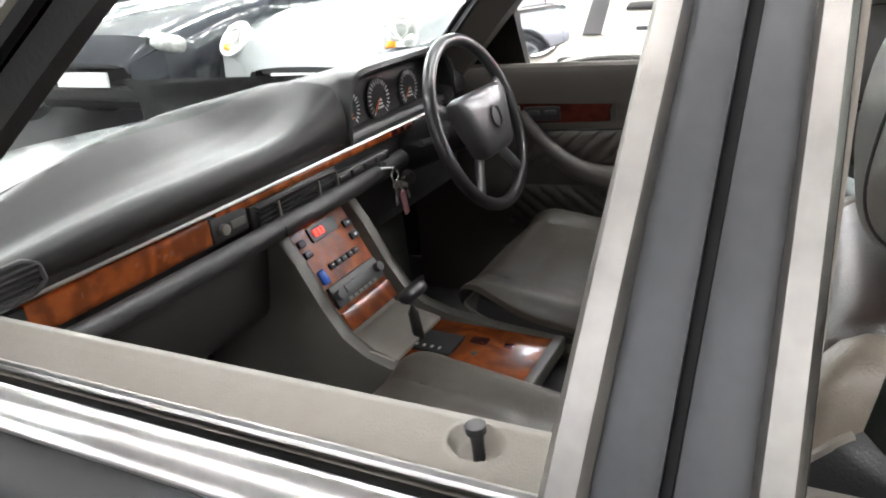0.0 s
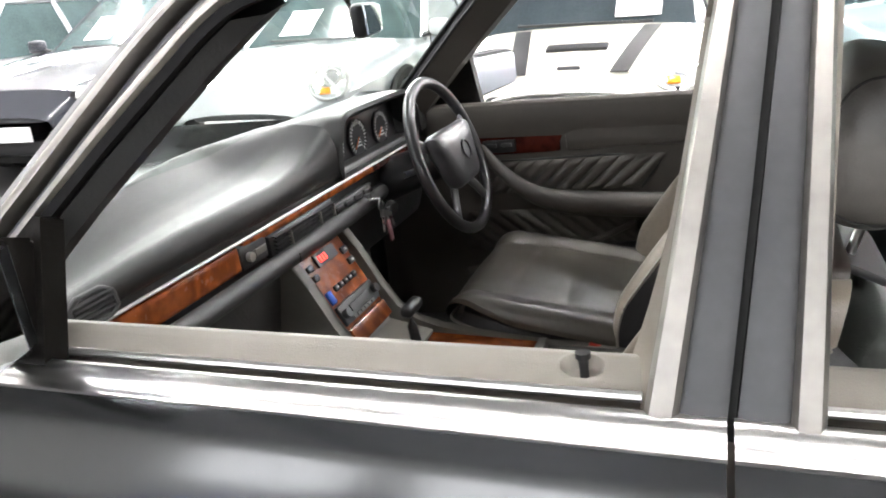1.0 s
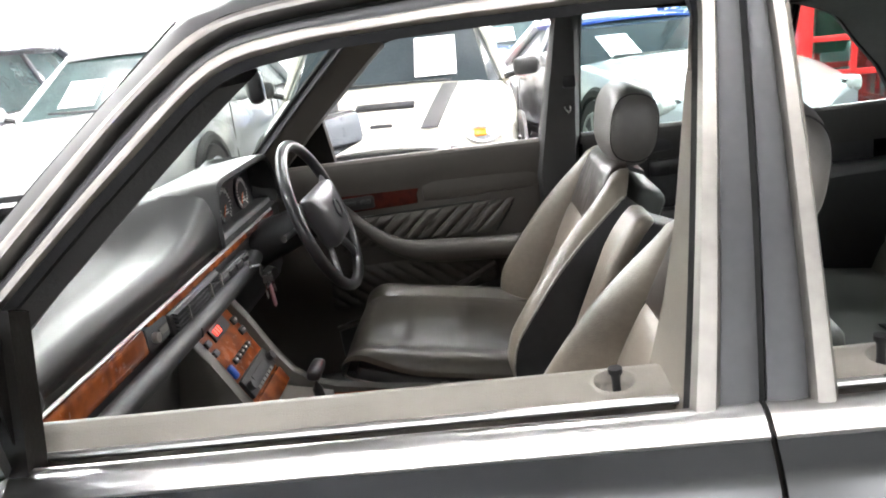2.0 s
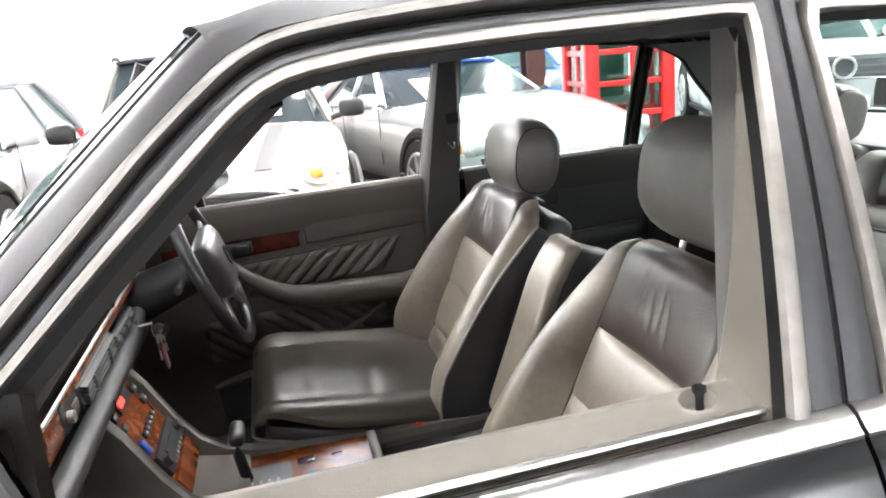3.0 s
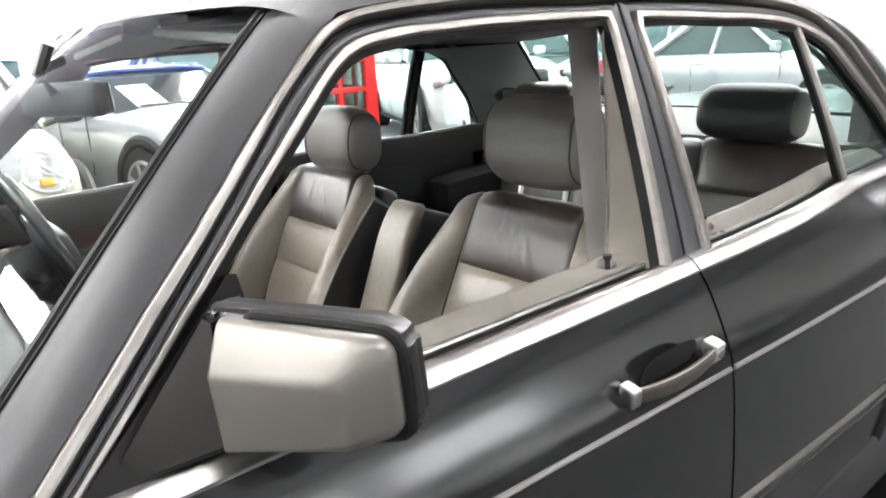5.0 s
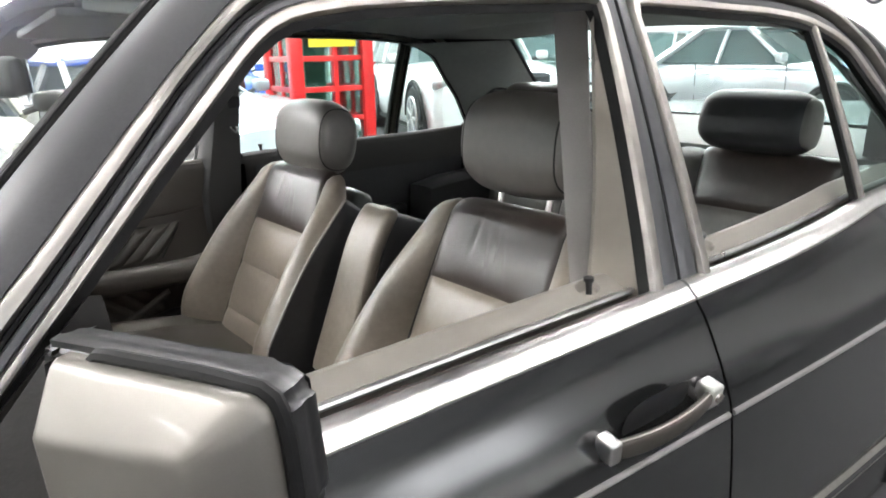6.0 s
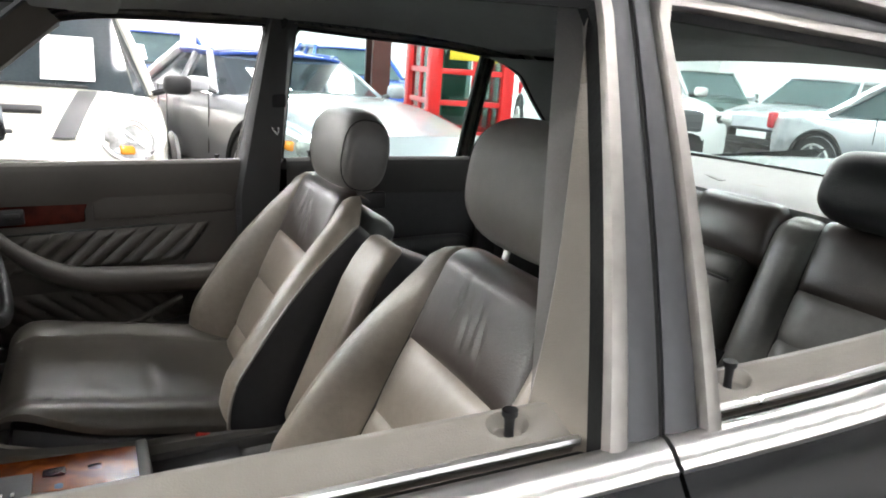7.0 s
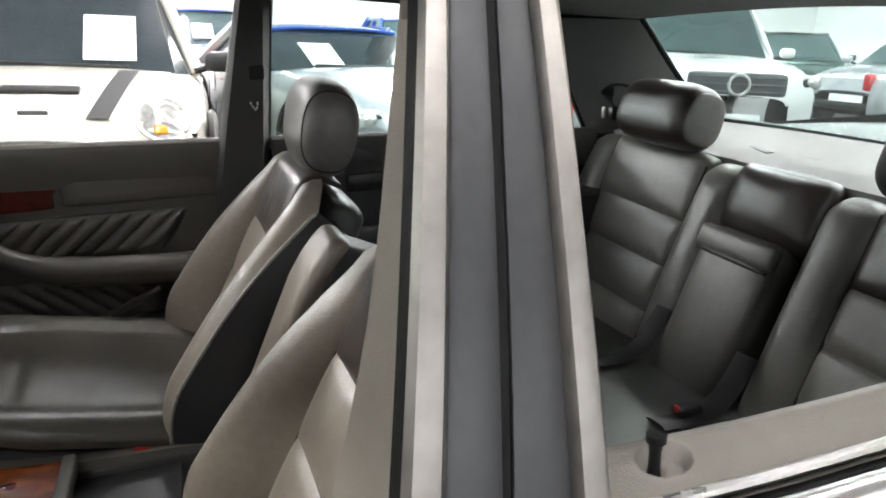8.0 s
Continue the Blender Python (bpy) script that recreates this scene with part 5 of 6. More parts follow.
def seat_depth(x, h):
    """How far the backrest's front stands forward of its plane at x across and h up along it."""
    f = max(0.0, min(1.0, h / SEAT_H))
    xs, xe, a = seat_seam(h), seat_edge(h), abs(x)
    swell = bolster_swell(h)
    if a <= xs:
        lines = (0.06, 0.19, 0.318, 0.57)
        lo = -0.06
        for hi in lines:
            if h <= hi:
                break
            lo = hi
        k = (h - lo) / (hi - lo)
        puff = (max(0.0, 4 * k * (1 - k))) ** 0.5 * 0.013
        d = puff * (1 - (a / xs) ** 4) + 0.25 * a * a
        if h > 0.33:
            # soft pulls in the worn upper panel
            for c, lean, mid in ((-0.034, 0.25, 0.385), (-0.012, 0.1, 0.40), (0.013, 0.2, 0.385), (0.05, -0.1, 0.41)):
                d -= 0.0032 * math.exp(-((x - c - lean * (h - 0.39)) / 0.0055) ** 2 - ((h - mid) / 0.034) ** 2)
    else:
        q = (a - xs) / (xe - xs)
        base = 0.25 * xs * xs
        d = base + swell * math.sin(math.pi / 2 * min(1, q / 0.62)) ** 0.85 if q < 0.62 else base + swell - (0.014 + 0.014 * f) * ((q - 0.62) / 0.38) ** 2.4
    return d - 0.008 * math.exp(-((a - xs) / 0.005) ** 2)


def seat_point(x, h, d):
    """Into the backrest's own frame, rolling back over its top."""
    drop = 0.034 * max(0.0, (abs(x) - 0.125) / 0.10) ** 2 * max(0.0, min(1.2, (h - 0.20) / 0.244)) ** 2
    if h <= SEAT_H:
        return Vector((x, d, h - drop))
    a = (h - SEAT_H) / 0.035
    return Vector((x, d * math.cos(a) - 0.035 * (1 - math.cos(a)), SEAT_H - drop + (0.035 + d) * math.sin(a)))


def cushion_height(x, l):
    """Height of the cushion's top over its plane at x across and l forward of its back edge."""
    a = abs(x)
    z = 0.016 * max(0, (a - 0.12) / 0.10) ** 1.5 if a < 0.22 else 0.016 - 0.034 * ((a - 0.22) / 0.045) ** 2.4
    if a < 0.163:
        for c in (0.20, 0.335):
            z -= 0.0035 * math.exp(-((l - c) / 0.012) ** 2)
        z += 0.006 * math.sin(math.pi * min(1, l / 0.45)) + 0.014 * (1 - (a / 0.163) ** 2) * math.sin(math.pi * min(1, l / 0.5))
    if l < 0.45:
        z -= 0.0045 * math.exp(-((a - 0.163) / 0.009) ** 2)
    return z


def seat(cx, dy, lift, label):
    """A front seat in parts; cx: its centre line, dy: how far it is slid forward, lift: how far the head restraint is raised."""
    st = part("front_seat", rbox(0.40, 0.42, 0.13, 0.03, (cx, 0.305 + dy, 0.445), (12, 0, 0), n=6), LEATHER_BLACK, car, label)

    def back(bm):
        m = Matrix.Translation((cx, 0.108 + dy, 0.504)) @ Matrix.Rotation(radians(26.5), 4, "X")
        bmesh.ops.transform(bm, matrix=m, verts=bm.verts)
        return bm

    top = SEAT_H + 0.035 * radians(76)
    # top panel's darker leather holds both grime and painted shade
    for h0, h1, mat, lab in ((-0.04, 0.06, LEATHER, ""), (0.06, 0.19, LEATHER, ""), (0.19, 0.318, LEATHER, ""), (0.318, top, LEATHER_DARK, "dark grey leather upper panel, worn and with painted shade")):
        def face(u, v, h0=h0, h1=h1):
            h = h0 + (h1 - h0) * v
            x = (2 * u - 1) * seat_seam(h)
            return seat_point(x, h, seat_depth(x, h))
        part("back_panel", back(grid(face, 56, 44) if h0 > 0.3 else grid(face, 24, 14)), mat, st, lab)
    for sx in (-1, 1):
        def bolster(u, v, sx=sx):
            h = -0.115 + (top + 0.115) * v
            x = sx * (seat_seam(h) + (seat_edge(h) - seat_seam(h)) * u)
            return seat_point(x, h, seat_depth(x, h))
        part("backrest_bolster", back(grid(bolster, 16, 40)), LEATHER, st, "taupe leather side bolster with piped edge")
        def flank(u, v, sx=sx):
            h = -0.115 + (top + 0.115) * v
            d = seat_depth(seat_edge(h), h)
            p = seat_point(sx * seat_edge(h), h, d)
            q = Vector((sx * (seat_edge(h) - 0.012), -0.105, max(-0.06, min(h, 0.44) - 0.034 * max(0.0, min(1.0, h / 0.44)) ** 2)))
            r = p.lerp(q, u)
            r.x += sx * 0.012 * math.sin(math.pi * u)
            return r
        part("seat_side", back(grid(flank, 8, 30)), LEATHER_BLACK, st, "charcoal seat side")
        edge = [seat_point(sx * seat_edge(h), h, seat_depth(seat_edge(h), h)) for h in [-0.11 + (top + 0.10) * i / 48 for i in range(49)]]
        part("piping", back(tube(edge, 0.0036, 6)), PIPING, st)
        line = [seat_point(sx * seat_seam(h), h, seat_depth(seat_seam(h), h) + 0.0015) for h in [0.0 + 0.465 * i / 30 for i in range(31)]]
        part("seam", back(tube(line, 0.003, 6)), SEAM, st)
    part("back_shell", back(rbox(0.42, 0.075, 0.49, 0.032, (0, -0.088, 0.216), n=8, warp=lambda v: (v.x * (1.08 - 0.12 * (v.z + 0.25) / 0.5), v.y, v.z))), BACK_VINYL, st, "dark green-grey seat back")

    def base(bm):
        m = Matrix.Translation((cx, 0.105 + dy, 0.516)) @ Matrix.Rotation(radians(10.5), 4, "X")
        bmesh.ops.transform(bm, matrix=m, verts=bm.verts)
        return bm

    def cush(u, v):
        q = (2 * u - 1) * 1.22
        x = max(-1.0, min(1.0, q)) * 0.262
        drop = max(0.0, abs(q) - 1) / 0.22 * 0.014
        s = v * 0.533
        x *= 1 - 0.24 * max(0, (s - 0.26) / 0.273) ** 2
        if s < 0.40:
            return Vector((x, s, cushion_height(x, s) - drop))
        a = (s - 0.40) / 0.070
        z = cushion_height(x, 0.40) - drop * math.cos(min(a, 1.57))
        return Vector((x, 0.40 + 0.070 * math.sin(a), z - 0.062 * (1 - math.cos(a))))
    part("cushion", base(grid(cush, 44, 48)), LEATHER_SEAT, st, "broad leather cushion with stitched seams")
    rim = [base_pt for base_pt in ([(-0.263 + 0.018 * (i / 14) ** 4, 0.40 * i / 14, -0.058) for i in range(15)] + [(-0.196 + 0.392 * i / 10, 0.468, -0.070) for i in range(11)] + [(0.263 - 0.018 * (1 - i / 14) ** 4, 0.40 - 0.40 * i / 14, -0.058) for i in range(15)])]
    part("piping", base(tube(smooth_line(rim, 60, 1), 0.0036, 6)), PIPING, st)
    skirt = rbox(0.505, 0.44, 0.11, 0.02, (0, 0.22, -0.090), n=6, warp=lambda v: (v.x * (1 - 0.22 * max(0, v.y / 0.22) ** 2), v.y, v.z))
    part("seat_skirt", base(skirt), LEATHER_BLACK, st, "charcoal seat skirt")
    for sx in (-1, 1):
        part("seam", base(tube([(sx * 0.163, 0.02 + 0.37 * i / 16, cushion_height(0.163, 0.02 + 0.37 * i / 16) + 0.001) for i in range(17)], 0.0018, 6)), SEAM, st)

    def head(bm):
        m = Matrix.Translation((cx, -0.157 + dy, 1.0 + lift)) @ Matrix.Rotation(radians(12), 4, "X")
        bmesh.ops.transform(bm, matrix=m, verts=bm.verts)
        return bm

    def pad(t, a, grow=1.0):
        ky, kz = max(0.0, 1 - abs(t) ** 6) ** (1 / 6), max(0.0, 1 - abs(t) ** 3.6) ** (1 / 3.6)
        c, d = math.cos(a), math.sin(a)
        y = math.copysign(abs(c) ** 0.80, c) * 0.056 * ky
        z = math.copysign(abs(d) ** 0.72, d) * 0.094 * kz
        return Vector((t * 0.137, (y + 0.03 * z) * grow, z * grow))

    hr = part("head_restraint", head(grid(lambda u, v: pad(math.sin(math.pi * (u - 0.5)), math.tau * (v - 0.25)), 40, 44)), LEATHER_HEAD, st, "plump grey leather head restraint")
    for sx in (-1, 1):
        part("restraint_seam", head(tube([pad(sx * 0.86, math.tau * k / 48, 1.002) for k in range(48)], 0.0016, 6, closed=True, up=(1, 0, 0))), SEAM, hr)
        part("restraint_post", tube([(cx + sx * 0.062, -0.135 + dy, 0.90), (cx + sx * 0.062, -0.160 + dy, 0.94 + lift)], 0.0055, 10), CHROME, hr, "chrome head restraint post")
    part("post_plate", back(rbox(0.20, 0.05, 0.012, 0.005, (0, -0.055, 0.474), n=4)), DARK, hr)
    return st


LABEL = "taupe grey leather front seat with piped bolsters and a head restraint"
passenger = seat(-0.374, 0.0, 0.040, LABEL)
driver = seat(0.374, 0.028, 0.0, LABEL)
part("seat_lever", rbox(0.014, 0.052, 0.014, 0.005, (0.113, 0.242, 0.500), (22, 0, 0), n=3), RED_PLASTIC, driver, "red seat belt buckle")
part("seat_lever", rbox(0.014, 0.052, 0.014, 0.005, (-0.105, 0.245, 0.492), (22, 0, 0), n=3), RED_PLASTIC, passenger)


# folded-up armrest between the front seats
def arm_back(bm):
    m = Matrix.Translation((0.012, 0.085, 0.55)) @ Matrix.Rotation(radians(24), 4, "X")
    bmesh.ops.transform(bm, matrix=m, verts=bm.verts)
    return bm


am = part("folding_armrest", arm_back(rbox(0.124, 0.036, 0.40, 0.017, (0, 0.0, 0.172), n=12, warp=lambda v: (v.x * (1 - 0.10 * v.z / 0.19), v.y - 0.9 * max(0, v.z - 0.10) ** 1.6, v.z))), LEATHER, car, "grey leather armrest folded up between the seats")
part("armrest_side", arm_back(rbox(0.118, 0.135, 0.385, 0.020, (0, -0.078, 0.172), n=10, warp=lambda v: (v.x * (1 - 0.10 * v.z / 0.19), v.y * (1 - 0.3 * max(0, -v.z) / 0.18), v.z))), LEATHER_BLACK, am, "charcoal armrest body")

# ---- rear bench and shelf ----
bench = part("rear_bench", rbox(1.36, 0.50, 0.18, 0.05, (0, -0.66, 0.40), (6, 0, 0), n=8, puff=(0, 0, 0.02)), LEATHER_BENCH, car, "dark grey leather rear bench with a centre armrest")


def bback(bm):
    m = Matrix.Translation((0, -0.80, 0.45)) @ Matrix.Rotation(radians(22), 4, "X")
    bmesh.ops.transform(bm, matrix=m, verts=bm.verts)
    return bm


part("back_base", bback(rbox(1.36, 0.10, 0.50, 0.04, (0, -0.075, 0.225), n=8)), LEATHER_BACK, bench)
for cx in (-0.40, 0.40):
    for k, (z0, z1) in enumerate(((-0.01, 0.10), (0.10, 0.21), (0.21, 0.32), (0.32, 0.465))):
        # near seat's top panel is darker than the far seat's
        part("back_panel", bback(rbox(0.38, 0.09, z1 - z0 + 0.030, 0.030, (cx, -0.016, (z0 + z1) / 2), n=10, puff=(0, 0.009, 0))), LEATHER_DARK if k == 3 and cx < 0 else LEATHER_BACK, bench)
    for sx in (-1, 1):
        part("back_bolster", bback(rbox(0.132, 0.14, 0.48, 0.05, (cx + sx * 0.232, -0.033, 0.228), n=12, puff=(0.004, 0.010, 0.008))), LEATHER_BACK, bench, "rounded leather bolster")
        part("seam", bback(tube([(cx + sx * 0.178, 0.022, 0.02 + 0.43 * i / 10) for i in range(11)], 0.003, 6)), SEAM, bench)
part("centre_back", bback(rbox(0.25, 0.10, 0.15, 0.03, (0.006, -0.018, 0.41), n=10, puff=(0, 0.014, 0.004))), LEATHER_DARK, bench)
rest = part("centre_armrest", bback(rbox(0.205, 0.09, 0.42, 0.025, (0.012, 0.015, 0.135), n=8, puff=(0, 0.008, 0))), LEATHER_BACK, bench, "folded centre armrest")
part("armrest_lip", bback(rbox(0.207, 0.03, 0.05, 0.012, (0.012, 0.056, 0.315), n=6)), LEATHER_BACK, rest)
part("armrest_crease", bback(tube([(-0.085, 0.062, 0.286), (0.012, 0.066, 0.286), (0.11, 0.062, 0.286)], 0.003, 6)), SEAM, rest)
for x in (-0.12, 0.13):
    part("belt_webbing", tube(smooth_line([(x, -0.80, 0.60), (x - 0.01, -0.74, 0.52), (x - 0.03, -0.66, 0.515), (x - 0.04, -0.58, 0.53)], 16, 2), 0.024, 8, flat=0.15), STRAP_BLACK, bench, "black rear seat belt")
part("belt_buckle", rbox(0.03, 0.05, 0.02, 0.006, (-0.14, -0.66, 0.53), n=4), BLACK, bench)
part("buckle_button", rbox(0.014, 0.008, 0.012, 0.003, (-0.14, -0.637, 0.536), n=3), RED_PLASTIC, bench)
for cx in (-0.365, 0.385):
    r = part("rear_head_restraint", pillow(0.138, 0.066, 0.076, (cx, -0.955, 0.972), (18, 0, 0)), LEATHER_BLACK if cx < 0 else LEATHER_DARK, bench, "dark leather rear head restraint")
    for sx in (-1, 1):
        part("side_cap", pillow(0.010, 0.050, 0.058, (cx + sx * 0.131, -0.957, 0.972), (18, 0, 0), 2.8, 2.2), LEATHER_BACK, r)
        part("post", tube([(cx + sx * 0.06, -0.96, 0.88), (cx + sx * 0.06, -0.96, 0.94)], 0.006, 8), CHROME, r)
shelf = part("parcel_shelf", grid(lambda u, v: ((2 * v - 1) * 0.66, -0.985 - 0.36 * u, 0.895 + 0.020 * u), 6, 12, thick=0.02), GREY_CLOTH_SHELF, car, "pale grey rear parcel shelf")
part("shelf_vent", rbox(0.09, 0.02, 0.006, 0.002, (0.23, -1.10, 0.900), (0, 0, -20), n=3), BLACK, shelf)
part("shelf_vent", rbox(0.05, 0.016, 0.006, 0.002, (0.10, -1.12, 0.900), n=3), CONSOLE_GREY, shelf)
for s in (1, -1):
    part("shelf_cheek", prism([(-1.0, 0.90), (-1.30, 0.90), (-1.26, 0.95), (-1.02, 1.03)], 0.05, Matrix(((0, 0, 1, s * 0.62 - 0.025), (1, 0, 0, 0), (0, 1, 0, 0), (0, 0, 0, 1)))), GREY_CLOTH_SHELF, car)
part("rear_belt_guide", rbox(0.03, 0.05, 0.035, 0.01, (0.56, -0.93, 0.955), n=4), BLACK, car)
part("rear_belt", tube(smooth_line([(0.56, -0.94, 0.95), (0.575, -0.90, 1.0), (0.545, -0.90, 1.035), (0.50, -0.95, 1.02)], 20, 2), 0.016, 8, flat=0.2), STRAP_BLACK, car, "black rear belt looped at the pillar")
part("belt_tongue", rbox(0.012, 0.008, 0.03, 0.003, (0.585, -0.905, 0.955), n=3), CHROME, car)
car.matrix_basis = STANCE
keys.matrix_basis = STANCE
# ---- showroom ----
WALL_WHITE = material("white_painted_blockwork", (0.8, 0.8, 0.79), 0.7, vary=0.03, scale=1.5, bump=0.2, bump_scale=40)
FLOOR_GREY = material("grey_sealed_concrete", (0.05, 0.05, 0.052), 0.5, vary=0.12, scale=0.8, fine=12, bump=0.1, bump_scale=60)
CEIL_WHITE = material("white_roof_sheeting", (0.42, 0.42, 0.43), 0.6, vary=0.08, scale=1)
STEEL_BROWN = material("brown_painted_steel", (0.07, 0.03, 0.025), 0.4, vary=0.15)
STEEL_GREY = material("pale_grey_painted_steel", (0.5, 0.5, 0.53), 0.4, vary=0.08)
STEEL_DARK = material("dark_painted_steel", (0.06, 0.06, 0.065), 0.5, vary=0.2)
TUBE_MAT = glowing("white_lamp_diffuser", (0.985, 0.97, 0.96), TUBE_GLOW)
DAYLIGHT = glowing("daylit_frosted_glass", (0.97, 0.98, 1.0), PANEL_GLOW)
X0, X1, Y0, Y1, H = -9.0, 15.0, -16.0, 14.0, 4.2


def setting(name, bm, mat, label, category):
    return tagged(part(name, bm, mat, None, smooth=False), label, category, kind="structure")


setting("floor", rbox(X1 - X0 + 0.4, Y1 - Y0 + 0.4, 0.1, 0.01, ((X0 + X1) / 2, (Y0 + Y1) / 2, -0.05), n=2), FLOOR_GREY, "smooth grey sealed showroom floor", "floor")
setting("wall_east", rbox(0.2, Y1 - Y0, H, 0.005, (X1 + 0.1, (Y0 + Y1) / 2, H / 2), n=2), WALL_WHITE, "white painted showroom wall", "wall")
setting("wall_west", rbox(0.2, Y1 - Y0, H, 0.005, (X0 - 0.1, (Y0 + Y1) / 2, H / 2), n=2), WALL_WHITE, "white painted showroom wall", "wall")
setting("wall_south", rbox(X1 - X0 + 0.4, 0.2, H, 0.005, ((X0 + X1) / 2, Y0 - 0.1, H / 2), n=2), WALL_WHITE, "white painted showroom wall hung with signs", "wall")
setting("wall_north", rbox(X1 - X0 + 0.4, 0.2, H, 0.005, ((X0 + X1) / 2, Y1 + 0.1, H / 2), n=2), WALL_WHITE, "white painted showroom wall", "wall")
setting("ceiling", rbox(X1 - X0 + 0.4, Y1 - Y0 + 0.4, 0.1, 0.01, ((X0 + X1) / 2, (Y0 + Y1) / 2, H + 0.05), n=2), CEIL_WHITE, "white profiled sheet roof", "ceiling")
for i in range(7):
    y = -12 + i * 4
    setting("roof_beam", rbox(X1 - X0, 0.16, 0.3, 0.02, ((X0 + X1) / 2, y, H - 0.16), n=3), STEEL_DARK, "dark steel roof beam", "beam")
def strip_light(m, group, length):
    ob = thing("strip_light", "long white strip lamp under the roof", "lamp", group)
    part("diffuser", rbox(length, 0.34 if length < 3 else 0.05, 0.05, 0.02, (0, 0, -0.03), n=3), TUBE_MAT, ob)
    part("housing", rbox(length + 0.1, 0.42 if length < 3 else 0.14, 0.05, 0.01, (0, 0, 0.025), n=3), STEEL_GREY, ob)
    ob.matrix_basis = m
    return ob


across = along = None
for i in range(7):
    for x in (1.2, 5.0, 8.0, 10.8, 13.4):
        m = pose(x, -12 + 4 * i + (0 if i % 2 else 0.6), H - 0.06)
        if across is None:
            across = strip_light(m, "showroom strip lamps", 2.2)
        else:
            copy_thing(across, m)
for i in range(5):
    m = pose(-3.0, -8 + 4 * i, H - 0.06, 0, 0, 90)
    if along is None:
        along = strip_light(m, "strip lamps along the aisle", 3.5)
    else:
        copy_thing(along, m)
# glazed shopfront bays in the wall behind the walk, which the door skins mirror
for i, y in enumerate((-4.6, -1.2, 2.2, 5.6)):
    bay = setting("window_%d" % (i + 1), rbox(0.04, 2.5, 1.5, 0.005, (X0 + 0.02, y, 2.25), n=2), DAYLIGHT, "wide frosted shopfront window letting in daylight", "window")
    for yy in (y - 1.27, y, y + 1.27):
        part("window_frame", rbox(0.09, 0.07, 1.62, 0.01, (X0 + 0.05, yy, 2.25), n=3), STEEL_GREY, bay)
    for z in (1.47, 2.25, 3.03):
        part("glazing_bar", rbox(0.08, 2.5, 0.06, 0.01, (X0 + 0.05, y, z), n=3), STEEL_GREY, bay)
# ---- other cars on show ----
CAR_GLASS = material("dark_car_glass", (0.03, 0.04, 0.045), 0.06, vary=0.2, spec=0.8)
PALE_GLASS = material("pale_green_car_glass", (0.05, 0.075, 0.075), 0.08, vary=0.3, scale=3, spec=0.8)
LAMP_GLASS = material("headlamp_lens", (0.75, 0.75, 0.73), 0.12, metal=0.6, vary=0.25, scale=30)
AMBER = material("amber_lens", (0.85, 0.28, 0.02), 0.2, coat=0.6)
RED_LENS = material("red_tail_lens", (0.5, 0.02, 0.03), 0.2, coat=0.6)
PAPER = material("white_paper", (0.85, 0.85, 0.84), 0.8, vary=0.03)


def coat_paint(name, colour, metal=0.0):
    return material(name, colour, 0.28, metal=metal, vary=0.05, scale=1.5, fine=500, coat=1.0)


CREAM = coat_paint("cream_paint", (0.66, 0.635, 0.55))
SILVER = coat_paint("silver_paint", (0.46, 0.47, 0.49), 0.5)
WHITE = coat_paint("white_paint", (0.66, 0.66, 0.65))
BLUE = coat_paint("blue_paint", (0.03, 0.09, 0.42))
SLATE = coat_paint("light_grey_paint", (0.46, 0.47, 0.48), 0.4)
NIGHT = coat_paint("black_blue_paint", (0.02, 0.022, 0.03))
BEIGE = coat_paint("champagne_paint", (0.5, 0.48, 0.43), 0.4)
GREENISH = coat_paint("dark_green_paint", (0.05, 0.09, 0.08), 0.3)


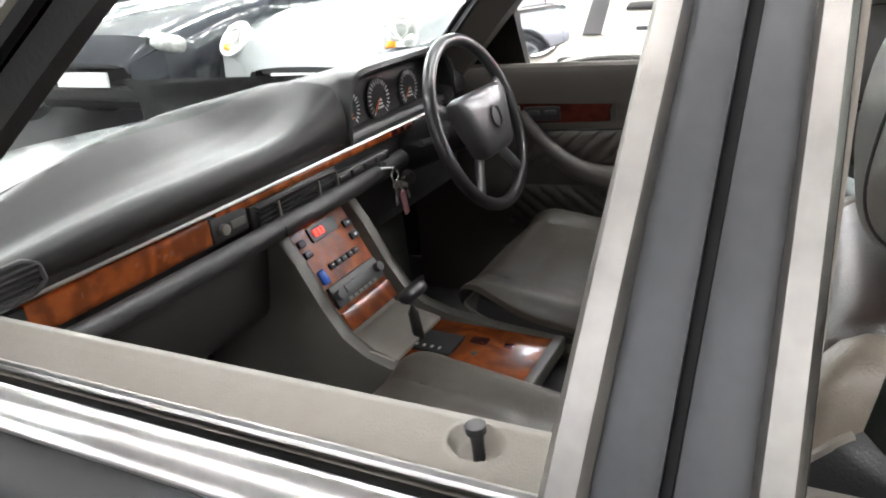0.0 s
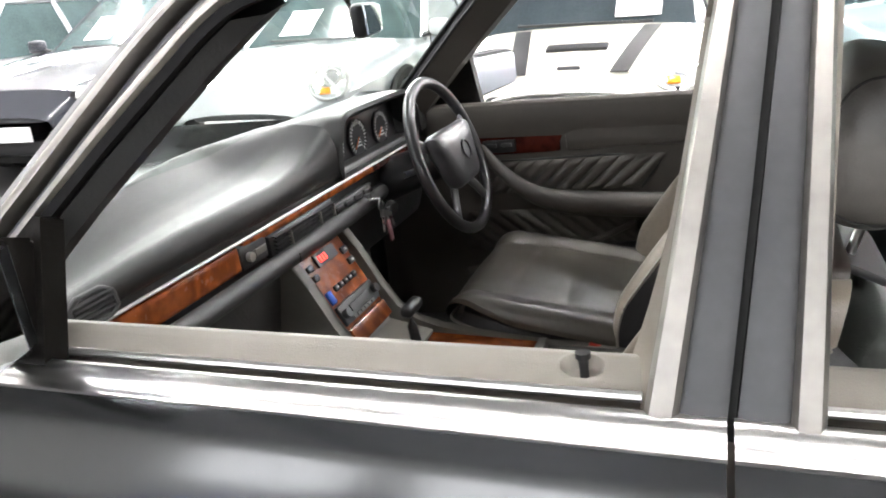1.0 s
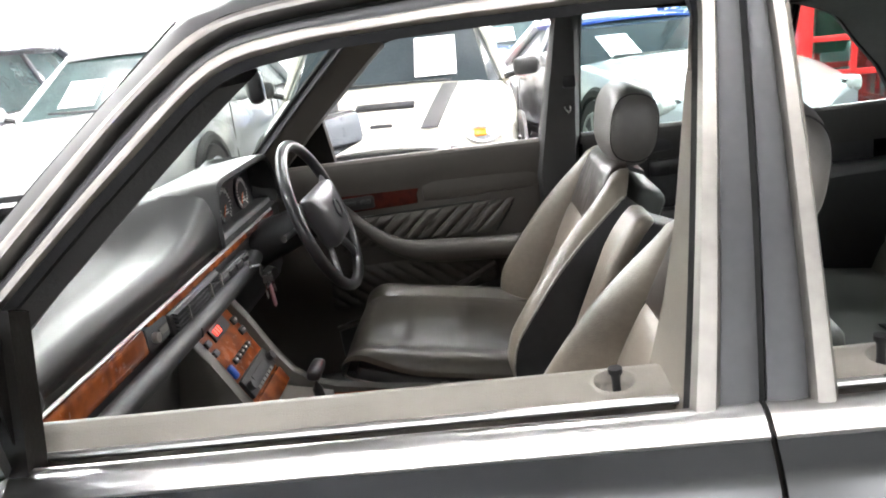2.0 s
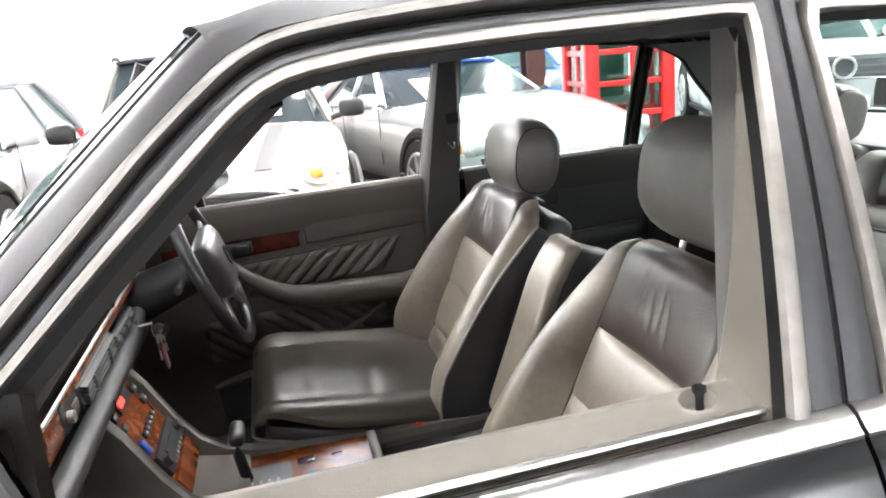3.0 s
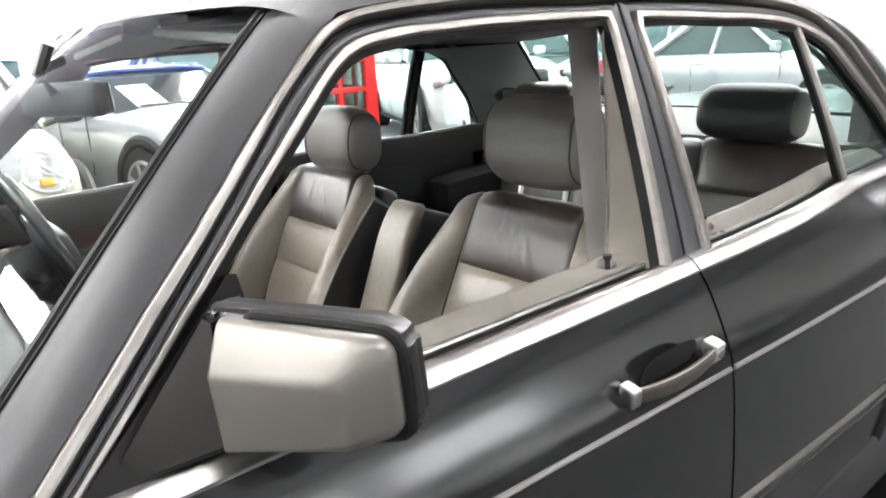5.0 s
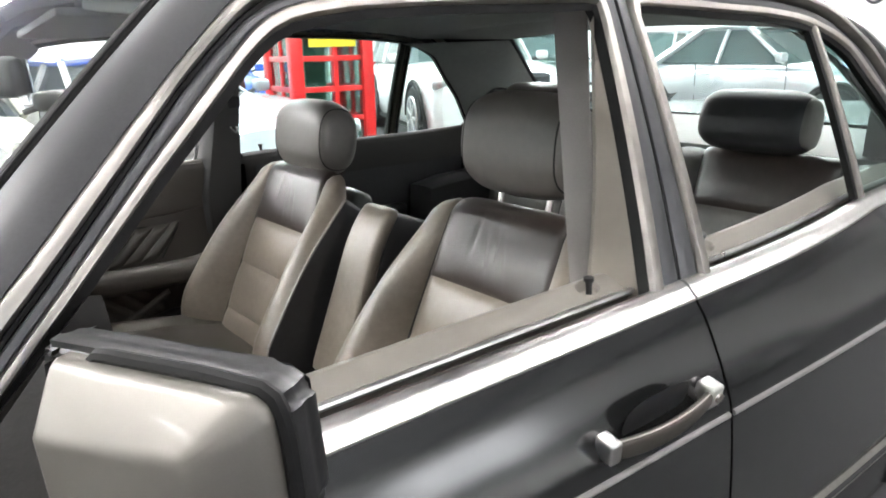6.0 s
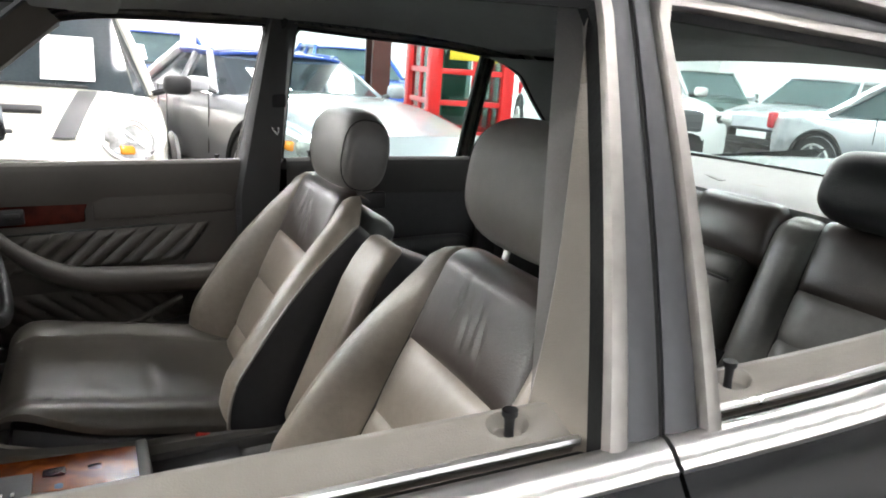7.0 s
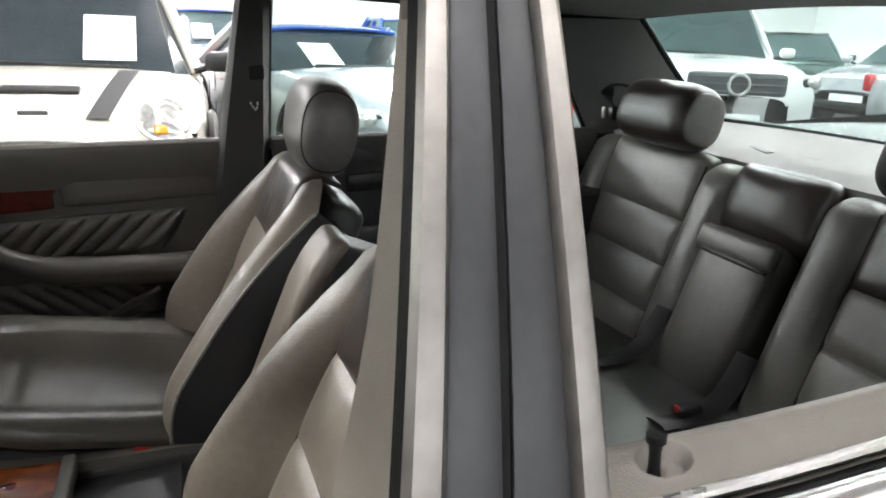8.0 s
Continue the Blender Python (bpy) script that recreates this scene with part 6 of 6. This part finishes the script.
def parked_car(name, label, L, W, H, paint, belt_z=0.88, hood_z=0.78, nose_z=0.62, deck_z=0.9, cab=(0.20, 0.02, -0.32, -0.46), r=0.31, base=(0.31, -0.29), glass=None, roof=None, round_lamps=False, big_grille=False, paper=False, amber=False, black_grille=False, stripes=False, mirror_mat=None):
    """A parked car in its own frame: x forward, the ground at z = 0. cab: where screen and roof begin and end, as parts of its length."""
    ob = thing(name, label, "car", "parked show cars")
    hw = W / 2
    glass = glass or CAR_GLASS
    n = 44

    def top(f):
        """Height of bonnet, shoulder and tail along the length; f from 0.5 (nose) to -0.5."""
        a, d = cab[0], cab[3]
        if f > a:
            k = (f - a) / (0.5 - a)
            return hood_z + 0.06 * (1 - k) - (hood_z - nose_z) * k ** (1.3 if stripes else 2.2)
        if f > d:
            return belt_z
        k = (d - f) / (d + 0.5 + 1e-6)
        return deck_z - 0.10 * k ** 2

    def body(u, v):
        f = 0.5 - u
        e = abs(2 * u - 1)
        w = hw * (1 - 0.16 * e ** 4) * (1 if e < 0.93 else 1 - 0.35 * ((e - 0.93) / 0.07) ** 2)
        t = top(f) * (1 if e < 0.95 else 1 - 0.22 * ((e - 0.95) / 0.05) ** 2)
        b = 0.20 + 0.10 * max(0, (e - 0.9) / 0.1)
        s = 1 if v >= 0.5 else -1
        q = abs(2 * v - 1)
        prof = [(0.0, t + 0.02), (0.45, t + 0.015), (0.74, t), (0.88, t - 0.02), (0.95, t - 0.07), (0.985, t * 0.55 + 0.25), (1.0, t * 0.5 + 0.1), (0.985, 0.42), (0.96, 0.30), (0.90, b)]
        k = q * 9
        i = min(8, int(k))
        y = prof[i][0] + (prof[i + 1][0] - prof[i][0]) * (k - i)
        z = prof[i][1] + (prof[i + 1][1] - prof[i][1]) * (k - i)
        return (f * L, s * y * w, z)
    part("body", grid(body, n, 36), paint, ob)
    part("underside", rbox(L * 0.92, W * 0.8, 0.08, 0.02, (0, 0, 0.22), n=3), TYRE, ob)
    # cabin
    xa, xb, xc, xd = (c * L for c in cab)
    zb, zr = belt_z - 0.02, H - 0.04
    wb, wr = hw * 0.90, hw * 0.68
    low = [(xa, wb * 0.86), (xa - 0.18, wb), (xd + 0.15, wb), (xd, wb * 0.8)]
    high = [(xb, wr * 0.94), (xb - 0.10, wr), (xc + 0.08, wr), (xc, wr * 0.9)]
    ring_l = [(x, y) for x, y in low] + [(x, -y) for x, y in low[::-1]]
    ring_h = [(x, y) for x, y in high] + [(x, -y) for x, y in high[::-1]]
    g = bmesh.new()
    A = [g.verts.new((x, y, zb)) for x, y in ring_l]
    B = [g.verts.new((x, y, zr)) for x, y in ring_h]
    for i in range(8):
        g.faces.new((A[i], A[(i + 1) % 8], B[(i + 1) % 8], B[i]))
    part("glazing", g, glass, ob, "glass all round the cabin", smooth=False)
    def roof_pt(u, v):
        x = xb + 0.06 + (xc - xb - 0.12) * u
        a = 2 * v - 1
        return (x, a * (wr + 0.03) * (1 - 0.06 * abs(2 * u - 1) ** 3), zr + 0.05 * (1 - abs(a) ** 3) * (1 - 0.5 * abs(2 * u - 1) ** 3) - 0.01)
    part("roof", grid(roof_pt, 14, 14, thick=0.02), roof or paint, ob)
    for s in (1, -1):
        for (x0, y0), (x1, y1), w in ((low[1], high[1], 0.030), ((low[1][0] * 0.35 + low[2][0] * 0.65 + 0.3, low[1][1]), (high[1][0] * 0.45 + high[2][0] * 0.55 + 0.1, high[1][1]), 0.03), (low[2], high[2], 0.06)):
            mid = ((x0 + x1) / 2 + 0.02 * (x0 > x1), s * (y0 + y1) / 2 * 1.02, (zb + zr) / 2)
            part("window_pillar", tube([(x0, s * y0, zb), mid, (x1, s * y1, zr + 0.01)], w, 8), paint, ob)
        part("roof_rail", tube([(high[1][0] + 0.05, s * wr * 1.02, zr), (0.5 * (xb + xc), s * (wr + 0.03), zr + 0.012), (xc + 0.05, s * wr * 1.01, zr)], 0.028, 8), roof or paint, ob)
        # mirrors, door lines, lamps
        m = part("door_mirror", rbox(0.10, 0.17, 0.12, 0.04, (xa - 0.16, s * (hw + 0.06), belt_z + 0.06), n=6), mirror_mat or paint, ob)
        part("mirror_stalk", tube([(xa - 0.18, s * hw * 0.9, belt_z), (xa - 0.16, s * (hw + 0.02), belt_z + 0.03)], 0.02, 6), BLACK, m)
        for x in (xa - 0.12, (xa + xd) / 2 - 0.25):
            part("door_gap", rbox(0.010, 0.006, belt_z - 0.36, 0.002, (x, s * (hw * 0.992), (belt_z + 0.34) / 2 + 0.02), n=2), RUBBER, ob)
        part("door_handle", rbox(0.16, 0.02, 0.03, 0.008, ((xa + xd) / 2 - 0.12, s * (hw * 0.99), belt_z - 0.14), n=3), CHROME if paint is SILVER else paint, ob)
        part("sill_strip", rbox(L * 0.42, 0.03, 0.06, 0.01, (0, s * hw * 0.97, 0.24), n=3), RUBBER, ob)
        lz = nose_z - 0.02
        if round_lamps:
            m = pose(L * 0.5 - 0.135, s * (hw - 0.27), nose_z + 0.03, 0, 52, s * 12)
            def seat_lamp(bm):
                bmesh.ops.transform(bm, matrix=m, verts=bm.verts)
                return bm
            lamp = part("headlamp", seat_lamp(grid(lambda u, v: (0.122 * u * math.cos(math.tau * v), 0.122 * u * math.sin(math.tau * v), 0.012 + 0.035 * (1 - u * u)), 8, 28)), LAMP_GLASS, ob, "round chrome-ringed headlamp")
            part("lamp_bowl", seat_lamp(disc(0.125, 0.05, (0, 0, -0.015), (0, 0, 0), 28)), STEEL_GREY, lamp)
            part("lamp_ring", seat_lamp(tube([(0.126 * math.cos(a), 0.126 * math.sin(a), 0.012) for a in [math.tau * k / 28 for k in range(28)]], 0.013, 6, closed=True)), CHROME, lamp)
            part("reflector", seat_lamp(tube([(-0.015 + 0.055 * math.cos(a), 0.02 + 0.055 * math.sin(a), 0.044) for a in [math.tau * k / 24 for k in range(24)]], 0.008, 6, closed=True)), CHROME, lamp)
            part("bulb_bar", seat_lamp(rbox(0.20, 0.018, 0.012, 0.005, (0, 0, 0.05), (0, 0, 40), n=3)), WHITE, lamp)
            part("indicator", seat_lamp(rbox(0.05, 0.07, 0.02, 0.008, (0.07, -0.02, 0.03), n=4)), AMBER, lamp)
        else:
            lamp = part("headlamp", rbox(0.22, 0.30, 0.13, 0.05, (L * 0.5 - 0.21, s * (hw - 0.24), lz - 0.01), (0, -18, s * -24), n=6, puff=(0.02, 0, 0)), LAMP_GLASS, ob, "clear swept headlamp")
            part("projector", disc(0.045, 0.03, (L * 0.5 - 0.10, s * (hw - 0.26), lz), (0, 90, 0), 16), BLACK, lamp)
            if amber:
                part("indicator", rbox(0.10, 0.06, 0.07, 0.02, (L * 0.5 - 0.33, s * (hw - 0.085), lz - 0.02), n=4), AMBER, lamp)
        part("tail_lamp", rbox(0.10, 0.14, 0.22, 0.04, (-L * 0.5 + 0.07, s * (hw - 0.16), deck_z - 0.18), n=5), RED_LENS, ob)
        for f in base:
            w = part("wheel", disc(r, 0.20, (f * L, s * (hw - 0.095), r), (90, 0, 0), 36), TYRE, ob)
            part("arch", tube([(f * L + (r + 0.05) * math.cos(a), s * (hw - 0.012), r + (r + 0.05) * math.sin(a)) for a in [math.pi * k / 20 for k in range(21)]], 0.045, 6, flat=0.6, up=(0, 1, 0)), BLACK if name == "hatchback" else RUBBER, ob)
            part("rim", disc(r * 0.70, 0.03, (f * L, s * (hw + 0.004), r), (90, 0, 0), 28), STEEL_DARK, w)
            for k in range(7):
                a = math.tau * k / 7
                part("spoke", rbox(r * 0.62, 0.02, 0.045, 0.01, (f * L + 0.36 * r * math.cos(a), s * (hw + 0.016), r + 0.36 * r * math.sin(a)), (0, -math.degrees(a), 0), n=3), ALLOY, w)
            part("rim_edge", tube([(f * L + r * 0.68 * math.cos(a), s * (hw + 0.012), r + r * 0.68 * math.sin(a)) for a in [math.tau * k / 28 for k in range(28)]], 0.016, 6, closed=True, up=(0, 1, 0)), ALLOY, w)
    gz = nose_z - (0.06 if big_grille else 0.14)
    if big_grille:
        gr = part("grille", rbox(0.10, 0.98, 0.24, 0.05, (L * 0.5 - 0.045, 0, gz), n=6), STEEL_DARK, ob, "dark grille with a round bright emblem")
        for k in range(3):
            part("grille_bar", rbox(0.03, 0.92, 0.02, 0.006, (L * 0.5 + 0.004, 0, gz - 0.07 + 0.07 * k), n=3), STEEL_DARK, gr)
        part("emblem", tube([(L * 0.5 + 0.03, 0.10 * math.cos(a), gz + 0.10 * math.sin(a)) for a in [math.tau * k / 28 for k in range(28)]], 0.016, 6, closed=True, up=(1, 0, 0)), CHROME, gr, "round bright emblem")
    else:
        part("grille", rbox(0.08, W * 0.42, 0.09, 0.03, (L * 0.5 - 0.06, 0, gz), n=5), STEEL_DARK, ob)
    part("lower_grille", rbox(0.08, W * 0.62, 0.11, 0.03, (L * 0.5 - 0.055, 0, 0.33), n=5), BLACK, ob)
    part("number_plate", rbox(0.02, 0.52, 0.11, 0.004, (L * 0.5 + 0.004, 0, 0.44), n=3), PAPER, ob, "blank white plate")
    part("wiper", tube([(xa + 0.03, 0.40, zb + 0.05), (xa + 0.02, -0.05, zb + 0.055), (xa - 0.02, -0.45, zb + 0.06)], 0.010, 6), BLACK, ob)
    if paper:
        k = 0.40
        sheet = rbox(0.004, 0.28, 0.36, 0.001, (xa + (xb - xa) * 0.42 + 0.03, 0.30 if stripes else -0.30, zb + (zr - zb) * 0.40), (0, math.degrees(math.atan2(xb - xa, zr - zb)), 0), n=2)
        part("price_sheet", sheet, PAPER, ob, "white paper sheet in the windscreen")
    if stripes:
        for s in (1, -1):
            def stripe(u, v, s=s):
                x = 0.5 * L - 0.07 - (0.5 * L - 0.10 - xa) * u
                return (x, s * (0.23 + 0.10 * v + 0.12 * u), top(x / L) + 0.024)
            part("bonnet_stripe", grid(stripe, 16, 2, thick=0.004), BLACK, ob, "broad black bonnet stripe")
        part("bonnet_scoop", rbox(0.10, 0.36, 0.030, 0.010, (L * 0.5 - 0.42, 0, top(0.5 - 0.42 / L) + 0.022), (0, 12, 0), n=4), BLACK, ob)
        part("nose_emblem", rbox(0.02, 0.13, 0.03, 0.008, (L * 0.5 - 0.13, 0, top(0.5 - 0.13 / L) + 0.022), n=4), STEEL_DARK, ob, "small winged emblem")
        up = part("upper_grille", rbox(0.06, 0.92, 0.13, 0.06, (L * 0.5 - 0.03, 0, nose_z - 0.13), n=8), BLACK, ob, "black oval grille with a chrome rim")
        part("grille_rim", tube(smooth_line([(L * 0.5 - 0.0, 0.47, nose_z - 0.19), (L * 0.5 + 0.005, 0.46, nose_z - 0.10), (L * 0.5 + 0.01, 0.25, nose_z - 0.045), (L * 0.5 + 0.01, -0.25, nose_z - 0.045), (L * 0.5 + 0.005, -0.46, nose_z - 0.10), (L * 0.5, -0.47, nose_z - 0.19)], 40, 2), 0.013, 8), CHROME, up)
    return ob


def at_nose(x, y, yaw, L):
    """The pose of a car of length L whose nose stands at x, y, heading yaw degrees from +x."""
    a = radians(yaw)
    return pose(x - L / 2 * math.cos(a), y - L / 2 * math.sin(a), 0, 0, 0, yaw)


def show(ob, m):
    ob.matrix_basis = m
    return ob


show(parked_car("hatchback", "cream hatchback with black bonnet stripes and round headlamps", 3.65, 1.68, 1.40, CREAM, belt_z=0.88, hood_z=0.81, nose_z=0.66, deck_z=1.0, cab=(0.28, 0.13, -0.40, -0.48), r=0.30, base=(0.33, -0.33), round_lamps=True, paper=True, stripes=True, mirror_mat=BLACK, roof=NIGHT), at_nose(2.72, 0.84, 180, 3.65))
show(parked_car("roadster", "silver roadster with a blue roof and swept headlamps", 4.1, 1.76, 1.19, SILVER, belt_z=0.84, hood_z=0.80, nose_z=0.62, deck_z=0.86, cab=(0.16, 0.0, -0.20, -0.33), r=0.31, base=(0.31, -0.28), roof=BLUE, paper=True, amber=True), at_nose(3.55, -1.62, 194, 4.1))
show(parked_car("blue_coupe", "bright blue two-door car behind the silver roadster", 4.2, 1.76, 1.36, BLUE, glass=PALE_GLASS, paper=True), at_nose(8.6, -0.6, 184, 4.2))
show(parked_car("blue_coupe", "bright blue two-door car beside the red telephone box", 4.2, 1.76, 1.36, BLUE, glass=PALE_GLASS), at_nose(9.4, -3.6, 176, 4.2))
show(parked_car("off_roader", "tall white off-roader with a broad dark grille", 4.7, 1.92, 1.70, WHITE, belt_z=1.02, hood_z=0.97, nose_z=0.84, deck_z=1.08, cab=(0.20, 0.06, -0.44, -0.49), r=0.37, base=(0.31, -0.30), glass=PALE_GLASS, big_grille=True), at_nose(4.95, -5.05, 157, 4.7))
show(parked_car("pale_coupe", "pale silver coupe standing side-on behind the saloon", 4.3, 1.80, 1.40, SILVER, belt_z=0.94, hood_z=0.88, nose_z=0.70, deck_z=0.95, cab=(0.20, 0.03, -0.15, -0.31), r=0.32, base=(0.31, -0.286), glass=PALE_GLASS), at_nose(1.80, -8.75, 180, 4.3))
show(parked_car("silver_saloon", "silver saloon with a dark lower grille", 4.6, 1.82, 1.43, SILVER, belt_z=0.92, hood_z=0.86, nose_z=0.68, deck_z=0.95, cab=(0.18, 0.0, -0.28, -0.38), glass=PALE_GLASS), at_nose(7.6, -9.4, 104, 4.6))
show(parked_car("green_hatchback", "dark green hatchback near the far wall", 4.0, 1.72, 1.45, GREENISH, belt_z=0.94, glass=PALE_GLASS, cab=(0.22, 0.05, -0.38, -0.48)), at_nose(9.3, -10.5, 150, 4.0))
show(parked_car("champagne_saloon", "champagne saloon with amber indicators standing near the wall", 4.2, 1.8, 1.5, BEIGE, amber=True, belt_z=0.98, hood_z=0.92, nose_z=0.70), at_nose(1.75, -10.6, 112, 4.2))
show(parked_car("grey_coupe", "light grey coupe with round headlamps", 4.3, 1.78, 1.32, SLATE, belt_z=0.86, hood_z=0.80, nose_z=0.66, round_lamps=True, glass=PALE_GLASS, paper=True), at_nose(2.75, 2.98, 182, 4.3))
show(parked_car("black_saloon", "black saloon reflecting the roof lamps", 4.6, 1.82, 1.44, NIGHT, belt_z=0.92, hood_z=0.88, nose_z=0.70, glass=PALE_GLASS, paper=True), at_nose(2.65, 4.98, 184, 4.6))
show(parked_car("silver_hatchback", "silver hatchback with bright alloy wheels", 4.2, 1.76, 1.45, SILVER, belt_z=0.92, glass=PALE_GLASS), at_nose(2.2, 7.1, 182, 4.2))

# the row across the aisle, which the door skins mirror
show(parked_car("blue_coupe", "blue two-door car across the aisle", 4.2, 1.76, 1.36, BLUE, paper=True), at_nose(-4.0, 2.7, 2, 4.2))
show(parked_car("silver_hatchback", "silver hatchback across the aisle", 4.2, 1.76, 1.45, SILVER, belt_z=0.92), at_nose(-4.1, 0.2, -3, 4.2))
show(parked_car("white_saloon", "white saloon across the aisle", 4.5, 1.80, 1.43, WHITE, belt_z=0.92, hood_z=0.86), at_nose(-3.9, -2.4, 3, 4.5))
show(parked_car("black_saloon", "black saloon across the aisle", 4.6, 1.82, 1.44, NIGHT, belt_z=0.92, hood_z=0.88, nose_z=0.70), at_nose(-4.0, -5.0, -2, 4.6))

# ---- red telephone box ----
BOX_RED = material("glossy_red_box_paint", (0.72, 0.02, 0.02), 0.3, vary=0.08, scale=3, coat=0.7)
YELLOW = material("yellow_enamel_sign", (0.75, 0.55, 0.03), 0.4)
BOX_GLASS = glass_material("kiosk_glass", (0.6, 0.68, 0.66))
TEAL = material("dark_green_phone_panel", (0.02, 0.12, 0.08), 0.5)
kiosk = thing("telephone_box", "red cast-iron telephone box with small glazed panes", "telephone box")
part("plinth", rbox(0.92, 0.92, 0.14, 0.01, (0, 0, 0.07), n=3), BOX_RED, kiosk)
for sx in (1, -1):
    for sy in (1, -1):
        part("corner_post", rbox(0.13, 0.13, 2.0, 0.02, (sx * 0.38, sy * 0.38, 1.12), n=4), BOX_RED, kiosk)
part("fascia", rbox(0.92, 0.92, 0.22, 0.02, (0, 0, 2.16), n=4), BOX_RED, kiosk)
part("crown", rbox(0.90, 0.90, 0.16, 0.07, (0, 0, 2.32), n=8, puff=(0, 0, 0.05)), BOX_RED, kiosk, "shallow domed roof")
for k in range(4):
    a = k * 90
    m = pose(0, 0, 0, 0, 0, a)
    for z in [0.22 + 0.30 * i for i in range(7)]:
        bm = rbox(0.04, 0.64, 0.055, 0.008, (0.40, 0, z), n=3)
        bmesh.ops.transform(bm, matrix=m, verts=bm.verts)
        part("glazing_bar", bm, BOX_RED, kiosk)
    bm = rbox(0.04, 0.05, 1.9, 0.008, (0.40, 0.03, 1.1), n=3)
    bmesh.ops.transform(bm, matrix=m, verts=bm.verts)
    part("mullion", bm, BOX_RED, kiosk)
    for i in range(6):
        for y in (-0.15, 0.18):
            bm = rbox(0.006, 0.28, 0.25, 0.001, (0.40, y, 0.37 + 0.30 * i), n=1)
            bmesh.ops.transform(bm, matrix=m, verts=bm.verts)
            ob = part("pane", bm, BOX_GLASS, kiosk, smooth=False)
            ob.visible_shadow = False
part("yellow_sign", rbox(0.02, 0.50, 0.10, 0.004, (0.43, 0, 1.28), n=3), YELLOW, kiosk, "yellow sign across the panes")
part("yellow_sign", rbox(0.02, 0.46, 0.07, 0.004, (0.465, 0, 2.16), n=3), PAPER, kiosk, "white lettering panel above the door")
part("phone_panel", rbox(0.05, 0.36, 0.9, 0.02, (-0.25, 0, 1.1), n=4), TEAL, kiosk, "dark green backboard")
kiosk.matrix_basis = pose(5.75, -3.02, 0, 0, 0, 173)

# ---- columns, shutter, wall signs ----
def column(name, x, y, mat, w, label):
    ob = tagged(part(name, rbox(0.05, w, H, 0.006, (x - w * 0.5, y, H / 2), n=3), mat, None), label, "column", kind="structure")
    part("web", rbox(w, 0.04, H, 0.005, (x, y, H / 2), n=3), mat, ob)
    part("flange", rbox(0.05, w, H, 0.006, (x + w * 0.5, y, H / 2), n=3), mat, ob)
    part("base_plate", rbox(w * 1.9, w * 1.7, 0.03, 0.005, (x, y, 0.015), n=3), mat, ob)
    return ob


SHUTTER = material("grey_galvanised_shutter", (0.2, 0.2, 0.22), 0.45, vary=0.15)
column("column_brown", 7.75, -2.88, STEEL_BROWN, 0.24, "dark brown painted steel column")
column("column_grey", 8.3, -0.68, STEEL_GREY, 0.16, "pale grey painted steel column")
shut = setting("shutter_hood", rbox(0.5, 4.4, 1.5, 0.03, (X1 - 0.26, -3.75, 3.42), n=3), SHUTTER, "ribbed grey roller shutter hood on the wall", "shutter")
for i in range(9):
    part("shutter_rib", rbox(0.04, 0.12, 1.45, 0.01, (X1 - 0.53, -5.7 + i * 0.49, 3.42), n=3), STEEL_DARK if i % 3 == 0 else SHUTTER, shut)
part("shutter_rail", rbox(0.08, 4.5, 0.10, 0.02, (X1 - 0.54, -3.75, 2.68), n=3), STEEL_DARK, shut)

SIGN_RED = material("red_sign_paint", (0.6, 0.03, 0.03), 0.4)
SIGN_BLACK = material("black_sign_paint", (0.02, 0.02, 0.02), 0.4)
SIGN_BLUE = material("blue_sign_paint", (0.03, 0.12, 0.35), 0.4)


def wall_sign(x, z, w, h, mat, bars, label):
    ob = thing("wall_sign", label, "sign", "enamel wall signs", at=(x, Y0 + 0.03, z))
    part("board", rbox(w, 0.03, h, 0.006, (x, Y0 + 0.02, z), n=3), mat, ob)
    if bars:
        part("lettering_bar", rbox(w * 0.78, 0.012, h * 0.36, 0.004, (x, Y0 + 0.036, z), n=3), bars, ob)
    return ob


wall_sign(4.41, 1.76, 0.92, 0.22, SIGN_BLACK, YELLOW, "black enamel sign with a yellow band")
wall_sign(4.72, 2.25, 0.40, 0.45, SIGN_BLUE, PAPER, "blue enamel sign with a white band")
wall_sign(4.00, 2.28, 0.50, 0.34, SIGN_RED, PAPER, "red enamel sign with a white band")
wall_sign(5.20, 2.10, 0.12, 0.90, SIGN_RED, PAPER, "narrow upright red sign")
badge = thing("wall_badge", "round dark badge on the white wall", "sign", at=(5.73, Y0 + 0.03, 2.07))
part("disc", disc(0.20, 0.04, (5.73, Y0 + 0.03, 2.07), (90, 0, 0), 32), STEEL_DARK, badge)
part("inner_ring", tube([(5.73 + 0.12 * math.cos(a), Y0 + 0.055, 2.07 + 0.12 * math.sin(a)) for a in [math.tau * k / 28 for k in range(28)]], 0.02, 6, closed=True, up=(0, 1, 0)), PAPER, badge)
